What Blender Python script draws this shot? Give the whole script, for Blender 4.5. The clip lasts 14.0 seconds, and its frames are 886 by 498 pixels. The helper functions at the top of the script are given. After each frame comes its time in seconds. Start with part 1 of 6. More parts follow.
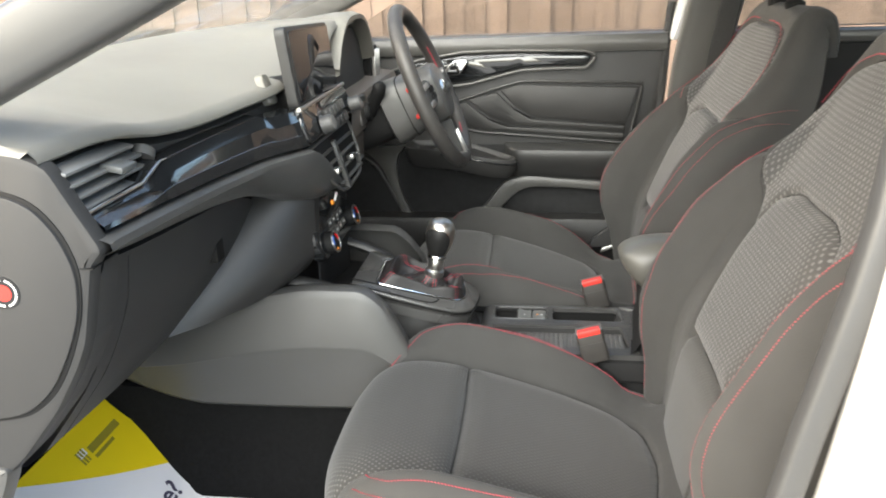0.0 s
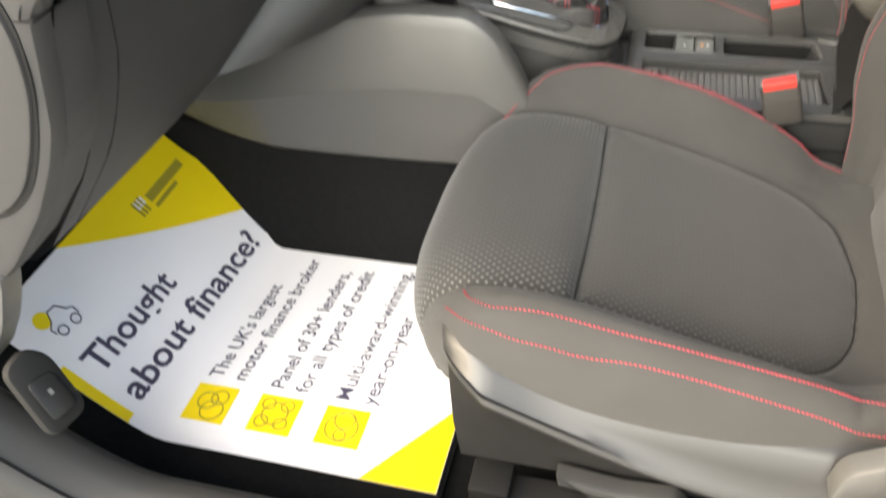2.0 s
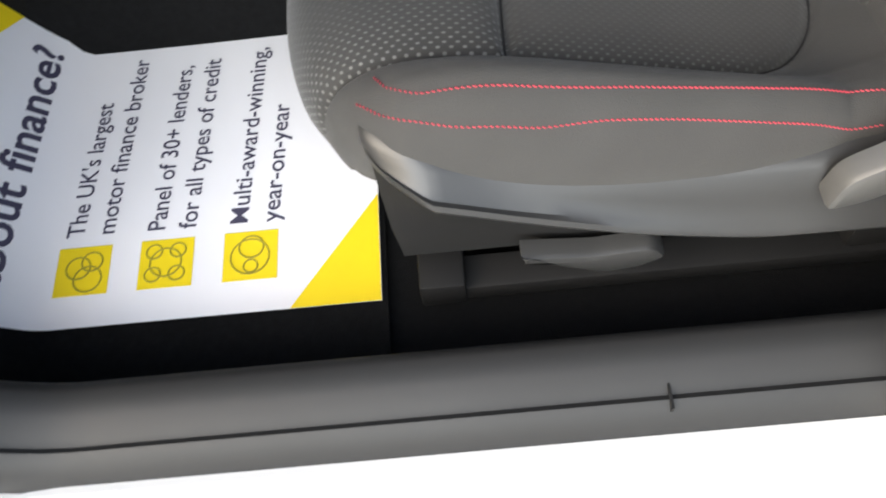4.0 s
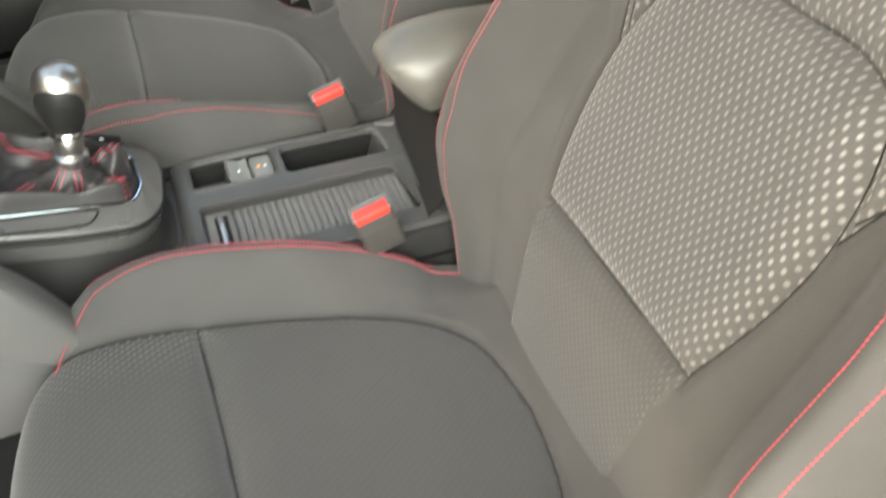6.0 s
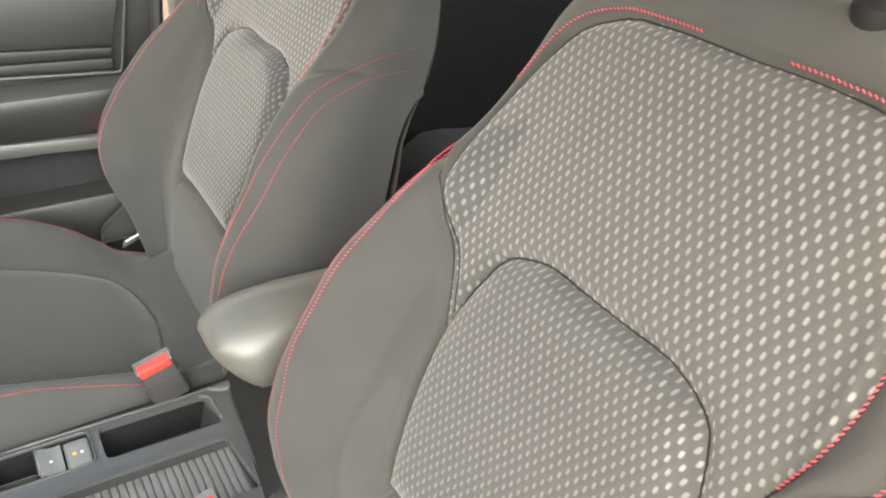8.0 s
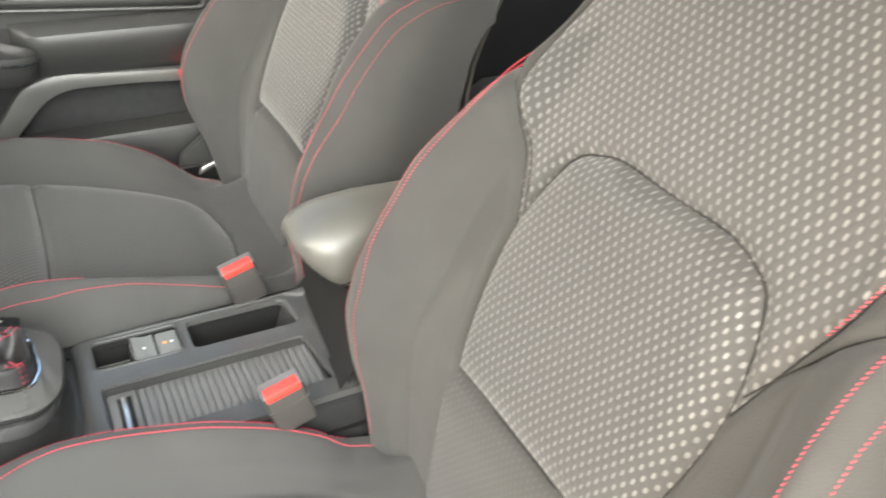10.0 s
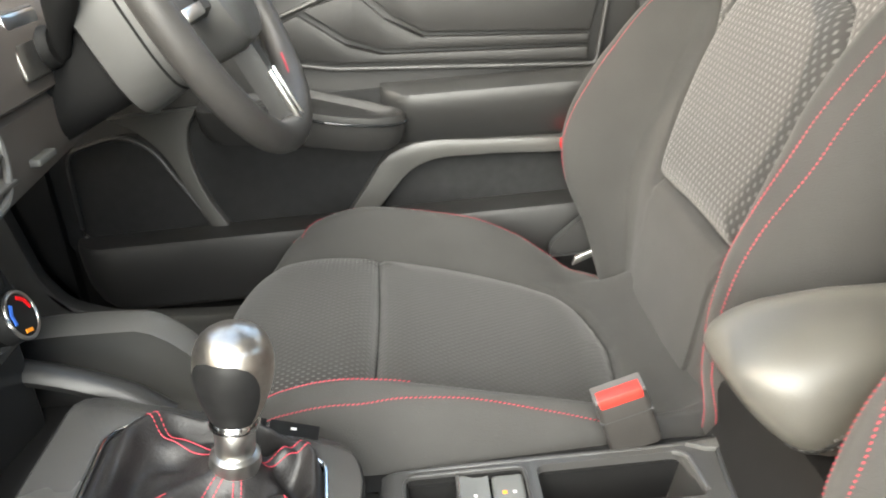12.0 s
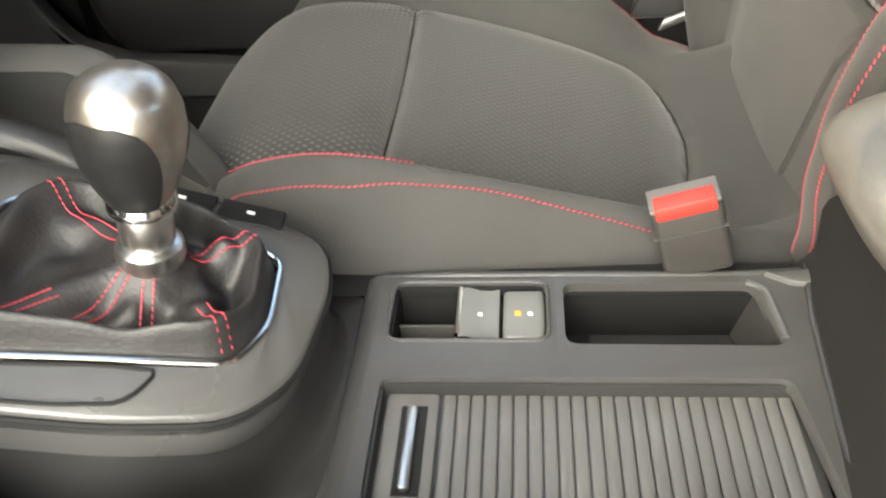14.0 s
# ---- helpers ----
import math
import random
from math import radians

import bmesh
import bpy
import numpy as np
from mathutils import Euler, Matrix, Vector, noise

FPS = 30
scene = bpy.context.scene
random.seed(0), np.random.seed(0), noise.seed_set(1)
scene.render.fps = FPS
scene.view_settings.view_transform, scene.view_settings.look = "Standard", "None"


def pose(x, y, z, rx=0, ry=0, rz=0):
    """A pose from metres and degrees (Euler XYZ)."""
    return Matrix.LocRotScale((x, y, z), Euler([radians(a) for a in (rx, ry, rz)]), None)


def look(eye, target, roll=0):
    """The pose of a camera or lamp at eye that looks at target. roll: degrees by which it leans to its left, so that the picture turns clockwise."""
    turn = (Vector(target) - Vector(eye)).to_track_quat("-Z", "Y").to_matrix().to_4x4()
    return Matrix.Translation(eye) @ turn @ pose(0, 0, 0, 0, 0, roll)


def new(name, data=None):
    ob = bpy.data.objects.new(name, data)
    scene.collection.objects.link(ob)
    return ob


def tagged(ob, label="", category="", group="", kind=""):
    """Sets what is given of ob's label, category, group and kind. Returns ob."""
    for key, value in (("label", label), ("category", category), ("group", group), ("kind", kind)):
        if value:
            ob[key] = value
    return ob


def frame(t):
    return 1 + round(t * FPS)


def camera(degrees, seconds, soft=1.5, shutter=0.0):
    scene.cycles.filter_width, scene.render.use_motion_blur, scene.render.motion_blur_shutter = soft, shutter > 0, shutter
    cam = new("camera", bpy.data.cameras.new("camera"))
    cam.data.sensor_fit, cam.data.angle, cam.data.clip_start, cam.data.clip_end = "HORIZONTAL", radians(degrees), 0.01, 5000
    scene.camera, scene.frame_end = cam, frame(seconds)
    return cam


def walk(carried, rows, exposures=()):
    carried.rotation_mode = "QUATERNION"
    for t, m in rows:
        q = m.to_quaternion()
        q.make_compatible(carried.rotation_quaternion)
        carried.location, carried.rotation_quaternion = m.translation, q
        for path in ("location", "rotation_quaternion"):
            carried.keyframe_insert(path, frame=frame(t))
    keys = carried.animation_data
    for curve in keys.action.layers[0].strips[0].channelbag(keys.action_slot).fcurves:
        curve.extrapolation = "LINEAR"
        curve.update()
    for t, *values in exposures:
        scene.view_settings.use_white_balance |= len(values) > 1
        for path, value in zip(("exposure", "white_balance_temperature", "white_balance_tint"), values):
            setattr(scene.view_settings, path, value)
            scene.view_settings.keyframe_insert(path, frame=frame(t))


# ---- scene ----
cam = camera(56.8, 14.0, 1.8, 0.4)
PATH = [
    (0, (-0.032, -1.48, 0.964), (-0.263, 0.396, 0.308), -1.4),
    (0.5, (-0.027, -1.38, 0.966), (-0.368, 0.461, 0.261), -1.8),
    (1, (-0.039, -1.286, 0.948), (-0.492, 0.485, 0.135), -1.9),
    (1.5, (-0.065, -1.221, 0.922), (-0.56, 0.416, -0.115), -2.6),
    (2, (-0.096, -1.14, 0.896), (-0.545, 0.302, -0.415), -4.4),
    (2.2, (-0.104, -1.114, 0.89), (-0.519, 0.227, -0.534), -5.5),
    (4.3, (-0.199, -0.959, 0.816), (-0.171, -0.02, -0.95), -6.6),
    (4.5, (-0.192, -0.934, 0.823), (-0.094, 0.06, -0.909), -4.9),
    (5, (-0.184, -0.899, 0.834), (0.079, 0.247, -0.784), -2.1),
    (5.5, (-0.152, -0.86, 0.892), (0.217, 0.4, -0.617), -1.7),
    (6, (-0.113, -0.813, 0.93), (0.411, 0.552, -0.435), -0.1),
    (6.5, (-0.083, -0.779, 0.957), (0.545, 0.674, -0.266), -0.1),
    (7, (-0.051, -0.736, 0.99), (0.688, 0.756, -0.118), 0.1),
    (7.2, (-0.039, -0.723, 1.002), (0.749, 0.778, -0.058), 0.5),
    (9.3, (-0.047, -0.807, 0.992), (0.911, 0.608, -0.047), 3.4),
    (9.5, (-0.059, -0.813, 0.983), (0.863, 0.613, -0.073), 3.3),
    (10, (-0.112, -0.809, 0.965), (0.695, 0.667, -0.118), 2.8),
    (10.5, (-0.164, -0.763, 0.945), (0.499, 0.83, -0.068), 1.5),
    (11, (-0.14, -0.682, 0.899), (0.305, 1.069, 0.04), -1.6),
    (11.5, (-0.095, -0.592, 0.821), (0.109, 1.237, 0.036), -4.0),
    (12, (-0.074, -0.495, 0.77), (-0.046, 1.331, -0.046), -5.4),
    (12.5, (-0.07, -0.425, 0.746), (-0.141, 1.343, -0.187), -6.4),
    (13, (-0.065, -0.379, 0.715), (-0.188, 1.308, -0.352), -7.0),
    (13.5, (-0.057, -0.352, 0.693), (-0.22, 1.253, -0.489), -6.6),
    (14, (-0.023, -0.337, 0.675), (-0.235, 1.194, -0.595), -5.7),
]
EXPOSE = [(0, 2.32, 6700, 6), (1, 2.6, 6700, 7), (1.5, 2.6, 6800, 7), (2, 2.55, 7300, 8), (4.3, 1.8, 6400, 8), (5, 2.15, 7500, 3), (5.5, 2.55, 7400, 3), (6, 2.9, 6900, 4), (7, 2.95, 6600, 4), (9.5, 3.1, 6650, 5), (10.5, 3.12, 6650, 5), (11.5, 3.2, 6800, 5), (12, 3.27, 6900, 6), (12.5, 3.4, 7000, 6), (13, 3.42, 7200, 6), (14, 3.22, 7350, 7)]
walk(cam, [(t, look(eye, target, roll)) for t, eye, target, roll in PATH], EXPOSE)

# ---- light ----
SKY, SUN = 0.15, 1.8
world = bpy.data.worlds.new("overcast_sky")
scene.world = world
world.use_nodes = True
wn = world.node_tree.nodes
sky = wn.new("ShaderNodeTexSky")
sky.sky_type, sky.sun_disc = "NISHITA", False
sky.sun_elevation, sky.sun_rotation = radians(32), radians(240)
sky.dust_density, sky.air_density = 3.0, 1.0
world.node_tree.links.new(sky.outputs[0], wn["Background"].inputs[0])
wn["Background"].inputs[1].default_value = SKY
sun_data = bpy.data.lights.new("sun", "SUN")
sun_data.energy, sun_data.angle, sun_data.color = SUN, radians(60), (1.0, 0.97, 0.92)
sun = new("sun", sun_data)
sun.matrix_world = look((-0.7, -6.0, 3.9), (0, 0, 0))

# ---- materials ----
def material(name, colour, rough=0.5, metal=0.0, var=0.15, scale=20.0, bump=0.0, bump_scale=400.0, spec=0.5, sheen=0.0, coat=0.0, mix=None):
    """A surface with variation at two scales: stains in the colour and the gloss, and a fine relief."""
    m = bpy.data.materials.new(name)
    m.use_nodes = True
    nt = m.node_tree
    b = nt.nodes["Principled BSDF"]
    co = nt.nodes.new("ShaderNodeTexCoord")
    n1 = nt.nodes.new("ShaderNodeTexNoise")
    n1.inputs["Scale"].default_value, n1.inputs["Detail"].default_value = scale, 5.0
    nt.links.new(co.outputs["Object"], n1.inputs["Vector"])
    ramp = nt.nodes.new("ShaderNodeMixRGB")
    c2 = mix or tuple(c * (1 - var) for c in colour)
    c1 = colour if mix else tuple(min(1, c * (1 + var)) for c in colour)
    ramp.inputs[1].default_value, ramp.inputs[2].default_value = (*c1, 1), (*c2, 1)
    nt.links.new(n1.outputs["Fac"], ramp.inputs[0])
    nt.links.new(ramp.outputs[0], b.inputs["Base Color"])
    rr = nt.nodes.new("ShaderNodeMapRange")
    rr.inputs["To Min"].default_value, rr.inputs["To Max"].default_value = rough * 0.85, min(1, rough * 1.15)
    nt.links.new(n1.outputs["Fac"], rr.inputs["Value"])
    nt.links.new(rr.outputs[0], b.inputs["Roughness"])
    b.inputs["Metallic"].default_value = metal
    b.inputs["Specular IOR Level"].default_value = spec
    b.inputs["Sheen Weight"].default_value = sheen
    b.inputs["Coat Weight"].default_value = coat
    b.inputs["Coat Roughness"].default_value = 0.05
    if bump:
        n2 = nt.nodes.new("ShaderNodeTexNoise")
        n2.inputs["Scale"].default_value, n2.inputs["Detail"].default_value = bump_scale, 3.0
        nt.links.new(co.outputs["Object"], n2.inputs["Vector"])
        bp = nt.nodes.new("ShaderNodeBump")
        bp.inputs["Strength"].default_value, bp.inputs["Distance"].default_value = bump, 0.002
        nt.links.new(n2.outputs["Fac"], bp.inputs["Height"])
        nt.links.new(bp.outputs[0], b.inputs["Normal"])
    return m


def woven(name, colour, yarn, pitch_u, pitch_v, low, high, ribs=False, fade=None, relief_size=0.5):
    """Upholstery cloth, laid out in metres on the UV map: knots of pale shiny yarn in staggered rows, or plain ribs, in a dark knit."""
    m = material(name, colour, 0.9, var=0.12, scale=9.0, bump=0.0, spec=0.25, sheen=0.15)
    nt = m.node_tree
    b = nt.nodes["Principled BSDF"]
    uv = nt.nodes.new("ShaderNodeUVMap")
    uv.uv_map = "cloth"
    sp = nt.nodes.new("ShaderNodeSeparateXYZ")
    nt.links.new(uv.outputs[0], sp.inputs[0])

    def node(op, a, bb=None, c=None):
        n = nt.nodes.new("ShaderNodeMath")
        n.operation = op
        for i, v in enumerate((a, bb, c)):
            if v is None:
                continue
            if isinstance(v, (int, float)):
                n.inputs[i].default_value = v
            else:
                nt.links.new(v, n.inputs[i])
        return n.outputs[0]

    cu = node("COSINE", node("MULTIPLY", sp.outputs[0], 2 * math.pi / pitch_u))
    cv = node("COSINE", node("MULTIPLY", sp.outputs[1], 2 * math.pi / pitch_v))
    wave = cv if ribs else node("MULTIPLY", node("MULTIPLY", cu, node("ABSOLUTE", cu)), cv)
    mr = nt.nodes.new("ShaderNodeMapRange")
    mr.interpolation_type = "SMOOTHSTEP"
    mr.inputs["From Min"].default_value, mr.inputs["From Max"].default_value = low, high
    nt.links.new(wave, mr.inputs["Value"])
    dots = mr.outputs[0]
    big = nt.nodes.new("ShaderNodeTexNoise")
    big.inputs["Scale"].default_value, big.inputs["Detail"].default_value = 60.0, 4.0
    nt.links.new(uv.outputs[0], big.inputs["Vector"])
    amount = node("MULTIPLY", dots, node("MULTIPLY_ADD", big.outputs["Fac"], 0.9, 0.45))
    # the yarn's edge glints put into the colour: knots fade toward the middle
    if fade:
        fm = nt.nodes.new("ShaderNodeMapRange")
        fm.interpolation_type = "SMOOTHSTEP"
        fm.inputs["From Min"].default_value, fm.inputs["From Max"].default_value = fade
        fm.inputs["To Min"].default_value = 0.12
        nt.links.new(node("ABSOLUTE", sp.outputs[0]), fm.inputs["Value"])
        amount = node("MULTIPLY", amount, fm.outputs[0])
    mixer = nt.nodes.new("ShaderNodeMixRGB")
    old = b.inputs["Base Color"].links[0].from_socket
    nt.links.new(amount, mixer.inputs[0])
    nt.links.new(old, mixer.inputs[1])
    mixer.inputs[2].default_value = (*yarn, 1)
    nt.links.new(mixer.outputs[0], b.inputs["Base Color"])
    rm = nt.nodes.new("ShaderNodeMapRange")
    rm.inputs["To Min"].default_value, rm.inputs["To Max"].default_value = 0.9, 0.45
    nt.links.new(amount, rm.inputs["Value"])
    nt.links.new(rm.outputs[0], b.inputs["Roughness"])
    gm = nt.nodes.new("ShaderNodeMapRange")
    gm.inputs["To Min"].default_value, gm.inputs["To Max"].default_value = 0.2, 0.5
    nt.links.new(amount, gm.inputs["Value"])
    nt.links.new(gm.outputs[0], b.inputs["Specular IOR Level"])
    knit = nt.nodes.new("ShaderNodeTexNoise")
    knit.inputs["Scale"].default_value, knit.inputs["Detail"].default_value = 900.0, 2.0
    nt.links.new(uv.outputs[0], knit.inputs["Vector"])
    relief = node("MULTIPLY_ADD", knit.outputs["Fac"], 0.35, node("MULTIPLY", wave, relief_size))
    bp = nt.nodes.new("ShaderNodeBump")
    bp.inputs["Strength"].default_value, bp.inputs["Distance"].default_value = 0.5, 0.0012
    nt.links.new(relief, bp.inputs["Height"])
    nt.links.new(bp.outputs[0], b.inputs["Normal"])
    return m


GREY_CLOTH = (0.038, 0.0375, 0.036)
M_PLAIN = material("plain_grey_cloth", GREY_CLOTH, 0.92, var=0.14, scale=14, bump=0.35, bump_scale=900, spec=0.2, sheen=0.08)
M_DOTS = woven("dotted_cloth", (0.047, 0.0462, 0.0455), (0.104, 0.102, 0.100), 0.0106, 0.0160, 0.10, 0.72)
M_DOTS_FINE = woven("fine_dotted_cloth", (0.041, 0.0403, 0.0397), (0.086, 0.0846, 0.083), 0.0098, 0.0148, 0.10, 0.72)
M_RIB = woven("fine_knit_cloth", (0.0325, 0.032, 0.0308), (0.075, 0.075, 0.072), 0.0080, 0.0100, 0.15, 0.9, relief_size=0.22, fade=(0.13, 0.185))
M_FRONT = woven("edge_glint_dotted_cloth", (0.0325, 0.032, 0.0308), (0.115, 0.115, 0.11), 0.0085, 0.0110, 0.15, 0.9, relief_size=0.25, fade=(0.09, 0.185))
M_STITCH = material("red_thread", (0.34, 0.034, 0.052), 0.6, var=0.1, scale=300, spec=0.4)
M_SOFT = material("soft_black_plastic", (0.026, 0.026, 0.0255), 0.37, var=0.12, scale=6, bump=0.12, bump_scale=1400, spec=0.5)
M_HARD = material("hard_charcoal_plastic", (0.066, 0.0655, 0.063), 0.33, var=0.12, scale=5, bump=0.12, bump_scale=1600, spec=0.5)
# dark skin in truth; the pale tone carries the sky's glancing reflection
M_DASH = material("sky_sheen_dash_skin", (0.155, 0.15, 0.132), 0.45, var=0.15, scale=4, bump=0.15, bump_scale=1300, spec=0.6)
M_DARK = material("matt_black_plastic", (0.010, 0.010, 0.010), 0.65, var=0.2, scale=8, bump=0.1, bump_scale=1200, spec=0.18)
M_GLOSS = material("piano_black", (0.012, 0.013, 0.014), 0.08, var=0.1, scale=10, spec=0.6, coat=0.6)
M_CHROME = material("chrome", (0.78, 0.78, 0.77), 0.12, metal=1.0, var=0.04, scale=60)
M_SATIN = material("satin_silver", (0.62, 0.61, 0.58), 0.3, metal=1.0, var=0.06, scale=90)
M_KNOB = material("worn_satin_metal", (0.66, 0.63, 0.58), 0.33, metal=1.0, scale=140, mix=(0.42, 0.37, 0.31))
M_LEATHER = material("black_leather", (0.017, 0.016, 0.016), 0.46, var=0.2, scale=30, bump=0.2, bump_scale=420, spec=0.4)
M_RIM = material("wheel_leather", (0.04, 0.038, 0.036), 0.42, var=0.15, scale=30, bump=0.2, bump_scale=700, spec=0.5)
# black vinyl, its base raised to grey to hold reflected sky
M_VINYL = material("armrest_vinyl", (0.070, 0.068, 0.061), 0.40, var=0.10, scale=12, bump=0.10, bump_scale=700, spec=0.5)
M_CARPET = material("black_carpet", (0.007, 0.0071, 0.0073), 0.97, var=0.35, scale=120, bump=0.9, bump_scale=700, spec=0.1)
M_FELT = material("door_pocket_felt", (0.021, 0.0215, 0.022), 0.95, var=0.2, scale=60, bump=0.5, bump_scale=900, spec=0.15)
M_PAPER = material("white_paper", (0.80, 0.79, 0.805), 0.6, var=0.03, scale=8, bump=0.05, bump_scale=30, spec=0.3)
M_YELLOW = material("yellow_print", (0.82, 0.62, 0.014), 0.5, var=0.04, scale=15, spec=0.35)
M_INK = material("dark_print", (0.06, 0.055, 0.09), 0.6, var=0.1, scale=40, spec=0.3)
M_INKGREY = material("olive_print", (0.30, 0.25, 0.03), 0.6, var=0.1, scale=40, spec=0.3)
M_WHITE = material("white_car_paint", (0.78, 0.78, 0.76), 0.25, var=0.03, scale=3, spec=0.5, coat=0.7)
M_RED = material("red_plastic", (0.50, 0.032, 0.024), 0.4, var=0.06, scale=40, spec=0.5)
M_WARN = material("red_reflector", (0.8, 0.01, 0.015), 0.25, var=0.05, scale=40, spec=0.6)
M_LABEL = material("label_print", (0.75, 0.75, 0.73), 0.5, var=0.05, scale=60)
M_STICKER = material("sticker_black", (0.012, 0.012, 0.013), 0.35, var=0.1, scale=60)
M_ORANGE = material("orange_mark", (0.85, 0.28, 0.02), 0.45, var=0.05, scale=50)
M_BLUE = material("blue_mark", (0.05, 0.18, 0.7), 0.45, var=0.05, scale=50)
M_SWITCH = material("grey_switch", (0.105, 0.108, 0.104), 0.38, var=0.06, scale=60, spec=0.5)
M_BROWN = material("brown_dash_plastic", (0.12, 0.105, 0.094), 0.5, var=0.12, scale=8, bump=0.1, bump_scale=1500)
M_HEADLINER = material("headliner_cloth", (0.06, 0.059, 0.057), 0.95, var=0.06, scale=40, bump=0.2, bump_scale=900)
M_CONCRETE = material("pale_concrete", (0.36, 0.35, 0.33), 0.9, var=0.25, scale=4, bump=0.5, bump_scale=120)
M_WOOD = material("fence_wood", (0.20, 0.142, 0.106), 0.85, scale=3.0, bump=0.4, bump_scale=90, mix=(0.13, 0.092, 0.069))
M_BELT = material("belt_webbing", (0.03, 0.03, 0.03), 0.8, var=0.1, scale=200, bump=0.4, bump_scale=1500)
M_SEAL = material("grey_rubber", (0.045, 0.0455, 0.046), 0.5, var=0.1, scale=20, bump=0.1, bump_scale=500)
M_SLAT = material("shutter_plastic", (0.088, 0.0873, 0.0853), 0.42, var=0.1, scale=30, bump=0.1, bump_scale=1500, spec=0.5)
M_SILL = material("sill_plastic", (0.020, 0.020, 0.0198), 0.50, var=0.15, scale=5, bump=0.15, bump_scale=1400, spec=0.25)
M_RUBBER = material("black_rubber", (0.015, 0.015, 0.015), 0.55, var=0.2, scale=30, bump=0.1, bump_scale=500)
M_TRIM = material("satin_charcoal_trim", (0.062, 0.0615, 0.060), 0.27, var=0.12, scale=8, bump=0.06, bump_scale=1600, spec=0.55)
M_END = material("dash_end_plastic", (0.034, 0.0338, 0.0335), 0.52, var=0.12, scale=5, bump=0.15, bump_scale=1500, spec=0.3)
M_PANE = material("padded_door_vinyl", (0.019, 0.0188, 0.0185), 0.46, var=0.12, scale=12, bump=0.12, bump_scale=900, spec=0.4)
M_SLATE = material("satin_grey_plastic", (0.16, 0.16, 0.155), 0.30, var=0.08, scale=20, spec=0.6)
M_BUCKLE = material("buckle_plastic", (0.032, 0.030, 0.028), 0.45, var=0.12, scale=40, bump=0.1, bump_scale=1500, spec=0.4)
# paler copy of the soft plastic; the deck's sky reflection is in its colour
M_DECK = material("console_deck_plastic", (0.044, 0.0437, 0.0428), 0.30, var=0.14, scale=7, bump=0.14, bump_scale=1400, spec=0.5)
M_INLAY = material("smooth_black_plastic", (0.010, 0.010, 0.010), 0.42, var=0.15, scale=40, spec=0.28)


def vary(m, low, high):
    """Piece by piece, a shade of its own."""
    nt = m.node_tree
    b = nt.nodes["Principled BSDF"]
    info = nt.nodes.new("ShaderNodeObjectInfo")
    mr = nt.nodes.new("ShaderNodeMapRange")
    mr.inputs["To Min"].default_value, mr.inputs["To Max"].default_value = low, high
    nt.links.new(info.outputs["Random"], mr.inputs["Value"])
    hs = nt.nodes.new("ShaderNodeHueSaturation")
    nt.links.new(mr.outputs[0], hs.inputs["Value"])
    nt.links.new(b.inputs["Base Color"].links[0].from_socket, hs.inputs["Color"])
    nt.links.new(hs.outputs[0], b.inputs["Base Color"])


vary(M_WOOD, 0.75, 1.25)
M_GLASS = bpy.data.materials.new("window_glass")
M_GLASS.use_nodes = True
gb = M_GLASS.node_tree.nodes["Principled BSDF"]
gb.inputs["Transmission Weight"].default_value, gb.inputs["Roughness"].default_value, gb.inputs["IOR"].default_value = 1.0, 0.0, 1.45
gb.inputs["Base Color"].default_value = (0.96, 0.98, 0.97, 1)
M_SCREEN = material("screen_glass", (0.008, 0.009, 0.011), 0.06, var=0.1, scale=4, spec=0.6)

# ---- building helpers ----
def thing(name, label, category, at=(0, 0, 0), group="", kind=""):
    ob = new(name)
    ob.location = at
    ob.empty_display_size = 0.05
    return tagged(ob, label, category, group, kind)


def smooth(me, angle=40):
    me.polygons.foreach_set("use_smooth", [True] * len(me.polygons))
    me.set_sharp_from_angle(angle=radians(angle))


def part(name, bm, mat, parent, label="", angle=40):
    """One mesh under a thing or a part. The mesh is given in world coordinates."""
    me = bpy.data.meshes.new(name)
    bmesh.ops.recalc_face_normals(bm, faces=bm.faces)
    bm.to_mesh(me)
    bm.free()
    smooth(me, angle)
    for m in mat if isinstance(mat, (list, tuple)) else [mat]:
        me.materials.append(m)
    ob = new(name, me)
    if parent is not None:
        ob.parent = parent
        base = Vector((0, 0, 0))
        up = parent
        while up is not None:
            base += up.location
            up = up.parent
        me.transform(Matrix.Translation(-base))
    return tagged(ob, label)


def alone(name, bm, mat, label, category, group="", kind="", angle=40):
    return tagged(part(name, bm, mat, None, "", angle), label, category, group, kind)


def spline(keys):
    """A smooth curve through (t, value) keys, flat beyond its ends."""
    ts = np.array([k[0] for k in keys], float)
    vs = np.array([k[1] for k in keys], float)
    d = np.diff(vs) / np.diff(ts)
    g = np.zeros(len(ts))
    for i in range(1, len(ts) - 1):
        if d[i - 1] * d[i] > 0:
            g[i] = 2 * d[i - 1] * d[i] / (d[i - 1] + d[i])
    g[0], g[-1] = d[0], d[-1]

    def f(t):
        t = np.clip(np.asarray(t, float), ts[0], ts[-1])
        i = np.clip(np.searchsorted(ts, t, side="right") - 1, 0, len(ts) - 2)
        h = ts[i + 1] - ts[i]
        s = (t - ts[i]) / h
        return vs[i] * (1 + 2 * s) * (1 - s) ** 2 + h * g[i] * s * (1 - s) ** 2 + vs[i + 1] * s * s * (3 - 2 * s) + h * g[i + 1] * s * s * (s - 1)

    return f


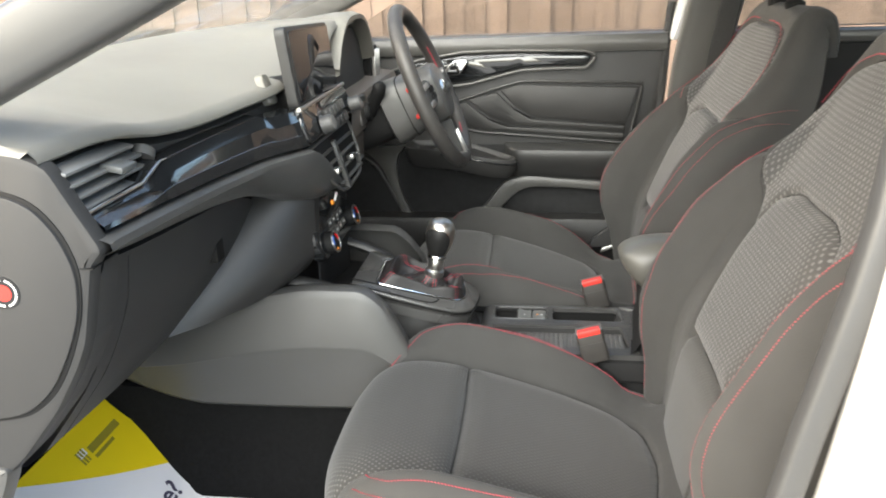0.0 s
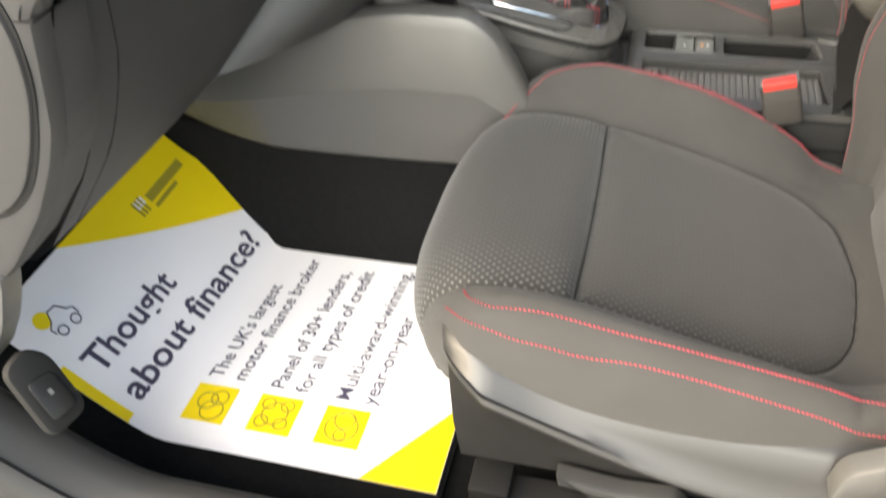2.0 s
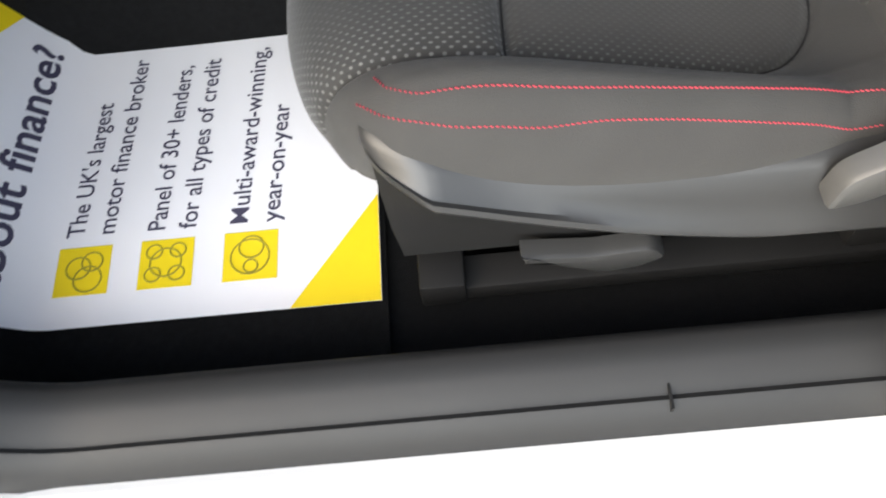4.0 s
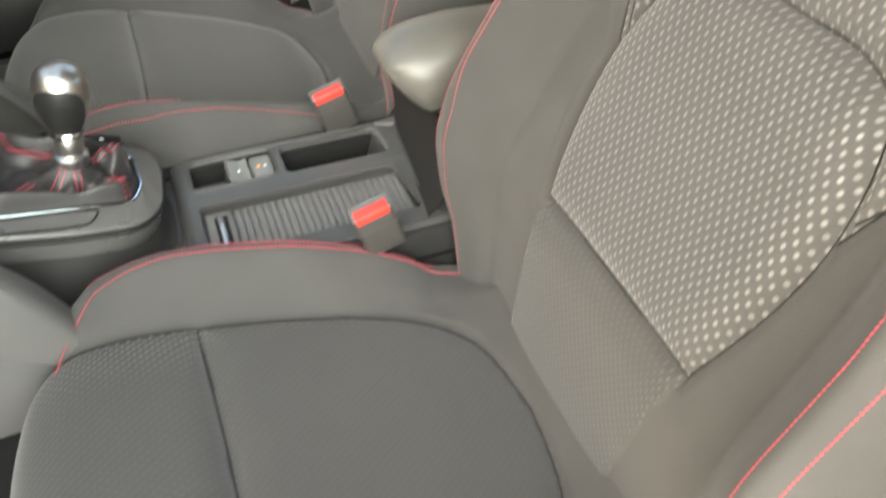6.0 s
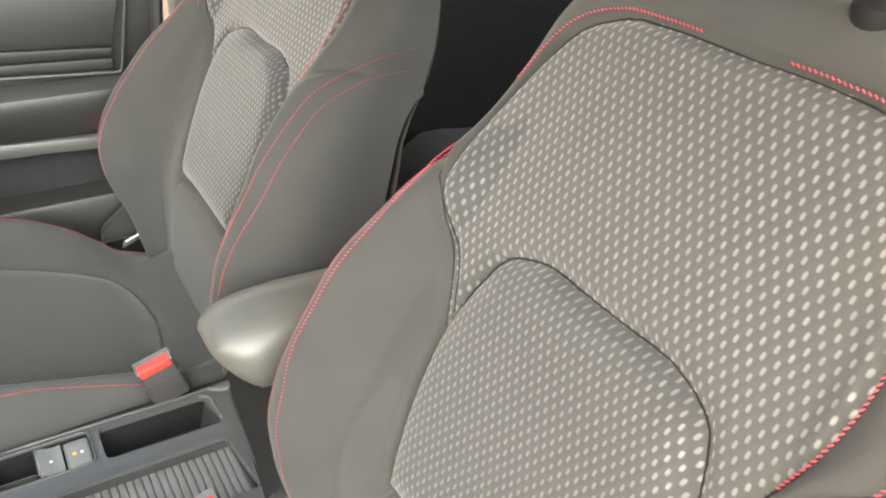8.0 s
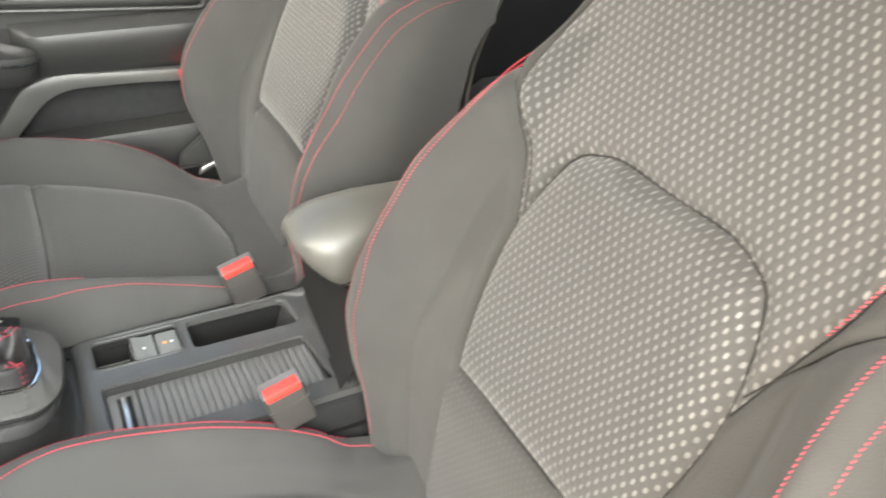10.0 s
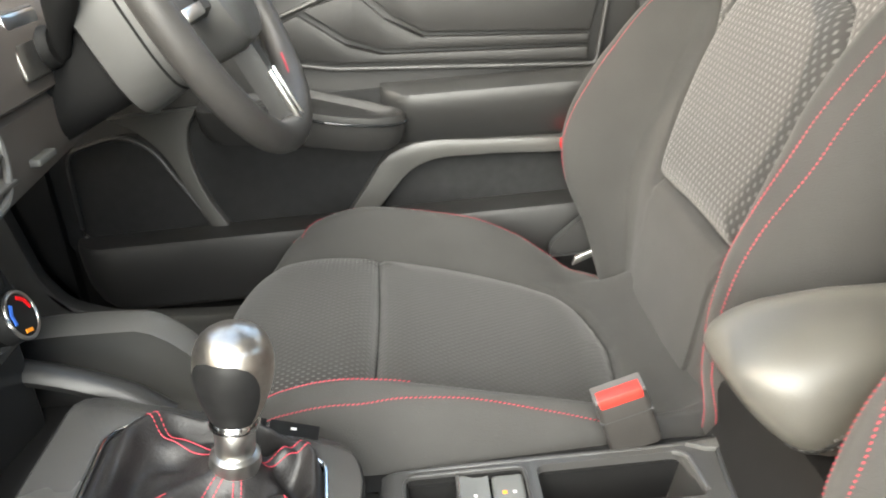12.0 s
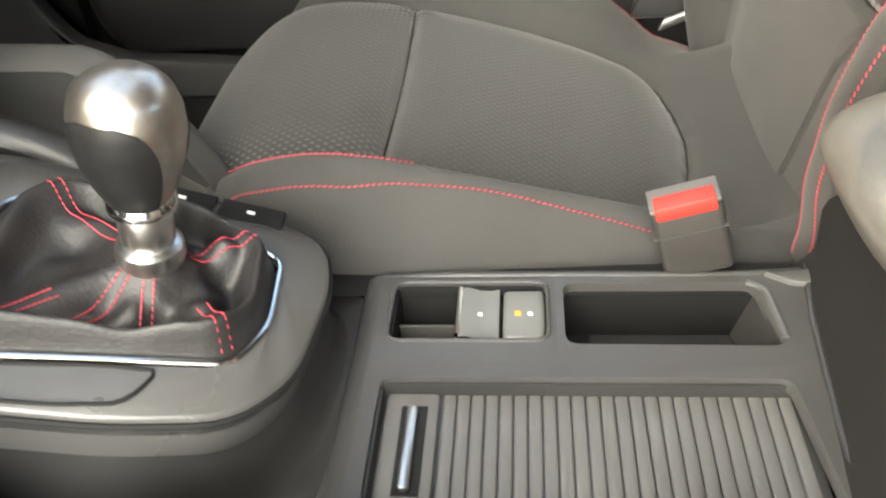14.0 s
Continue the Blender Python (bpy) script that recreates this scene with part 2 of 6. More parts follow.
def chain(points, n):
    """n points evenly along a rounded line through the given points."""
    p = np.array(points, float)
    t = np.r_[0, np.cumsum(np.linalg.norm(np.diff(p, axis=0), axis=1))]
    fs = []
    for k in range(p.shape[1]):
        m = np.gradient(p[:, k], t)
        fs.append((p[:, k], m))
    out = []
    for s in np.linspace(0, t[-1], n):
        i = min(np.searchsorted(t, s, side="right") - 1, len(t) - 2)
        h = t[i + 1] - t[i]
        r = (s - t[i]) / h
        out.append([v[i] * (1 + 2 * r) * (1 - r) ** 2 + h * m[i] * r * (1 - r) ** 2 + v[i + 1] * r * r * (3 - 2 * r) + h * m[i + 1] * r * r * (r - 1) for v, m in fs])
    return np.array(out)


def box(bm, x0, x1, y0, y1, z0, z1, bevel=0.004, seg=2, m=None):
    r = bmesh.ops.create_cube(bm, size=1)
    bmesh.ops.transform(bm, verts=r["verts"], matrix=Matrix.LocRotScale(((x0 + x1) / 2, (y0 + y1) / 2, (z0 + z1) / 2), None, (abs(x1 - x0), abs(y1 - y0), abs(z1 - z0))))
    if bevel:
        edges = list({e for v in r["verts"] for e in v.link_edges})
        out = bmesh.ops.bevel(bm, geom=edges, offset=bevel, segments=seg, affect="EDGES", profile=0.5)
        verts = list({v for f in out["faces"] for v in f.verts} | {v for v in r["verts"] if v.is_valid})
    else:
        verts = r["verts"]
    if m is not None:
        bmesh.ops.transform(bm, verts=verts, matrix=m)
    return verts


def boxed(x0, x1, y0, y1, z0, z1, bevel=0.004, seg=2, m=None):
    bm = bmesh.new()
    box(bm, x0, x1, y0, y1, z0, z1, bevel, seg, m)
    return bm


def loft(sections, closed=False, caps=False, bm=None):
    """A skin over rows of points, all of one length."""
    bm = bm or bmesh.new()
    rows = [[bm.verts.new(p) for p in s] for s in sections]
    n = len(rows[0])
    for a, b in zip(rows, rows[1:]):
        for i in range(n if closed else n - 1):
            j = (i + 1) % n
            bm.faces.new((a[i], a[j], b[j], b[i]))
    if caps:
        bm.faces.new(rows[0])
        bm.faces.new(rows[-1][::-1])
    return bm


def tube(points, radius, n=10, closed=False, flat=1.0, bm=None, up=(0, 0, 1)):
    """A round bar along points; radius may be one number or one for each point."""
    p = np.array(points, float)
    k = len(p)
    rad = np.full(k, float(radius)) if np.isscalar(radius) else np.array(radius)
    if closed:
        t = np.roll(p, -1, 0) - np.roll(p, 1, 0)
    else:
        t = np.gradient(p, axis=0)
    rows = []
    for i in range(k):
        w = Vector(t[i]).normalized()
        s = w.cross(Vector(up))
        if s.length < 1e-4:
            s = w.cross(Vector((1, 0, 0)))
        s.normalize()
        v = s.cross(w)
        rows.append([Vector(p[i]) + float(rad[i]) * (math.cos(a) * s + flat * math.sin(a) * v) for a in np.linspace(0, 2 * math.pi, n, endpoint=False)])
    if closed:
        rows.append(rows[0])
        bm = loft(rows, closed=True, bm=bm)
        bmesh.ops.remove_doubles(bm, verts=bm.verts, dist=1e-6)
        return bm
    return loft(rows, closed=True, caps=True, bm=bm)


def lathe(profile, n=32, m=None, bm=None):
    """Turned about z: profile of (radius, z)."""
    bm = bm or bmesh.new()
    rows = [[(m @ Vector((r * math.cos(a), r * math.sin(a), z)) if m is not None else Vector((r * math.cos(a), r * math.sin(a), z))) for a in np.linspace(0, 2 * math.pi, n, endpoint=False)] for r, z in profile]
    return loft(rows, closed=True, caps=True, bm=bm)


def outline(points, radius, seg=5):
    """A flat outline with its corners rounded."""
    out = []
    n = len(points)
    for i in range(n):
        a, b, c = (Vector(points[(i + k) % n]) for k in (-1, 0, 1))
        r = radius[i] if isinstance(radius, (list, tuple)) else radius
        u, v = (a - b), (c - b)
        d = min(r, 0.45 * u.length, 0.45 * v.length)
        p, q = b + u.normalized() * d, b + v.normalized() * d
        for s in (k / (seg - 1) for k in range(seg)):
            out.append((1 - s) ** 2 * p + 2 * s * (1 - s) * b + s * s * q)
    return out


def slab(points, thick, place, bevel=0.003, bm=None):
    """A flat outline, extruded along its z and laid by the matrix place, with a rounded front edge."""
    bm = bm or bmesh.new()
    c = sum((Vector(p) for p in points), Vector((0, 0))) / len(points)

    def row(inset, z):
        out = []
        n = len(points)
        for i in range(n):
            a, b, d = (Vector(points[(i + k) % n]) for k in (-1, 0, 1))
            e1, e2 = (b - a), (d - b)
            nrm = Vector((e1.y, -e1.x)).normalized() + Vector((e2.y, -e2.x)).normalized()
            nrm = nrm.normalized() if nrm.length > 1e-6 else (b - c).normalized()
            if nrm.dot(b - c) < 0 and len(points) < 60:
                pass
            q = b - sign * nrm * inset
            out.append(place @ Vector((q.x, q.y, z)))
        return out

    area = sum(points[i][0] * points[(i + 1) % len(points)][1] - points[(i + 1) % len(points)][0] * points[i][1] for i in range(len(points)))
    sign = 1 if area > 0 else -1
    rows = [row(0, 0), row(0, thick - bevel), row(bevel * 0.3, thick - bevel * 0.3), row(bevel, thick)]
    loft(rows, closed=True, caps=True, bm=bm)
    bmesh.ops.triangulate(bm, faces=[f for f in bm.faces if len(f.verts) > 8], ngon_method="EAR_CLIP")
    return bm


def basis(origin, xa, ya):
    """A matrix whose local x and y run along xa and ya."""
    x = Vector(xa).normalized()
    z = x.cross(Vector(ya)).normalized()
    y = z.cross(x)
    m = Matrix((x, y, z)).transposed().to_4x4()
    m.translation = origin
    return m


def ease(a, b, t):
    return a + (b - a) * t

# ---- seats ----
def sweep_path(points, n):
    """Centre line in x and z with its normals, evenly spaced, and the length along it."""
    p = chain(points, n)
    t = np.gradient(p, axis=0)
    t /= np.linalg.norm(t, axis=1)[:, None]
    s = np.r_[0, np.cumsum(np.linalg.norm(np.diff(p, axis=0), axis=1))]
    return p, t, s


def seam_line(keys, n=60):
    """Points along a line of (q, s) keys."""
    return chain(keys, n)


def near(q, s, lines):
    """How far each place of the cloth lies from the nearest seam."""
    pts = np.concatenate(lines)
    d = np.full(q.shape, 1e9)
    for a in range(0, len(pts), 40):
        blk = pts[a:a + 40]
        d = np.minimum(d, np.sqrt((q[..., None] - blk[:, 0]) ** 2 + (s[..., None] - blk[:, 1]) ** 2).min(-1))
    return d


class Cushion:
    """A padded surface swept along a path: u runs across (-1 to 1), v along."""

    def __init__(self, path, flip, half, bolster, drop, seams, puff, nu, nv, extra, outer=1.0, bow=None, snaps=()):
        self.path, self.tan, self.len = sweep_path(path, nv)
        self.nrm = np.stack([-self.tan[:, 1], self.tan[:, 0]], 1) * flip
        self.half, self.bolster, self.drop = half, bolster, drop
        self.outer, self.bow, self.extra = outer, bow, extra
        self.q_of = spline([(0, 0), (0.3, 0.31), (0.6, 0.64), (0.72, 0.75), (0.82, 0.855), (0.9, 0.945), (0.96, 1.0), (1, 0.985)])
        self.hb = spline([(0, 0), (0.5, 0.0), (0.6, 0.07), (0.7, 0.55), (0.82, 1.0), (0.9, 0.8), (1, 0.2)])
        self.hd = spline([(0, 0.0), (0.78, 0.0), (0.86, -0.05), (0.92, -0.22), (0.97, -0.55), (1, -1.0)])
        u = np.linspace(-1, 1, nu)
        self.u = np.sign(u) * np.abs(u) ** 0.92
        U, S = np.meshgrid(self.u, self.len)
        self.U, self.S = U, S
        self.Q = np.sign(U) * self.q_of(np.abs(U)) * self.half(S)
        # columns of the mesh run along the sewn seams
        grid = np.linspace(0, 0.96, 600)
        for wide, s0, s1 in snaps:
            for i in np.nonzero((self.len > s0) & (self.len < s1))[0]:
                for sg in (-1, 1):
                    goal = float(wide(sg, self.len[i]))
                    j = int(np.argmin(np.abs(self.Q[i] - goal)))
                    self.Q[i, j] = goal
                    self.U[i, j] = sg * np.interp(abs(goal) / float(self.half(self.len[i])), self.q_of(grid), grid)
        H = self.height(self.U, S)
        d = near(self.Q, S, seams) if seams else np.full(U.shape, 1.0)
        H = H - 0.009 * np.exp(-(d / 0.006) ** 2) + puff(self.Q, S) * (1 - np.exp(-(d / 0.02) ** 2))
        self.H = H
        self.P = self.place(S, self.Q, H)

    def height(self, U, S):
        a = np.abs(U)
        return (self.bolster(S) * np.where(U > 0, self.outer, 1.0) + self.extra(U, S)) * self.hb(a) + self.drop(S) * self.hd(a)

    def place(self, S, Q, H):
        x = np.interp(S, self.len, self.path[:, 0]) + H * np.interp(S, self.len, self.nrm[:, 0])
        z = np.interp(S, self.len, self.path[:, 1]) + H * np.interp(S, self.len, self.nrm[:, 1])
        if self.bow is not None:
            x = x + self.bow(S) * (np.clip(np.abs(Q) - 0.04, 0, 1) / 0.2) ** 2
        return np.stack([x, Q, z], -1)

    def point(self, u, s, lift=0.0):
        u, s = np.asarray(u, float), np.asarray(s, float)
        return self.place(s, np.sign(u) * self.q_of(np.abs(u)) * self.half(s), self.height(u, s) + lift)

    def meshes(self, region, mats, names, parent, side, centre, labels):
        """Splits the skin into its sewn panels; region gives a panel's number for each place."""
        nv, nu = self.U.shape
        qc = (self.Q[:-1, :-1] + self.Q[1:, 1:]) / 2
        sc = (self.S[:-1, :-1] + self.S[1:, 1:]) / 2
        uc = (self.U[:-1, :-1] + self.U[1:, 1:]) / 2
        reg = region(qc, sc, uc)
        pts = self.P * np.array([1, side, 1]) + np.array([0, centre, 0])
        for k, name in enumerate(names):
            cells = np.argwhere(reg == k)
            quads = np.stack([cells, cells + [0, 1], cells + [1, 1], cells + [1, 0]], 1)
            flat = (quads[..., 0] * nu + quads[..., 1])
            used, back = np.unique(flat, return_inverse=True)
            me = bpy.data.meshes.new(name)
            me.from_pydata(pts.reshape(-1, 3)[used].tolist(), [], back.reshape(flat.shape).tolist())
            bm = bmesh.new()
            bm.from_mesh(me)
            bpy.data.meshes.remove(me)
            uvl = bm.loops.layers.uv.new("cloth")
            qs, ss = self.Q.reshape(-1)[used], self.S.reshape(-1)[used]
            for f in bm.faces:
                for lo in f.loops:
                    n = lo.vert.index
                    lo[uvl].uv = (qs[n], ss[n])
            part(name, bm, mats[k], parent, labels.get(name, ""), 60)

    def seam(self, line, parent, side, centre, radius=0.0008):
        """A black tube sunk along a seam given as (q, s) points, painting its crease shade."""
        out = []
        for q, sv in line:
            i = int(np.clip(np.searchsorted(self.len, sv), 1, len(self.len) - 1))
            order = np.argsort(self.Q[i])
            h = np.interp(q, self.Q[i][order], self.H[i][order])
            p = self.place(np.array(sv), np.array(q), np.array(h + 0.0004))
            out.append((p[0], centre + side * p[1], p[2]))
        part("seam", tube(out, radius, 5), M_DARK, parent, "black line for the shade in the seam crease")


def stitches(cushion, us, ss, parent, side, centre, name="stitching", pitch=0.0044, label="raised red stitching"):
    """Slanted red stitches, close together like a cord, along a line (u, s) of the cushion."""
    n = 300
    p = cushion.point(us(np.linspace(0, 1, n)), ss(np.linspace(0, 1, n)), 0.0034)
    up = cushion.point(us(np.linspace(0, 1, n)), ss(np.linspace(0, 1, n)), 0.0136) - p
    L = np.r_[0, np.cumsum(np.linalg.norm(np.diff(p, axis=0), axis=1))]
    bm = bmesh.new()
    for d in np.arange(0.002, L[-1] - 0.002, pitch):
        c = np.array([np.interp(d, L, p[:, k]) for k in range(3)])
        e = np.array([np.interp(d + 0.002, L, p[:, k]) for k in range(3)])
        w = np.array([np.interp(d, L, up[:, k]) for k in range(3)])
        w, t = Vector(w).normalized(), Vector(e - c).normalized()
        b = w.cross(t).normalized()
        t = (t + 0.6 * b).normalized()
        b = w.cross(t)
        rows = []
        for f, r in ((-0.0019, 0.00025), (-0.0012, 0.0007), (0.0012, 0.0007), (0.0019, 0.00025)):
            o = Vector(c) + t * f + w * 0.0005
            rows.append([o + r * (math.cos(a) * b + 0.9 * math.sin(a) * w) for a in np.linspace(0, 2 * math.pi, 5, endpoint=False)])
        rows = [[(v.x, centre + side * v.y, v.z) for v in row] for row in rows]
        loft(rows, closed=True, caps=True, bm=bm)
    return part(name, bm, M_STITCH, parent, label)


CUSHION_PATH = [(0.26, 0.278), (0.21, 0.258), (0.165, 0.238), (0.125, 0.228), (0.08, 0.236), (0.0, 0.259), (-0.08, 0.283), (-0.146, 0.300), (-0.20, 0.309), (-0.245, 0.310), (-0.29, 0.303), (-0.325, 0.283), (-0.344, 0.25), (-0.350, 0.215), (-0.342, 0.165)]
BACK_PATH = [(0.176, 0.190), (0.184, 0.26), (0.196, 0.325), (0.215, 0.399), (0.268, 0.513), (0.325, 0.626), (0.385, 0.742), (0.425, 0.817), (0.448, 0.852), (0.474, 0.868), (0.500, 0.858), (0.515, 0.825), (0.518, 0.78)]


def front_seat(side, centre, label, outer):
    seat = thing("front_seat", label, "car seat", (0.0, centre, 0.02), group="front seats")
    # cushion: s is the length from the rear edge
    nose, tail = (0.010, 0.022) if side < 0 else (0.0, 0.0)
    lane = [(x + nose * min(1.0, max(0.0, (-x - 0.2) / 0.1)), z) for x, z in CUSHION_PATH]
    probe = sweep_path(lane, 400)
    turn = int(np.argmin(probe[0][:, 0]))
    s_at = lambda x: float(np.interp(-x, -probe[0][:turn, 0], probe[2][:turn]))  # noqa: E731
    end = probe[2][-1]
    s_seam, s_rear = s_at(-0.148), s_at(0.130 + tail)
    half = spline([(0, 0.235), (s_at(0.1), 0.258), (s_at(-0.1), 0.266), (s_at(-0.24), 0.258), (s_at(-0.31), 0.236), (end, 0.195)])
    bol = spline([(0, 0.0), (s_at(0.21), 0.012), (s_at(0.14), 0.046), (s_at(0.05), 0.060), (s_at(-0.06), 0.057), (s_at(-0.16), 0.054), (s_at(-0.23), 0.036), (s_at(-0.29), 0.010), (s_at(-0.32), 0.0), (end, 0.0)])
    drop = spline([(0, 0.09), (s_at(0.0), 0.105), (s_at(-0.2), 0.11), (s_at(-0.3), 0.075), (end, 0.06)])
    edge = seam_line([(0.172, end - 0.03), (0.174, s_at(-0.30)), (0.172, s_at(-0.22)), (0.171, s_seam), (0.171, s_at(-0.06)), (0.168, s_at(tail)), (0.158, s_at(0.055 + tail)), (0.138, s_at(0.092 + tail)), (0.105, s_at(0.114 + tail)), (0.06, s_at(0.124 + tail)), (0.0, s_rear)], 220)
    mirror = edge * np.array([-1, 1])
    cross = np.stack([np.linspace(-0.171, np.interp(s_seam, np.sort(edge[:, 1]), edge[np.argsort(edge[:, 1]), 0]), 120), np.full(120, s_seam) - 0.004 * np.cos(np.linspace(-1.5, 1.5, 120))], 1)
    w_out = lambda s: np.interp(s, np.sort(edge[:, 1]), edge[np.argsort(edge[:, 1]), 0])  # noqa: E731
    w_in = lambda s: np.interp(s, np.sort(mirror[:, 1]), mirror[np.argsort(mirror[:, 1]), 0])  # noqa: E731
    w_edge = lambda sg, s: w_out(s) if sg > 0 else w_in(s)  # noqa: E731
    inside = lambda q, s: (q < w_out(s)) & (q > w_in(s)) & (s > s_rear)  # noqa: E731
    puff = lambda q, s: np.where(inside(q, s), 0.006 + 0.004 * (1 - (q / 0.18) ** 2), 0.003)  # noqa: E731
    # worn rear corner of the cushion, on the side away from the open door
    low_rear = spline([(0, -0.090), (s_at(0.19), -0.080), (s_at(0.14), -0.054), (s_at(0.08), -0.031), (s_at(0.03), -0.013), (s_at(-0.04), 0.0), (end, 0.0)])
    if side < 0:
        low_rear = spline([(0, -0.066), (s_at(0.19), -0.058), (s_at(0.14), -0.042), (s_at(0.08), -0.022), (s_at(0.0), -0.006), (s_at(-0.06), 0.0), (end, 0.0)])
    sag = lambda U, S: np.where(U * side > 0, low_rear(S), 0.0)  # noqa: E731
    c = Cushion(lane, -1, half, bol, drop, [edge, mirror, cross], puff, 210, 230, sag, outer, spline([(0, 0.0), (s_at(-0.2), 0.0), (s_at(-0.3), 0.030), (end, 0.085)]), [(w_edge, s_rear + 0.02, end - 0.03)])
    for line in (edge, mirror, cross):
        c.seam(line[::3], seat, side, centre)

    def region(q, s, u):
        r = np.where(u * 1.0 < 0, 2, 3)
        r = np.where(inside(q, s), 1, r)
        return np.where(inside(q, s) & (s > s_seam), 0, r)

    c.meshes(region, [M_FRONT, M_RIB, M_PLAIN, M_PLAIN], ["cushion_front_panel", "cushion_insert", "inner_bolster", "outer_bolster"], seat, side, centre,
             {"cushion_front_panel": "faintly dotted dark cloth panel", "cushion_insert": "ribbed dark cloth insert", "inner_bolster": "plain dark grey cloth bolster", "outer_bolster": "plain dark grey cloth bolster"})
    # two stitched lines on each bolster: places along the cushion and how far out
    for keys in ([(0.052, 0.826), (0.089, 0.815), (0.197, 0.826), (0.29, 0.838), (0.38, 0.851), (0.451, 0.851), (0.484, 0.813), (0.496, 0.75)],
                 [(0.064, 0.90), (0.149, 0.89), (0.246, 0.89), (0.314, 0.896), (0.379, 0.912), (0.419, 0.912), (0.456, 0.90), (0.496, 0.874), (0.52, 0.826)],
                 ([(0.040, -0.80), (0.129, -0.80), (0.226, -0.80), (0.29, -0.80)] if side < 0 else [(0.352, -0.775)]) + [(0.40, -0.80), (0.464, -0.78), (0.512, -0.68), (0.528, -0.60)],
                 [(0.09, -0.88), (0.169, -0.863), (0.23, -0.85), (0.294, -0.84), (0.355, -0.855), (0.403, -0.876), (0.443, -0.876), (0.488, -0.872)]):
        keys = [(k + 0.046, v) for k, v in keys]
        line = spline(keys)
        along = spline([(0, keys[0][0]), (1, keys[-1][0])])
        stitches(c, lambda t: line(along(t)), along, seat, side, centre)

    # backrest: s is the length from the lower edge
    spine = [(x + (0.0 if side < 0 else 0.012 * min(1.0, max(0.0, (0.62 - z) / 0.2))), z) for x, z in BACK_PATH]
    pb = sweep_path(spine, 400)
    crown = int(np.argmax(pb[0][:, 1]))
    s_z = lambda z: float(np.interp(z, pb[0][:crown, 1], pb[2][:crown]))  # noqa: E731
    top = pb[2][-1]
    half = spline([(0, 0.245), (s_z(0.30), 0.282), (s_z(0.40), 0.302), (s_z(0.52), 0.298), (s_z(0.62), 0.275), (s_z(0.70), 0.255), (s_z(0.80), 0.228), (s_z(0.845), 0.205), (top, 0.185)])
    bol = spline([(0, 0.0), (s_z(0.27), 0.020), (s_z(0.35), 0.052), (s_z(0.44), 0.070), (s_z(0.54), 0.066), (s_z(0.62), 0.043), (s_z(0.70), 0.017), (s_z(0.78), 0.004), (top, 0.0)])
    drop = spline([(0, 0.10), (s_z(0.45), 0.125), (s_z(0.7), 0.10), (s_z(0.84), 0.06), (top, 0.035)])
    lumbar = seam_line([(0.0, s_z(0.645)), (0.085, s_z(0.642)), (0.118, s_z(0.628)), (0.134, s_z(0.60)), (0.148, s_z(0.545)), (0.147, s_z(0.50)), (0.135, s_z(0.44)), (0.124, s_z(0.40)), (0.118, s_z(0.36)), (0.112, s_z(0.315)), (0.105, s_z(0.25)), (0.10, s_z(0.20))], 240)
    upper = seam_line([(0.0, 0.696), (0.072, 0.696), (0.112, 0.691), (0.150, 0.668), (0.171, 0.632), (0.180, 0.604), (0.191, 0.557), (0.191, 0.501), (0.172, 0.450), (0.149, 0.375)], 200)
    # the edge toward the far door runs further out, over the bolster
    upper_far = seam_line([(0.0, 0.696), (0.078, 0.696), (0.124, 0.691), (0.170, 0.668), (0.196, 0.632), (0.208, 0.604), (0.220, 0.557), (0.217, 0.501), (0.186, 0.450), (0.149, 0.375)], 200)
    far = -1 if side < 0 else 1
    low = np.stack([np.linspace(-0.124, 0.124, 100), s_z(0.40) + 0.003 * np.cos(np.linspace(-1.5, 1.5, 100))], 1)
    # fold where the shoulder meets the side bolster
    fold = seam_line([(0.150, 0.395), (0.172, 0.437), (0.200, 0.474), (0.228, 0.500), (0.252, 0.518)], 60)
    m2 = np.array([-1, 1])
    up_p, up_m = (upper_far, upper * m2) if far > 0 else (upper, upper_far * m2)
    wl = lambda s: np.interp(s, np.sort(lumbar[:, 1]), lumbar[np.argsort(lumbar[:, 1]), 0])  # noqa: E731
    wp = lambda s: np.interp(s, np.sort(up_p[:, 1]), up_p[np.argsort(up_p[:, 1]), 0])  # noqa: E731
    wm_ = lambda s: np.interp(s, np.sort(up_m[:, 1]), up_m[np.argsort(up_m[:, 1]), 0])  # noqa: E731
    w_up = lambda sg, s: wp(s) if sg > 0 else wm_(s)  # noqa: E731
    in_l = lambda q, s: (np.abs(q) < wl(s)) & (s < s_z(0.645))  # noqa: E731
    in_u = lambda q, s: (q < wp(s)) & (q > wm_(s)) & (s > s_z(0.54)) & (s < 0.696)  # noqa: E731
    lowline = lambda q: s_z(0.40) + 0.003 * np.cos(np.clip(q / 0.124, -1, 1) * 1.5)  # noqa: E731
    puff = lambda q, s: np.where(in_l(q, s), np.where(s < lowline(q), 0.0075, 0.012), np.where(in_u(q, s), 0.002, 0.004))  # noqa: E731
    # side bolsters of the back, full down to the cushion
    full_far = spline([(0, 0.034), (s_z(0.30), 0.042), (s_z(0.40), 0.036), (s_z(0.48), 0.024), (s_z(0.56), 0.006), (s_z(0.62), 0.0), (top, 0.0)])
    full_near = spline([(0, 0.034), (s_z(0.27), 0.026), (s_z(0.36), 0.006), (s_z(0.42), 0.0), (top, 0.0)])
    swell = lambda U, S: np.where(U > 0, full_far(S), full_near(S)) if side > 0 else np.where(U < 0, full_near(S), 0.0)  # noqa: E731
    sewn = lumbar[lumbar[:, 1] > s_z(0.395)]
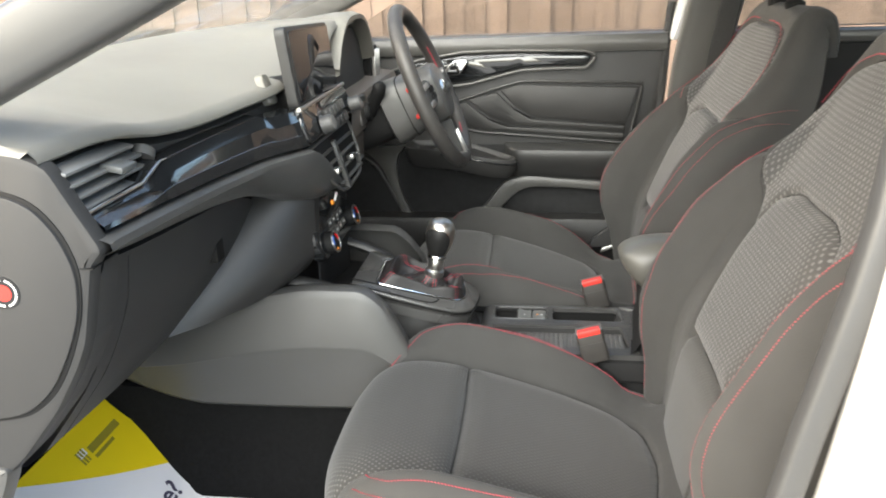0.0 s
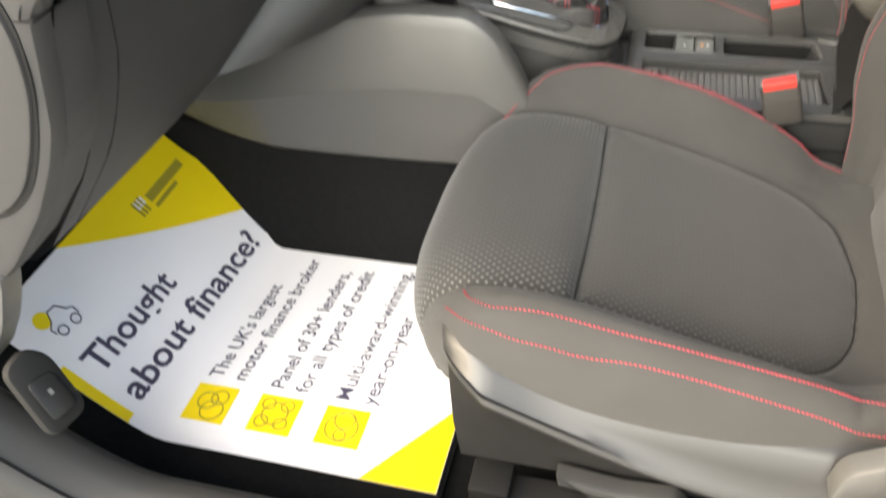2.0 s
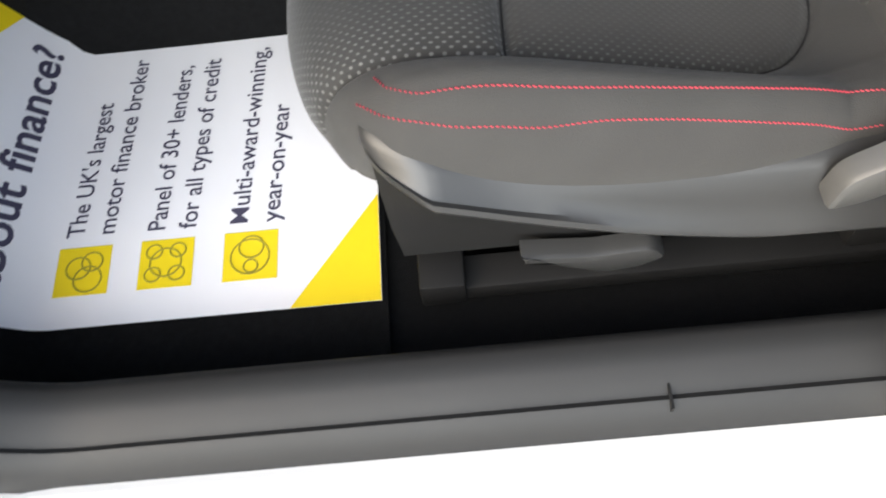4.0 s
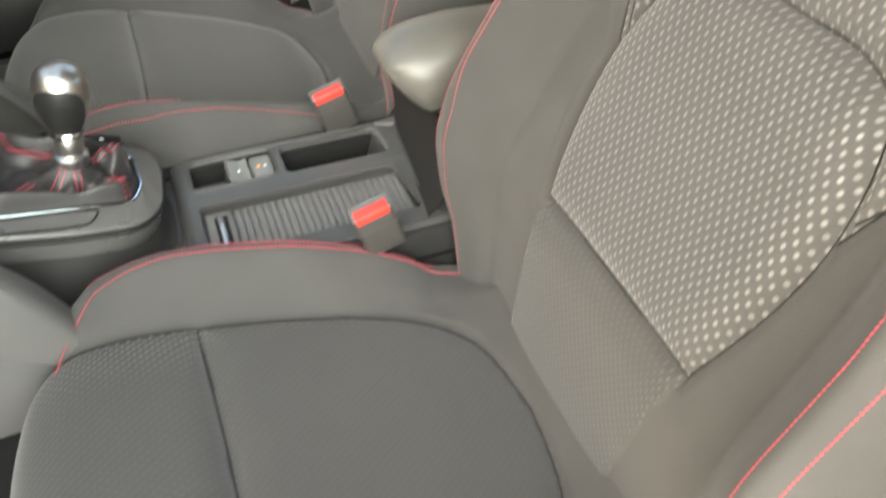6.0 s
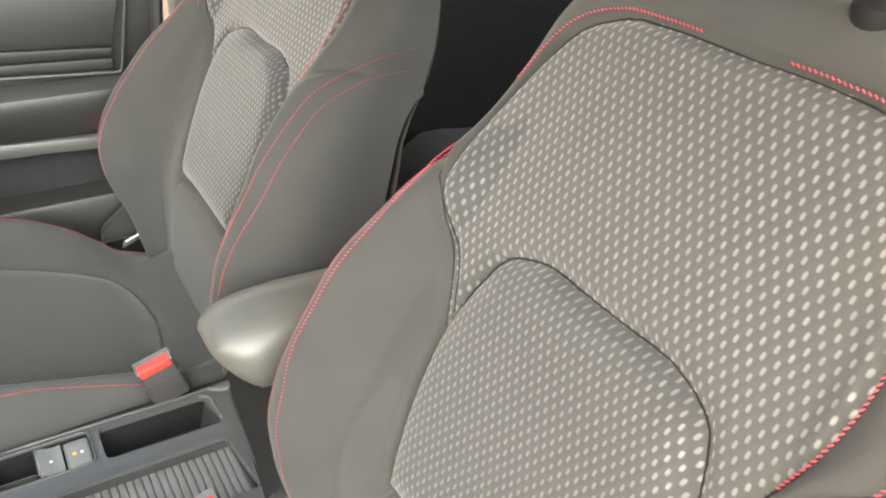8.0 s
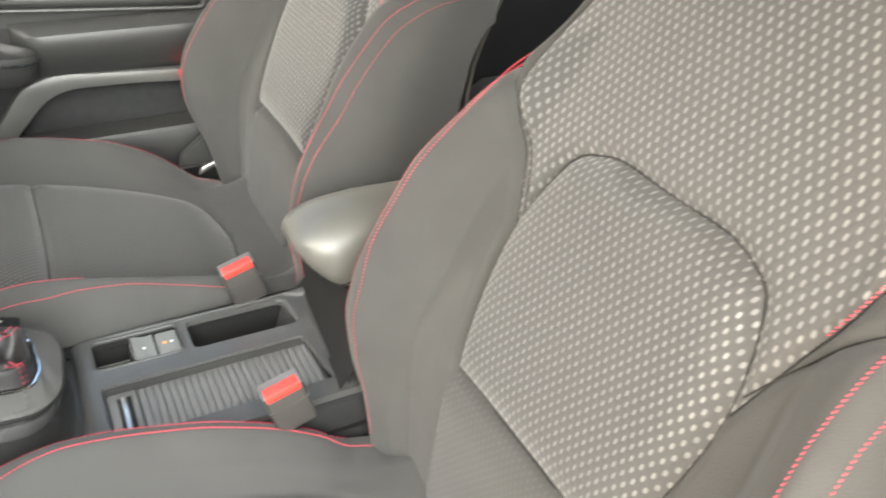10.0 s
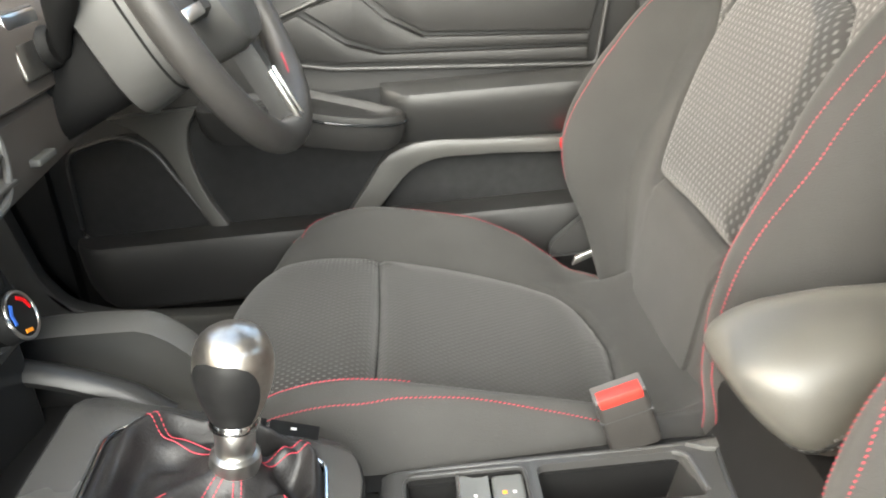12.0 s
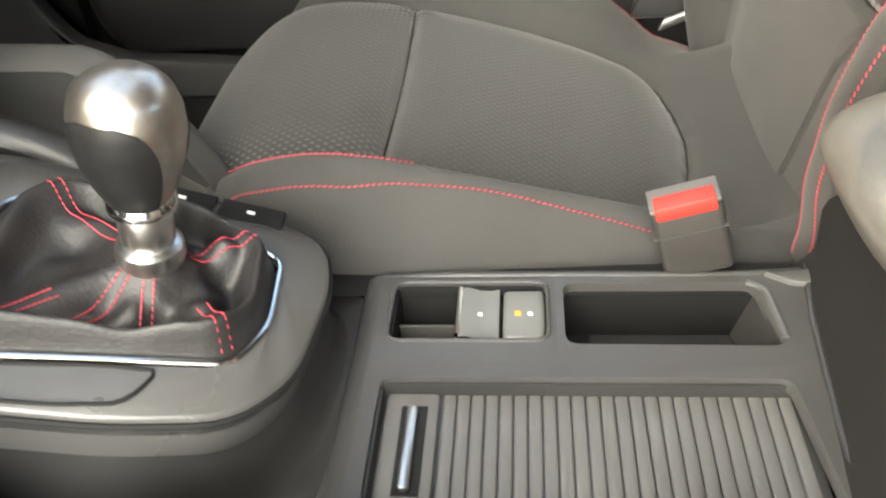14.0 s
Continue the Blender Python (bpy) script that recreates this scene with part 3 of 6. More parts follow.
    b = Cushion(spine, 1, half, bol, drop, [sewn, sewn * m2, up_p, up_m, low, fold, fold * m2], puff, 210, 240, swell, bow=spline([(0, 0.03), (0.09, 0.022), (0.15, 0.008), (0.21, 0.0), (0.45, 0.0), (0.58, 0.022), (top, 0.03)]), snaps=[(lambda sg, s: sg * wl(s), s_z(0.395), s_z(0.63)), (w_up, 0.43, 0.685)])
    for line in (sewn, sewn * m2, up_p, up_m, low, fold, fold * m2):
        b.seam(line[::3], seat, side, centre)

    def region_b(q, s, u):
        r = np.where(u < 0, 3, 4)
        r = np.where(in_u(q, s), 2, r)
        r = np.where(in_l(q, s), 1, r)
        return np.where(in_l(q, s) & (s < lowline(q)), 0, r)

    b.meshes(region_b, [M_FRONT if side < 0 else M_PLAIN, M_DOTS_FINE, M_DOTS, M_PLAIN, M_PLAIN], ["lower_back_panel", "lumbar_panel", "upper_back_panel", "inner_back_bolster", "outer_back_bolster"], seat, side, centre,
             {"lumbar_panel": "raised cloth panel with fine pale dots", "lower_back_panel": "dark grey lower back panel", "upper_back_panel": "grey cloth panel woven with pale dots", "inner_back_bolster": "plain dark grey cloth bolster", "outer_back_bolster": "plain dark grey cloth bolster"})
    for keys in ([(0.04, 0.86), (0.10, 0.83), (0.25, 0.785), (0.378, 0.788), (0.415, 0.801), (0.462, 0.826), (0.499, 0.876), (0.527, 0.938), (0.534, 0.98)],
                 [(0.05, 0.90), (0.10, 0.88), (0.25, 0.852), (0.397, 0.863), (0.429, 0.876), (0.471, 0.901), (0.508, 0.95), (0.513, 0.98)],
                 [(0.02, -0.80), (0.14, -0.79), (0.20, -0.79), (0.261, -0.815), (0.35, -0.845), (0.439, -0.872), (0.494, -0.926), (0.536, -0.985)],
                 [(0.02, -0.845), (0.135, -0.84), (0.238, -0.852), (0.308, -0.875), (0.42, -0.901), (0.476, -0.938), (0.508, -0.985)]):
        keys = [(k + 0.030, v) for k, v in keys]
        if side < 0 and keys[0][1] < 0:
            keys = [(k, v * (0.985 if k < 0.32 else 0.945 if k < 0.50 else 0.965)) for k, v in keys]
        line = spline(keys)
        along = spline([(0, keys[0][0]), (1, keys[-1][0])])
        stitches(b, lambda t: line(along(t)), along, seat, side, centre)
    for sg, rim_line in ((1, up_p), (-1, up_m * m2)):
        # line round the upper panel
        n = len(rim_line)
        lu, ls = rim_line[:, 0] + 0.005, rim_line[:, 1]
        inv = np.linspace(0, 1, 400)
        uq = np.array([np.interp(lu[i] / float(b.half(ls[i])), b.q_of(inv), inv) for i in range(n)])
        k = np.linspace(0, 1, n)
        sel = slice(14, n - (95 if side * sg > 0 and side < 0 else 40))
        kk = (k[sel] - k[sel][0]) / (k[sel][-1] - k[sel][0])
        stitches(b, lambda t: sg * np.interp(t, kk, uq[sel]), lambda t: np.interp(t, kk, ls[sel] + 0.004), seat, side, centre)
    # hard back
    rows = []
    for i in range(0, 240, 8):
        sN = b.len[i]
        hN = float(b.half(sN))
        rows.append([b.place(np.array(sN), np.array(q), np.array(-float(b.drop(sN)) - 0.01 * (1 - (q / hN) ** 2) + 0.004)) for q in np.linspace(-hN * 0.985, hN * 0.985, 15)])
    part("back_shell", loft([[(p[0], centre + side * p[1], p[2]) for p in r] for r in rows]), M_SOFT, seat, "black moulded seat back")
    # headrest on two posts
    for k in (-0.065, 0.065):
        part("headrest_sleeve", lathe([(0.017, -0.01), (0.02, 0.0), (0.02, 0.008), (0.013, 0.014), (0.009, 0.015)], 20, Matrix.Translation((0.473, centre + k, 0.868))), M_DARK, seat)
        part("headrest_post", tube([(0.468, centre + k, 0.86), (0.48, centre + k, 0.93), (0.492, centre + k, 0.985)], 0.0058, 12), M_CHROME, seat, "chrome headrest post")
    bm = bmesh.new()
    bmesh.ops.create_cube(bm, size=1)
    bmesh.ops.subdivide_edges(bm, edges=bm.edges, cuts=5, use_grid_fill=True)
    for v in bm.verts:
        p = v.co * 2
        r = (abs(p.x) ** 4 + abs(p.y) ** 4 + abs(p.z) ** 4) ** 0.25
        p = p / r
        v.co = (0.49 + 0.055 * p.x + 0.03 * p.z - 0.02 * p.y * p.y, centre + 0.13 * p.y * (1 - 0.08 * p.z), 1.055 + 0.095 * p.z)
    part("headrest", bm, M_PLAIN, seat, "dark grey cloth headrest")

    # base: side shields, rails, levers
    top_of = spline([(-0.272, 0.297), (-0.24, 0.297), (-0.222, 0.290), (-0.157, 0.264), (-0.067, 0.248), (0.028, 0.238), (0.098, 0.236), (0.30, 0.236)])
    ridge_of = spline([(-0.272, 0.280), (-0.237, 0.272), (-0.203, 0.258), (-0.118, 0.222), (-0.021, 0.188), (0.083, 0.168), (0.30, 0.165)])
    for sg, name in ((1, "outer_side_shield"), (-1, "inner_side_shield")):
        secs, lows = [], []
        for x in np.r_[-0.272, np.linspace(-0.270, -0.22, 8), np.linspace(-0.21, 0.30, 26)]:
            f = min(1.0, (x + 0.272) / 0.05) ** 0.6
            zt_, zr = (float(top_of(x)), float(ridge_of(x))) if sg > 0 else (0.235, 0.19)
            q0, q1 = ease(0.228, 0.262, f), ease(0.232, 0.288, f)
            prof = [(q0 - 0.03, zt_ + 0.012), (q0 - 0.006, zt_ + 0.004), (q0 + 0.002, zt_ - 0.003), (ease(q0, q1, 0.35), ease(zt_, zr, 0.45)), (ease(q0, q1, 0.72), ease(zt_, zr, 0.80)), (q1 - 0.002, zr + 0.006), (q1, zr), (q1 - 0.003, zr - 0.007), (q1 - 0.010, zr - 0.012)]
            base = min(0.11, zr - 0.04)
            low = [(q1 - 0.010, zr - 0.011), (ease(q1 - 0.010, 0.246, 0.6), ease(zr - 0.012, base, 0.3)), (0.246, ease(zr - 0.012, base, 0.6)), (0.242, base), (0.22, base - 0.006)]
            secs.append([(x + 0.08 * (zt_ - z), centre + side * sg * y, z) for y, z in prof])
            lows.append([(x + 0.08 * (zt_ - z), centre + side * sg * y, z) for y, z in low])
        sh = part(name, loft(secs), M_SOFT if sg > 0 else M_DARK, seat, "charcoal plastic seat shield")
        part("shield_skirt", loft(lows), M_DARK, sh, "black lower edge")
    part("seat_pan", boxed(-0.27, 0.25, centre - 0.20, centre + 0.20, 0.12, 0.20, 0.02), M_DARK, seat)
    for k in (-0.235, 0.235):
        part("seat_rail", boxed(-0.235, 0.33, centre + k - 0.02, centre + k + 0.02, 0.022, 0.05, 0.004), M_DARK, seat, "black steel seat rail")
        part("rail_cap", boxed(-0.248, -0.20, centre + k - 0.024, centre + k + 0.024, 0.022, 0.066, 0.004), M_DARK, seat)
        for x in (0.22,):
            part("seat_bracket", boxed(x - 0.03, x + 0.03, centre + k - 0.012, centre + k + 0.012, 0.045, 0.15, 0.005), M_DARK, seat)
    yo = centre + side * 0.268
    # recline lever and height lever
    lev = slab(outline([(0.0, 0.0), (0.03, 0.008), (0.10, 0.055), (0.17, 0.095), (0.165, 0.125), (0.08, 0.10), (0.006, 0.044)], 0.012, 4), 0.024, basis((0.102, yo, 0.208), (1, 0, 0), (0, 0, 1)) @ Matrix.Diagonal((1, 1, -side, 1)), 0.006)
    # same lever on both seats; the driver's is painted darker, as in shade
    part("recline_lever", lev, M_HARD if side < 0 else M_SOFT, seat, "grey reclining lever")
    lev = slab(outline([(-0.150, 0.140), (-0.077, 0.131), (-0.022, 0.136), (-0.006, 0.115), (-0.03, 0.098), (-0.064, 0.092), (-0.12, 0.12)], 0.008, 4), 0.022, basis((0, centre + side * 0.252, 0), (1, 0, 0), (0, 0, 1)) @ Matrix.Diagonal((1, 1, -side, 1)), 0.007)
    part("height_lever", lev, M_SOFT, seat, "charcoal height lever")
    part("hinge_cover", lathe([(0.001, 0.03), (0.03, 0.028), (0.042, 0.018), (0.045, 0.0)], 24, basis((0.235, yo - side * 0.012, 0.225), (1, 0, 0), (0, 0, 1)) @ Matrix.Diagonal((1, 1, -side, 1))), M_DARK, seat)
    # belt anchor bolt on the outer hinge
    part("anchor_bolt", lathe([(0.004, 0.016), (0.009, 0.015), (0.0105, 0.010), (0.011, 0.004), (0.018, 0.003), (0.018, 0.0)], 6, basis((0.262, centre + side * 0.272, 0.205), (1, 0, 0), (0, 0, 1)) @ Matrix.Diagonal((1, 1, -side * -1 if side < 0 else -1, 1))), M_SATIN, seat, "bright metal anchor bolt")
    # bright hinge brackets where cushion and back meet
    for q in (-0.262, 0.228):
        y0 = centre + side * q
        br = slab(outline([(0, 0), (0.055, 0.022), (0.06, 0.034), (0.005, 0.014)], 0.004, 3), 0.006, basis((0.122 if side < 0 else 0.130, y0, 0.226 if side < 0 else 0.234), (1, 0, 0), (0, 0, 1)), 0.0015)
        part("hinge_bracket", br, M_SATIN, seat, "bright metal hinge bracket")
    return seat


front_seat(-1, -0.372, "dark grey cloth passenger seat with red stitching", 0.85)
front_seat(1, 0.372, "dark grey cloth driver seat with red stitching beside the steering wheel", 1.02)


def seat_buckle(x, y, z, side, label):
    ob = thing("seat_buckle", label, "seat belt buckle", (x, y, z), group="seat buckles")
    tilt = Matrix.Translation((x, y, z)) @ Matrix.Rotation(radians(-16), 4, "Y")
    part("housing", boxed(-0.024, 0.024, -0.013, 0.013, -0.062, 0.0, 0.006, 3, tilt), M_BUCKLE, ob, "dark grey plastic buckle housing")
    part("seam", boxed(-0.0245, 0.0245, -0.0135, 0.0135, -0.022, -0.0214, 0.0, 1, tilt), M_SEAL, ob)
    part("lip", boxed(-0.0232, 0.0232, -0.0120, 0.0122, -0.001, 0.0028, 0.0012, 2, tilt), M_SLAT, ob, "grey slotted rim")
    part("button", boxed(-0.020, 0.020, -0.0138, 0.001, -0.0065, 0.0045, 0.0015, 2, tilt), M_RED, ob, "red release button")
    part("stalk", tube([(x + 0.005, y, z - 0.055), (x + 0.04, y, z - 0.12), (x + 0.07, y + 0.01 * side, z - 0.2)], 0.009, 8, flat=0.6), M_DARK, ob)
    return ob


seat_buckle(0.058, -0.142, 0.349, -1, "black seat belt buckle with red button beside passenger seat")
seat_buckle(0.078, 0.112, 0.345, 1, "black seat belt buckle with red button beside driver seat")

# ---- dashboard ----
dash = thing("dashboard", "dark grey moulded dashboard with piano-black trim strip", "dashboard", (-0.6, 0, 0.4))
xf = spline([(-0.72, -0.495), (-0.6, -0.492), (-0.45, -0.482), (-0.3, -0.462), (-0.17, -0.425), (-0.1, -0.415), (0.15, -0.415), (0.3, -0.42), (0.5, -0.43), (0.72, -0.47)])
xl = spline([(-0.72, -0.540), (-0.6, -0.528), (-0.5, -0.512), (-0.42, -0.500), (-0.3, -0.480), (-0.16, -0.465), (0.2, -0.46), (0.5, -0.46), (0.72, -0.49)])
zt = spline([(-0.72, 0.797), (-0.63, 0.800), (-0.57, 0.797), (-0.50, 0.785), (-0.41, 0.780), (-0.3, 0.783), (-0.16, 0.786), (0.0, 0.80), (0.15, 0.825), (0.25, 0.86), (0.45, 0.86), (0.55, 0.815), (0.72, 0.80)])
WIND = lambda y: -1.06 + 0.30 * (abs(y) / 0.72) ** 2.2  # noqa: E731
# soft top, from the windscreen to the rolled front lip
secs = []
for y in np.r_[-0.7195, -0.7185, -0.716, np.linspace(-0.71, 0.735, 58)]:
    x0, x1, z1 = WIND(y), float(xl(y)) - 0.02, float(zt(y))
    row = []
    for f in np.linspace(0, 1, 14):
        row.append((ease(x0, x1, f), y, -(0.012 if y < -0.719 else 0.005 if y < -0.718 else 0.001 if y < -0.715 else 0.0) + ease(0.80, z1, f ** 1.3) + 0.028 * math.sin(math.pi * f) * (1 - 0.5 * f)))
    row += [(x1 + 0.013, y, z1 - 0.003), (x1 + 0.021, y, z1 - 0.011), (x1 + 0.0225, y, z1 - 0.015), (x1 + 0.020, y, z1 - 0.018), (x1 - 0.03, y, z1 - 0.022)]
    secs.append(row)
part("top_pad", loft(secs), M_DASH, dash, "grained soft dash top with sky sheen in its colour")
# dark recess under the lip
secs = []
for y in np.linspace(-0.72, 0.72, 50):
    x1, z1 = float(xl(y)), float(zt(y))
    secs.append([(x1 - 0.03, y, z1 - 0.02), (x1 - 0.012, y, z1 - 0.03), (x1 - 0.01, y, 0.74), (x1 - 0.005, y, 0.685)])
part("recess", loft(secs), M_END, dash, "charcoal band under the dash top")
# piano-black strip, narrow beside the vent and wide at the middle
STRIP_TOP = ((-0.70, -0.580, -0.535, -0.26, -0.235, -0.155), (0.722, 0.724, 0.740, 0.7465, 0.7405, 0.7395))
ztop = lambda y: np.interp(y, *STRIP_TOP)  # noqa: E731
zbot = spline([(-0.70, 0.704), (-0.55, 0.697), (-0.37, 0.690), (-0.25, 0.686), (-0.155, 0.680)])
secs = []
for y in np.r_[np.linspace(-0.70, -0.580, 8), np.linspace(-0.574, -0.541, 4), np.linspace(-0.535, -0.26, 12), np.linspace(-0.25, -0.158, 6)]:
    x, a, b = float(xf(y)), float(ztop(y)), float(zbot(y))
    k = min(1.0, max(0.0, (y + 0.60) / 0.07))
    mid = ease(a, b, 0.62)
    secs.append([(x - 0.034, y, a + 0.006), (x - 0.012, y, a + 0.002), (x - 0.0105, y, a), (x - 0.003, y, a - 0.004 - 0.010 * k), (x - 0.0022, y, a - 0.0052 - 0.010 * k), (x + 0.004, y, mid), (x + 0.005, y, mid - 0.001), (x + 0.0075, y, b + 0.002), (x + 0.004, y, b), (x - 0.02, y, b - 0.002)])
part("trim_strip", loft(secs), M_GLOSS, dash, "piano-black trim strip", 12)
edge = [(float(xf(y)) - 0.0095, y, float(ztop(y)) + 0.0028) for y in np.linspace(-0.70, -0.52, 40)]
part("trim_edge", tube(edge, np.interp(np.linspace(0, 1, 40), [0, 0.85, 1], [0.0024, 0.0022, 0.0006]), 8), M_SATIN, dash, "thin satin silver edge")
# lower pad with its lit ledge, sweeping down under the middle
zpad = spline([(-0.72, 0.672), (-0.6, 0.660), (-0.46, 0.650), (-0.33, 0.638), (-0.22, 0.612), (-0.15, 0.585), (-0.05, 0.565), (0.05, 0.558)])
secs = []
for y in np.linspace(-0.715, 0.0, 50):
    x, b, c = float(xf(y)), float(zbot(max(y, -0.70))) if y < -0.158 else 0.682 - 0.10 * (y + 0.158) / 0.158, float(zpad(y))
    secs.append([(x - 0.03, y, b - 0.003), (x + 0.008, y, b - 0.004), (x + 0.018, y, b - 0.008), (x + 0.020, y, b - 0.016), (x + 0.012, y, ease(b, c, 0.6)), (x - 0.006, y, c + 0.004), (x - 0.016, y, c), (x - 0.06, y, c - 0.002)])
part("lower_pad", loft(secs), M_HARD, dash, "charcoal padded lower dash")
# glovebox lid below it
GX = spline([(0.38, -0.655), (0.45, -0.60), (0.50, -0.563), (0.55, -0.537), (0.60, -0.518), (0.66, -0.508)])
secs = []
for y in np.linspace(-0.66, -0.14, 40):
    f = (y + 0.66) / 0.52
    c = float(zpad(y)) - 0.002
    bul = 0.010 * math.sin(math.pi * min(1, max(0, f)))
    row = [(-0.545, y, c)]
    for z in np.linspace(c - 0.003, 0.40, 10):
        row.append((float(GX(z)) + bul, y, z))
    secs.append(row + [(-0.668, y, 0.378), (-0.69, y, 0.372), (-0.78, y, 0.37)])
glove = part("glovebox_lid", loft(secs), M_END, dash, "black plastic glovebox lid")
part("latch", boxed(-0.545, -0.5185, -0.348, -0.318, 0.538, 0.578, 0.004), M_DARK, glove, "recessed black latch")
part("lid_joint", tube(chain([(float(GX(z)) + 0.0015, -0.628 + 0.02 * (0.65 - z), z) for z in np.linspace(0.40, 0.652, 14)], 30), 0.0013, 5), M_DARK, glove, "narrow lid joint")
# dash end with its cap
end_pts = [(-0.90, 0.80), (-0.60, 0.797), (-0.553, 0.790), (-0.530, 0.779), (-0.512, 0.744), (-0.486, 0.696), (-0.484, 0.686), (-0.498, 0.672), (-0.504, 0.645), (-0.519, 0.582), (-0.535, 0.548), (-0.569, 0.493), (-0.623, 0.428), (-0.668, 0.386), (-0.72, 0.362), (-0.95, 0.36)]
part("dash_end", slab(outline(end_pts, 0.01, 3), 0.022, basis((0, -0.700, 0), (1, 0, 0), (0, 0, 1)), 0.009), M_END, dash, "charcoal dash end moulding")
post_pts = [(-0.72, 0.668), (-0.500, 0.668)] + end_pts[8:15]
part("end_post", slab(outline(post_pts, 0.004, 3), 0.042, basis((0, -0.660, 0), (1, 0, 0), (0, 0, 1)), 0.001), M_END, dash, "charcoal post beside the glovebox")
part("end_seam", boxed(-0.535, -0.496, -0.7225, -0.664, 0.6695, 0.6707, 0.0), M_DARK, dash)
cap_pts = [(-0.90, 0.765), (-0.59, 0.757), (-0.55, 0.744), (-0.524, 0.712), (-0.510, 0.67), (-0.516, 0.62), (-0.535, 0.568), (-0.563, 0.52), (-0.60, 0.489), (-0.66, 0.478), (-0.90, 0.478)]
part("cap_gap", slab(outline(cap_pts, 0.03, 5), 0.003, basis((0, -0.7205, 0), (1, 0, 0), (0, 0, 1)), 0.001), M_DARK, dash)
capin = [(x - 0.0035 if x > -0.85 else x, z - (0.0035 if z > 0.6 else -0.0035)) for x, z in cap_pts]
cap = part("end_cap", slab(outline(capin, 0.03, 5), 0.006, basis((0, -0.7215, 0), (1, 0, 0), (0, 0, 1)), 0.003), M_END, dash, "removable charcoal end cap")
st = part("sticker", lathe([(0.0185, 0), (0.0185, 0.0008)], 40, basis((-0.599, -0.7275, 0.643), (1, 0, 0), (0, 0, 1))), M_STICKER, cap, "round black warning sticker")
bm = bmesh.new()
for a in range(26):
    an = 2 * math.pi * a / 26
    if a % 7 == 6:
        continue
    box(bm, -0.0011, 0.0011, -0.0008, 0, -0.0012, 0.0012, 0, 1, Matrix.Translation((-0.599 + 0.0148 * math.cos(an), -0.7282, 0.643 + 0.0148 * math.sin(an))) @ Matrix.Rotation(-an, 4, "Y"))
part("ring_print", bm, M_LABEL, st)
part("disc_print", lathe([(0.0095, 0), (0.0095, 0.0006)], 24, basis((-0.599, -0.7283, 0.643), (1, 0, 0), (0, 0, 1))), M_RED, st, "red disc")
# passenger air vent
vent = part("side_vent", slab(outline([(-0.705, 0.722), (-0.60, 0.718), (-0.535, 0.724), (-0.505, 0.74), (-0.53, 0.765), (-0.58, 0.775), (-0.705, 0.775)], 0.008, 4), 0.012, basis((-0.556, 0, 0), (0, 1, 0), (0, 0, 1)), 0.003), M_DARK, dash, "black side air vent")
for k in range(4):
    z = 0.7275 + 0.0135 * k
    m = Matrix.Translation((-0.522 - 0.003 * k, -0.632, z)) @ Matrix.Rotation(radians(10), 4, "Y")
    part("slat", boxed(-0.02, 0.012, -0.072, 0.078 + 0.012 * (k in (1, 2)), -0.0022, 0.0022, 0.0015, 2, m), M_SLATE, vent, "satin grey vent slat")
part("thumb_tab", boxed(-0.012, 0.016, -0.018, 0.018, -0.0035, 0.0045, 0.002, 2, Matrix.Translation((-0.514, -0.610, 0.7545)) @ Matrix.Rotation(radians(10), 4, "Y")), M_SWITCH, vent, "grey vent thumb tab")
part("air_wheel", lathe([(0.002, -0.006), (0.014, -0.006), (0.015, 0), (0.014, 0.006), (0.002, 0.006)], 22, basis((-0.520, -0.532, 0.752), (1, 0, 0), (0, 0.4, 1)) @ Matrix.Rotation(radians(70), 4, "X")), M_HARD, vent)
# centre stack: radio panel and two air vents
lean = lambda x, z: basis((x, 0, z), (0, 1, 0), (-0.30, 0, 1))  # noqa: E731
stack = part("radio_panel", slab(outline([(-0.165, -0.031), (0.155, -0.031), (0.165, 0.0), (0.15, 0.035), (-0.165, 0.035), (-0.172, 0.0)], 0.012, 4), 0.03, lean(-0.447, 0.705), 0.008), M_GLOSS, dash, "gloss-black radio panel")
part("panel_top_edge", tube([(-0.428, y, 0.7425) for y in np.linspace(-0.165, 0.15, 12)], 0.004, 8), M_SATIN, stack, "satin silver edge")
for y, r in ((-0.078, 0.0155), (0.142, 0.0145)):
    k = part("rotary_knob", lathe([(0.004, 0.020), (r * 0.9, 0.020), (r, 0.017), (r, 0.004), (r * 1.15, 0.0)], 32, lean(-0.412, 0.702) @ Matrix.Translation((y, 0, 0))), M_HARD, stack, "grey rotary knob")
    part("knob_face", lathe([(0.002, 0.0), (r * 0.8, 0.0), (r * 0.8, 0.001)], 24, lean(-0.412, 0.702) @ Matrix.Translation((y, 0, 0.0202))), M_SLATE, k)
for r in range(2):
    for c in range(5):
        part("radio_button", boxed(-0.0105, 0.0105, -0.0085, 0.0085, 0, 0.0065, 0.0015, 2, lean(-0.415, 0.702) @ Matrix.Translation((-0.032 + 0.027 * c, -0.012 + 0.024 * r, 0))), M_HARD if r else M_SOFT, stack)
vents = part("centre_vents", slab(outline([(-0.165, 0.058), (-0.13, 0.018), (-0.045, -0.043), (-0.005, -0.05), (0.115, -0.044), (0.15, -0.01), (0.152, 0.058)], 0.02, 5), 0.03, lean(-0.438, 0.615), 0.008), M_DARK, dash, "black centre air vents")
part("vent_frame", tube([lean(-0.408, 0.615) @ Vector((p[0], p[1], 0.002)) for p in outline([(-0.165, 0.058), (-0.13, 0.018), (-0.045, -0.043), (-0.005, -0.05), (0.115, -0.044), (0.15, -0.01), (0.152, 0.058)], 0.02, 5)], 0.0035, 8, closed=True), M_HARD, vents, "grey vent frame")
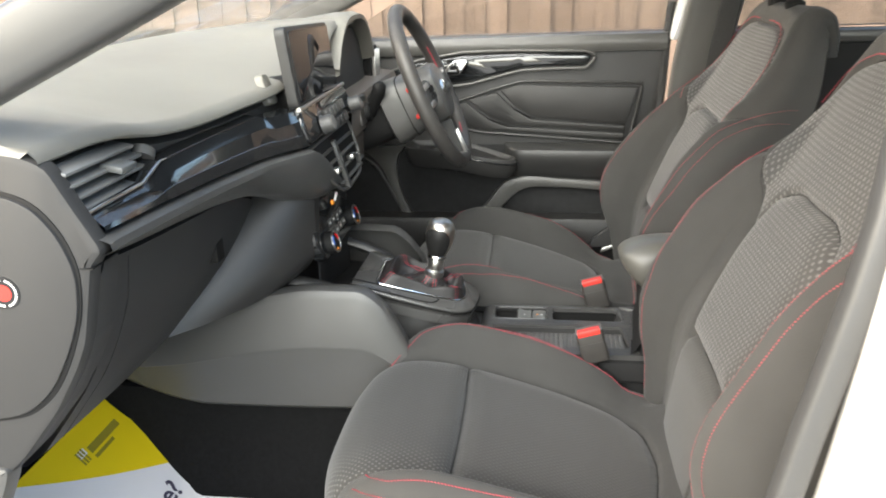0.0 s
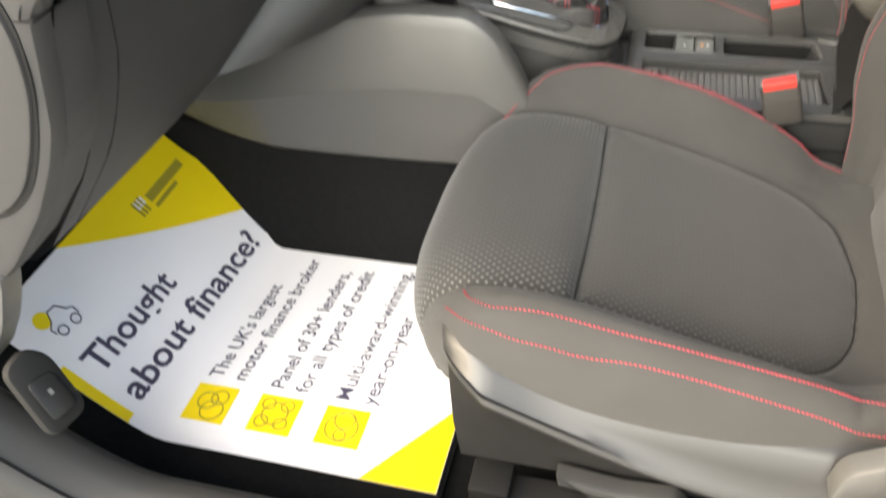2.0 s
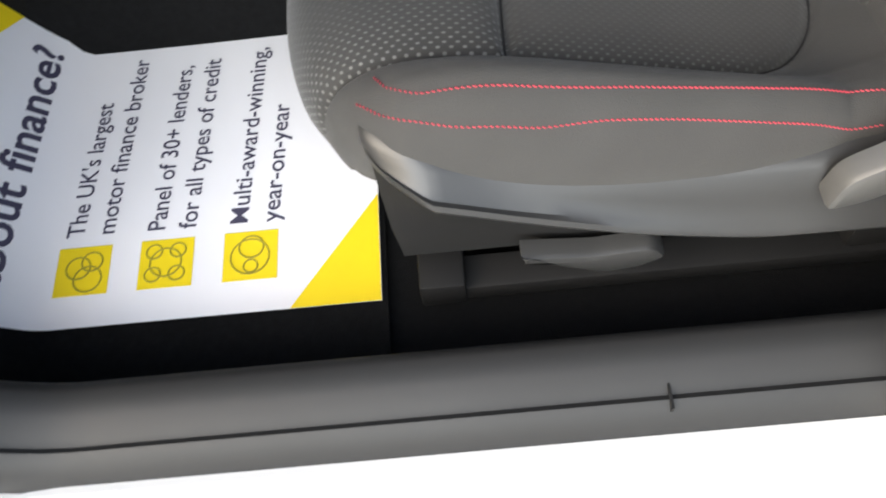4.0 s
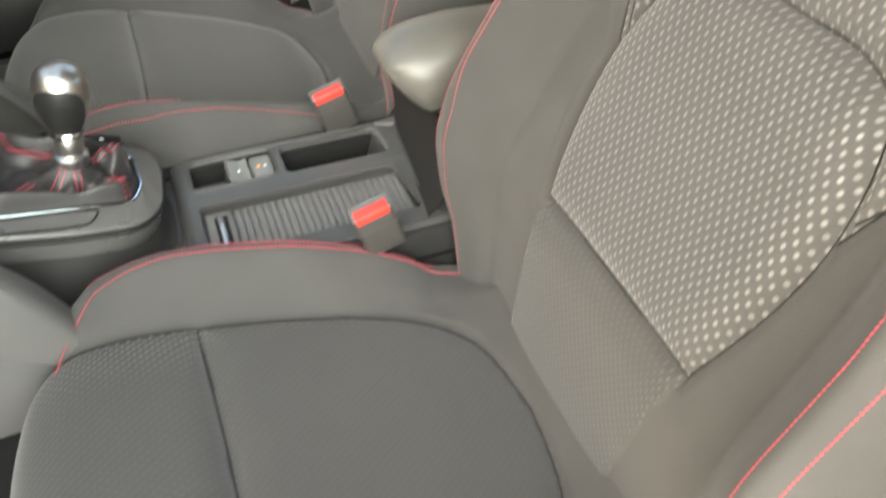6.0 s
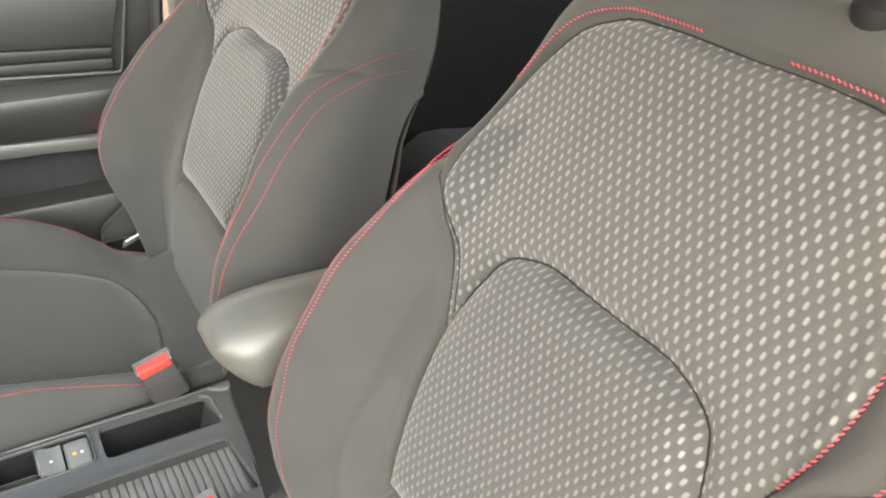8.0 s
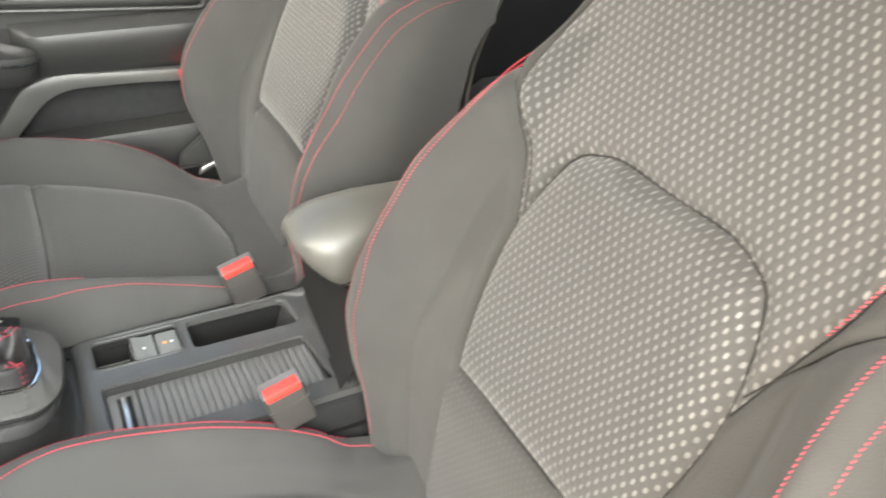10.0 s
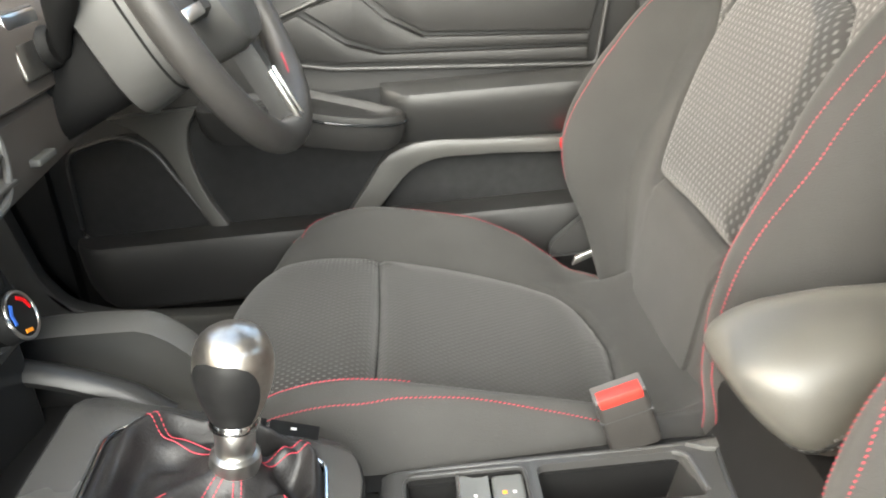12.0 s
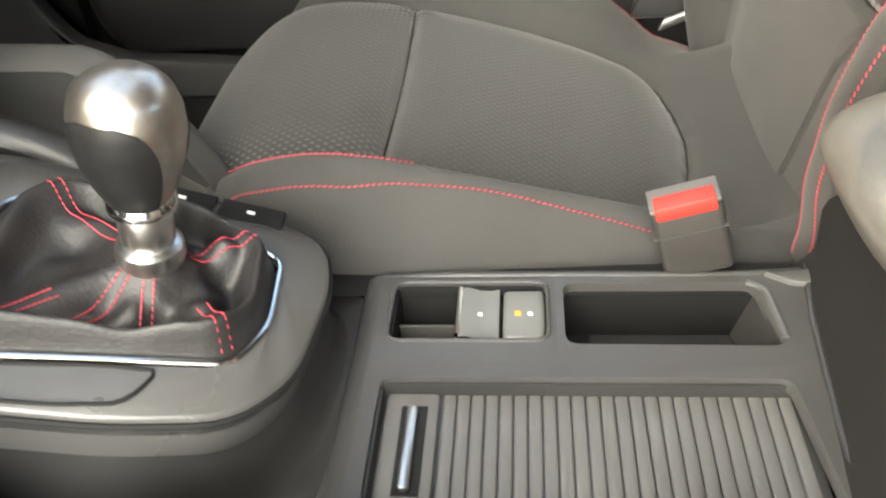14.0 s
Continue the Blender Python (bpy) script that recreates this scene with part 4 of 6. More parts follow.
part("vent_divider", boxed(-0.009, 0.009, -0.052, 0.043, 0, 0.012, 0.003, 2, lean(-0.412, 0.615)), M_HARD, vents)
for sgn in (-1, 1):
    for k in range(4):
        part("vent_slat", boxed(-0.06 + (0.05 * max(0, 2 - k) if sgn < 0 else 0), 0.06, -0.0018, 0.0018, -0.02, 0.004, 0.001, 1, lean(-0.405, 0.615) @ Matrix.Translation((sgn * 0.075, -0.032 + 0.022 * k, 0)) @ Matrix.Rotation(radians(25), 4, "X")), M_HARD, vents)
    part("vent_tab", boxed(-0.012, 0.012, -0.005, 0.005, 0, 0.014, 0.002, 2, lean(-0.405, 0.615) @ Matrix.Translation((sgn * 0.06, -0.002, 0))), M_SATIN, vents, "silver vent tab")
# climate panel below
clim = part("climate_panel", slab(outline([(-0.115, -0.04), (0.125, -0.04), (0.14, 0.0), (0.13, 0.06), (-0.125, 0.06), (-0.13, 0.0)], 0.02, 5), 0.02, lean(-0.443, 0.490), 0.006), M_GLOSS, dash, "black climate control panel")
for y in (-0.075, 0.098):
    d = part("climate_dial", lathe([(0.003, 0.02), (0.018, 0.02), (0.0205, 0.017), (0.0205, 0.003), (0.024, 0.0)], 36, lean(-0.423, 0.479) @ Matrix.Translation((y, 0, 0))), M_DARK, clim, "black climate dial")
    part("dial_ring", tube([lean(-0.423, 0.479) @ Vector((y + 0.0195 * math.cos(a), 0.0195 * math.sin(a), 0.0195)) for a in np.linspace(0, 2 * math.pi, 32, endpoint=False)], 0.0018, 6, closed=True), M_SATIN, d, "silver dial ring")
    for k, (mm, a0) in enumerate(((M_WARN, 0.3), (M_WARN, 0.9), (M_ORANGE, 4.4), (M_BLUE, 2.4), (M_BLUE, 3.0))):
        part("dial_mark", boxed(-0.0016, 0.0016, -0.0045, 0.0045, 0, 0.0008, 0, 1, lean(-0.423, 0.479) @ Matrix.Translation((y + 0.0135 * math.cos(a0), 0.0135 * math.sin(a0), 0.0202)) @ Matrix.Rotation(a0, 4, "Z")), mm, d)
for r in range(2):
    for c in range(4):
        part("climate_button", boxed(-0.011, 0.011, -0.007, 0.007, 0, 0.005, 0.0015, 2, lean(-0.423, 0.479) @ Matrix.Translation((-0.028 + 0.027 * c, 0.004 + 0.022 * r, 0))), M_HARD, clim)
        part("button_mark", boxed(-0.004, 0.004, -0.0016, 0.0016, 0, 0.0006, 0, 1, lean(-0.423, 0.479) @ Matrix.Translation((-0.028 + 0.027 * c, 0.004 + 0.022 * r, 0.0052))), M_LABEL, clim)
part("hazard_mark", boxed(-0.005, 0.005, -0.004, 0.004, 0, 0.004, 0.001, 1, lean(-0.405, 0.562) @ Matrix.Translation((-0.085, 0, 0))), M_ORANGE, dash, "small orange mark")
part("hazard_tab", boxed(-0.014, 0.014, -0.002, 0.002, 0, 0.004, 0.001, 1, lean(-0.405, 0.566) @ Matrix.Translation((-0.06, 0, 0)) @ Matrix.Rotation(0.3, 4, "Z")), M_LABEL, dash)
# knee bolster between glovebox and console, bulging toward the seat
xg = spline([(0.38, -0.655), (0.45, -0.60), (0.50, -0.563), (0.55, -0.537), (0.60, -0.518), (0.66, -0.508)])
secs = []
for z in np.linspace(0.395, 0.60, 18):
    f = (z - 0.395) / 0.205
    xs, ys = float(xg(z)) - 0.004, ease(-0.33, -0.155, f)
    xe, ye = -0.428 - 0.03 * (1 - min(1, f / 0.35)) ** 2, -0.118
    cx, cy = ease(xs, xe, 0.8), ease(ys, ye, 0.42)
    secs.append([((1 - a) ** 2 * xs + 2 * a * (1 - a) * cx + a * a * xe, (1 - a) ** 2 * ys + 2 * a * (1 - a) * cy + a * a * ye, z + 0.046 * a * (1 - f) ** 1.5) for a in np.linspace(0, 1, 16)])
part("knee_bolster", loft(secs), M_SOFT, dash, "charcoal side of the centre stack")
secs = []
for z in np.linspace(0.36, 0.60, 10):
    secs.append([(-0.430, -0.115, z), (-0.428, -0.10, z), (-0.448, 0.0, z), (-0.428, 0.12, z), (-0.435, 0.135, z), (-0.56, 0.20, z), (-0.62, 0.25, z)])
part("stack_body", loft(secs), M_SOFT, dash, "black centre stack")
# touchscreen on top of the dash
scr = basis((-0.452, 0, 0.803), (0, 1, 0), (-0.12, 0, 1))
tab = part("touchscreen", slab(outline([(-0.165, -0.062), (0.105, -0.07), (0.105, 0.062), (-0.165, 0.072)], 0.014, 5), 0.018, scr, 0.004), M_SOFT, dash, "tablet-like touchscreen, switched off")
part("screen_glass", slab(outline([(-0.150, -0.054), (0.098, -0.062), (0.098, 0.056), (-0.150, 0.064)], 0.008, 5), 0.003, scr @ Matrix.Translation((0, 0, 0.0165)), 0.001), M_SCREEN, tab, "dark glossy screen")
part("screen_foot", boxed(-0.50, -0.455, -0.12, 0.07, 0.735, 0.79, 0.008), M_DARK, tab)
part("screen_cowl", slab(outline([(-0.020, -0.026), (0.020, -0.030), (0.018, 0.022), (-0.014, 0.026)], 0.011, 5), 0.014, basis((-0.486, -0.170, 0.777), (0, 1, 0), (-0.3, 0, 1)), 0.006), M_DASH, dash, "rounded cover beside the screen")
# instrument cluster and its hood
secs = []
for y in np.linspace(0.19, 0.56, 26):
    f = (y - 0.19) / 0.37
    z = 0.762 + 0.10 * (1 - abs(2 * f - 1) ** 3.2)
    secs.append([(-0.60, y, z - 0.01), (-0.50, y, z + 0.006), (-0.46, y, z + 0.008), (-0.442, y, z + 0.002), (-0.442, y, z - 0.008), (-0.46, y, z - 0.014), (-0.50, y, z - 0.016)])
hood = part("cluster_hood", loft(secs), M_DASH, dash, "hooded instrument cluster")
part("cluster_bezel", slab(outline([(0.195, 0.70), (0.555, 0.70), (0.55, 0.82), (0.50, 0.845), (0.25, 0.845), (0.20, 0.82)], 0.02, 4), 0.01, basis((-0.505, 0, 0), (0, 1, 0), (0, 0, 1)), 0.003), M_GLOSS, hood, "unlit instrument cluster")
for y in (0.285, 0.465):
    part("gauge", tube([(-0.494, y + 0.058 * math.cos(a), 0.772 + 0.058 * math.sin(a)) for a in np.linspace(0, 2 * math.pi, 32, endpoint=False)], 0.0025, 6, closed=True), M_SATIN, hood, "round gauge ring")
# driver's lower dash
secs = []
for y in np.linspace(0.16, 0.72, 20):
    f = (y - 0.16) / 0.56
    secs.append([(-0.47, y, 0.705), (-0.425, y, 0.70), (-0.415, y, 0.68), (-0.418, y, 0.625), (-0.43, y, 0.618), (-0.425, y, 0.612), (-0.43, y, 0.56 + 0.02 * f), (-0.445, y, 0.535 + 0.03 * f), (-0.60, y, 0.52 + 0.04 * f)])
part("driver_lower_panel", loft(secs), M_BROWN, dash, "brown-black driver lower panel")
part("panel_slot", boxed(-0.437, -0.419, 0.235, 0.275, 0.565, 0.572, 0.002), M_SWITCH, dash)
sv = part("driver_side_vent", slab(outline([(0.575, 0.69), (0.66, 0.69), (0.66, 0.775), (0.575, 0.775)], 0.012, 4), 0.02, basis((-0.475, 0, 0), (0, 1, 0), (0, 0, 1)), 0.004), M_DARK, dash, "black side air vent with chrome slats")
for k in range(3):
    part("slat", boxed(-0.457, -0.445, 0.585 + 0.025 * k, 0.592 + 0.025 * k, 0.70, 0.765, 0.001), M_SATIN, sv)
# bulkhead closes the footwells
part("bulkhead", boxed(-1.12, -1.02, -0.72, 0.72, -0.02, 0.80, 0.0), M_CARPET, dash, "black bulkhead lining")

# ---- steering column and wheel ----
WC, WN = Vector((-0.275, 0.372, 0.70)), Vector((0.917, 0, 0.399)).normalized()
WX = Vector((0, 1, 0))
WY = WN.cross(WX)
wm = basis(WC, (0, 1, 0), (-0.399, 0, 0.917))
wheel = thing("steering_wheel", "black leather steering wheel with grey spokes and red accents", "steering wheel", WC)
rim = []
for a in np.linspace(0, 2 * math.pi, 64, endpoint=False):
    r = 0.183 - (0.012 * max(0, -math.sin(a)) ** 6)
    rim.append(wm @ Vector((r * math.cos(a), r * math.sin(a), 0)))
part("rim", tube(rim, 0.0165, 14, closed=True, up=WN), M_RIM, wheel, "black leather rim")
hub = part("hub", slab(outline([(-0.07, -0.04), (-0.045, -0.075), (0.045, -0.075), (0.07, -0.04), (0.075, 0.03), (0.045, 0.055), (-0.045, 0.055), (-0.075, 0.03)], 0.025, 5), 0.05, wm @ Matrix.Translation((0, 0, -0.025)), 0.018), M_HARD, wheel, "padded airbag hub")
part("badge", lathe([(0.002, 0.004), (0.02, 0.003), (0.024, 0.0)], 24, wm @ Matrix.Translation((0, -0.005, 0.025)) @ Matrix.Diagonal((1.3, 0.7, 1, 1))), M_CHROME, hub, "plain oval badge")
for a in (0.0, math.pi, -math.pi / 2):
    w = 0.030 if abs(a) != math.pi / 2 else 0.017
    rows = []
    for f in np.linspace(0, 1, 8):
        r = ease(0.06, 0.175, f)
        ww = w * (1 - 0.25 * f)
        c, s = math.cos(a), math.sin(a)
        rows.append([wm @ Vector((r * c - k * s, r * s + k * c, h)) for k, h in ((-ww, -0.012), (-ww, 0.004), (-ww * 0.8, 0.012), (ww * 0.8, 0.012), (ww, 0.004), (ww, -0.012))])
    sp = part("spoke", loft(rows, closed=True, caps=True), M_SOFT, wheel, "dark wheel spoke")
    for v0, v1 in ((-w * 0.85, -w * 0.45), (w * 0.45, w * 0.85)):
        part("spoke_trim", boxed(0.105, 0.166, v0, v1, 0.0085, 0.0145, 0.002, 2, wm @ Matrix.Rotation(a, 4, "Z")), M_SATIN, sp, "satin silver spoke trim")
    if abs(a) != math.pi / 2:
        for k in range(4):
            part("wheel_button", boxed(0.08 + 0.012 * (k % 2) * 2 - 0.01, 0.09 + 0.012 * (k % 2) * 2, -0.014 + 0.016 * (k // 2), -0.002 + 0.016 * (k // 2), 0.0115, 0.0155, 0.001, 1, wm @ Matrix.Rotation(a, 4, "Z")), M_DARK, sp)
for a in (0.35, math.pi - 0.35, -0.9, math.pi + 0.9):
    c = wm @ Vector((0.166 * math.cos(a), 0.166 * math.sin(a), 0.003))
    part("red_thread", tube([wm @ Vector((0.1655 * math.cos(a + d), 0.1655 * math.sin(a + d), 0.004)) for d in np.linspace(-0.18, 0.18, 8)], 0.0014, 6), M_STITCH, wheel, "red stitching inside the rim")

column = thing("steering_column", "charcoal steering column shroud with indicator stalk", "steering column", (-0.4, 0.372, 0.66))
SHROUD = ((-0.028, 0.060, 0.062), (-0.034, 0.068, 0.072), (-0.060, 0.073, 0.080), (-0.090, 0.076, 0.084), (-0.106, 0.077, 0.085), (-0.110, 0.072, 0.080))


def shroud_ring(d, w, h, n=36):
    """A rounded section across the column, flatter on top."""
    o = WC + WN * d
    return [o + WX * (w * math.copysign(abs(math.cos(a)) ** 0.55, math.cos(a))) + WY * (h * (1.0 if math.sin(a) < 0 else 0.72) * math.copysign(abs(math.sin(a)) ** 0.6, math.sin(a))) for a in np.linspace(0, 2 * math.pi, n, endpoint=False)]


part("shroud", loft([shroud_ring(*r) for r in SHROUD], closed=True, caps=True), M_HARD, column, "charcoal shroud")
part("column_sleeve", loft([shroud_ring(d, 0.062, 0.066) for d in (-0.108, -0.15, -0.22)], closed=True, caps=True), M_DARK, column, "black sleeve behind the shroud")
part("shroud_joint", tube(shroud_ring(-0.062, 0.0735, 0.0805, 48), 0.0014, 6, closed=True), M_DARK, column, "dark shroud joint")
for x, z in ((-0.318, 0.708), (-0.297, 0.650)):
    part("red_tab", boxed(-0.006, 0.006, -0.003, 0.004, -0.005, 0.005, 0.002, 2, Matrix.Translation((x, 0.300, z)) @ Matrix.Rotation(radians(-25), 4, "Y")), M_RED, column, "small red tab")
part("indicator_stalk", tube([(-0.405, 0.308, 0.652), (-0.395, 0.297, 0.674), (-0.385, 0.287, 0.700), (-0.378, 0.280, 0.720), (-0.376, 0.278, 0.727)], [0.010, 0.011, 0.0165, 0.0155, 0.008], 14, flat=0.8), M_DARK, column, "black indicator stalk")
part("wiper_stalk", tube([WC - WN * 0.11 + WX * 0.07, WC - WN * 0.105 + WX * 0.12 + WY * 0.012, WC - WN * 0.085 + WX * 0.20 + WY * 0.03], [0.011, 0.011, 0.012], 12, flat=0.8), M_DARK, column, "black wiper stalk")
part("stalk_mount", boxed(-0.036, 0.036, -0.030, 0.030, 0, 0.006, 0.004, 2, basis((-0.421, 0.278, 0.668), (0, 1, 0), (-0.15, 0, 1))), M_SATIN, dash, "satin switch surround")
part("stalk_boot", lathe([(0.004, 0.012), (0.017, 0.012), (0.020, 0.008), (0.021, 0.0)], 28, basis((-0.416, 0.300, 0.660), (0, 1, 0), (-0.15, 0, 1))), M_DARK, dash, "black rubber stalk boot")

# ---- centre console ----
console = thing("centre_console", "black and charcoal centre console with storage trays", "centre console", (-0.1, 0, 0.0))
# tall side panels beside the footwells
side_top = spline([(-0.80, 0.30), (-0.70, 0.35), (-0.60, 0.395), (-0.50, 0.426), (-0.42, 0.438), (-0.345, 0.436), (-0.315, 0.42), (-0.285, 0.382), (-0.262, 0.335), (-0.235, 0.27)])
for sg in (-1, 1):
    rows = []
    for x in np.linspace(-0.84, -0.237, 46):
        zt_ = float(side_top(x))
        zb = 0.20 + (0.06 * max(0, (-0.64 - x) / 0.2) ** 1.6)
        y = 0.192 + 0.012 * math.sin((x + 0.84) / 0.6 * math.pi)
        prof = [(0.155, zt_ - 0.006), (y - 0.018, zt_), (y - 0.006, zt_ - 0.004), (y, zt_ - 0.018), (y + 0.002, ease(zt_, zb, 0.45)), (y + 0.003, ease(zt_, zb, 0.47)), (y + 0.001, ease(zt_, zb, 0.49)), (y - 0.004, zb + 0.01), (y - 0.012, zb), (0.15, zb - 0.01)]
        rows.append([(x, sg * q, max(z, 0.02)) for q, z in prof])
    part("side_panel", loft(rows), M_HARD, console, "charcoal knee-side panel")
    # lower body behind it, beside the seats
    rows = []
    for x in np.linspace(-0.30, 0.30, 30):
        zt_ = 0.286
        rows.append([(x, sg * q, z) for q, z in ((0.085, zt_ - 0.004), (0.112, zt_ - 0.003), (0.124, zt_ - 0.010), (0.130, zt_ - 0.03), (0.132, 0.20), (0.135, 0.06), (0.135, 0.0))])
    part("side_wall", loft(rows), M_DARK, console, "black console side")
# carpeted tunnel below
rows = []
for x in np.linspace(-1.05, 0.6, 12):
    rows.append([(x, y, z) for y, z in ((-0.24, 0.0), (-0.205, 0.03), (-0.178, 0.12), (-0.165, 0.215), (0.165, 0.215), (0.178, 0.12), (0.205, 0.03), (0.24, 0.0))])
part("tunnel", loft(rows), M_CARPET, console, "black carpeted tunnel")
# storage bay in front of the gear lever
part("bay_floor", boxed(-0.62, -0.335, -0.15, 0.15, 0.355, 0.365, 0.003), M_DARK, console)
for sg in (-1, 1):
    rail = [(x, sg * 0.125, z) for x, z in ((-0.62, 0.42), (-0.52, 0.424), (-0.445, 0.419), (-0.384, 0.40), (-0.345, 0.38), (-0.32, 0.358))]
    part("bay_rail", tube(chain(rail, 20), 0.014, 10, flat=0.8), M_SOFT, console, "padded bay edge")
DECK = 0.289
# gear surround, sloping up toward the dash
GS = basis((-0.184, 0, 0.352), (1, 0, -0.32), (0, 1, 0))
sur_out = outline([(-0.20, -0.116), (-0.05, -0.096), (0.008, -0.080), (0.034, -0.044), (0.041, 0.03), (0.030, 0.070), (-0.03, 0.088), (-0.20, 0.088)], [0.025, 0.02, 0.02, 0.02, 0.02, 0.015, 0.02, 0.025], 5)
sur_in = outline([(-0.155, -0.0865), (0.0005, -0.051), (0.012, -0.02), (0.007, 0.036), (-0.022, 0.047), (-0.04, 0.062), (-0.138, 0.056), (-0.160, 0.03)], 0.011, 5)


def ring(outer, inner, z0, z1, place, dip=0.0):
    """A frame between two outlines of one length."""
    rows = [[place @ Vector((p[0], p[1], z)) for p in o] for o, z in ((outer, z0), (outer, z1 - 0.006), ([Vector(a) * 0.985 + Vector(b) * 0.015 for a, b in zip(outer, inner)], z1 - 0.002), ([Vector(a) * 0.94 + Vector(b) * 0.06 for a, b in zip(outer, inner)], z1), ([Vector(a) * 0.1 + Vector(b) * 0.9 for a, b in zip(outer, inner)], z1 + dip), (inner, z1 + dip - 0.003), (inner, z0))]
    return loft(rows, closed=True)


gear_sur = part("gear_surround", ring(sur_out, sur_in, -0.03, 0.002, GS, 0.006), M_TRIM, console, "satin charcoal gear surround")
sk = [[GS @ Vector((p[0] * k, p[1] * k, z)) for p in sur_out] for k, z in ((1.0, -0.004), (1.0, -0.012), (0.992, -0.026), (0.985, -0.032))]
part("surround_skirt", loft(sk, closed=True), M_TRIM, gear_sur, "satin charcoal skirt")
# black moulded foot of the surround, flowing out into the deck
foot = []
ctr = Vector((-0.08, 0.0))
for out, z in ((-0.006, None), (-0.003, 0.3), (0.0, 0.8), (0.004, 1.3), (0.010, 1.5), (0.034, 1.6)):
    row = []
    for p in sur_out:
        d = (Vector(p) - ctr).normalized() * out
        w = GS @ Vector((p[0] + d.x, p[1] + d.y, -0.027))
        if z is not None:
            w.z = ease(w.z, DECK - 0.0005, z)
        row.append(w)
    foot.append(row)
part("surround_foot", loft(foot, closed=True), M_SOFT, console, "grained black console step")
part("surround_chrome", tube([GS @ Vector((p[0], p[1], 0.0085)) for p in sur_in], 0.0019, 8, closed=True), M_CHROME, gear_sur, "bright chrome bead")
part("surround_gap", tube([GS @ Vector((p[0] * 1.0, p[1] * 1.0, -0.004)) for p in sur_out], 0.0022, 6, closed=True), M_DARK, gear_sur)
for k, y in enumerate((0.079, 0.079)):
    part("mode_button", boxed(-0.088 + 0.045 * k, -0.046 + 0.045 * k, y - 0.012, y + 0.009, -0.003, 0.0042, 0.0012, 2, GS), M_DARK, gear_sur, "black push button")
    part("button_mark", boxed(-0.070 + 0.045 * k, -0.065 + 0.045 * k, y - 0.002, y + 0.001, 0.0042, 0.0045, 0, 1, GS), M_LABEL, gear_sur)
panel = [(-0.20, -0.098, 0.0082), (-0.115, -0.0815, 0.0082), (-0.045, -0.0665, 0.0080), (-0.036, -0.0655, 0.0076), (-0.038, -0.074, 0.0068), (-0.046, -0.086, 0.0052), (-0.062, -0.0915, 0.0048), (-0.115, -0.1015, 0.0048), (-0.20, -0.116, 0.0042)]
part("side_inset", tube([GS @ Vector(p) for p in chain(panel, 60)], 0.0011, 6), M_DARK, gear_sur, "fine joint round a side inset")

# deck with its two trays
def framed(x0, x1, y0, y1, hole, place_z):
    """A flat deck round a rounded hole, with the hole's rim turned down."""
    c = Vector(((hole[0][0] + hole[2][0]) / 2, (hole[0][1] + hole[2][1]) / 2))
    inner = outline(hole, 0.009, 6)
    outer = []
    for p in inner:
        d = Vector(p) - c
        k = min((x1 - c.x) / d.x if d.x > 1e-9 else 1e9, (x0 - c.x) / d.x if d.x < -1e-9 else 1e9, (y1 - c.y) / d.y if d.y > 1e-9 else 1e9, (y0 - c.y) / d.y if d.y < -1e-9 else 1e9)
        outer.append(c + d * k)
    for corner in ((x0, y0), (x1, y0), (x1, y1), (x0, y1)):
        i = min(range(len(outer)), key=lambda n: (outer[n] - Vector(corner)).length)
        outer[i] = Vector(corner)
    rows = [[(p.x, p.y, place_z - 0.012) for p in outer], [(p.x, p.y, place_z) for p in outer], [((p.x * 0.97 + q.x * 0.03), (p.y * 0.97 + q.y * 0.03), place_z + 0.0008) for p, q in zip(inner, outer)]]
    rows += [[(p.x, p.y, place_z - 0.002) for p in inner], [(p.x, p.y, place_z - 0.008) for p in inner]]
    return loft(rows, closed=True)


for name, x0, x1, y0, y1, hole in (("deck_switch_frame", -0.128, -0.0065, 0.017, 0.100, [(-0.118, 0.0345), (-0.012, 0.0345), (-0.012, 0.0905), (-0.118, 0.0905)]),
                                   ("deck_tray_frame", -0.0065, 0.19, 0.017, 0.100, [(-0.001, 0.0315), (0.134, 0.012 + 0.018), (0.127, 0.088), (-0.001, 0.0885)]),
                                   ("deck_shutter_frame", -0.128, 0.19, -0.118, 0.017, [(-0.117, -0.090), (0.139, -0.090), (0.130, 0.002), (-0.117, 0.002)])):
    part(name, framed(x0, x1, y0, y1, hole, DECK), M_DECK, console, "satin charcoal console deck")
secs = []
for y in np.linspace(-0.118, 0.100, 20):
    x = -0.128 - 0.006 * (1 - min(1.0, (y + 0.118) / 0.08))
    secs.append([(-0.1275, y, DECK - 0.0002), (x - 0.004, y, DECK - 0.0008), (x - 0.010, y, DECK - 0.004), (x - 0.014, y, DECK - 0.010), (x - 0.017, y, DECK - 0.022), (x - 0.020, y, DECK - 0.05)])
part("deck_nose", loft(secs), M_DECK, console, "rolled front edge of the deck")
part("switch_bezel", tube([(p[0], p[1], DECK + 0.0006) for p in outline([(-0.1185, 0.034), (-0.0115, 0.034), (-0.0115, 0.091), (-0.1185, 0.091)], 0.010, 5)], 0.0016, 8, closed=True), M_DECK, console, "raised rim of the switch bay")
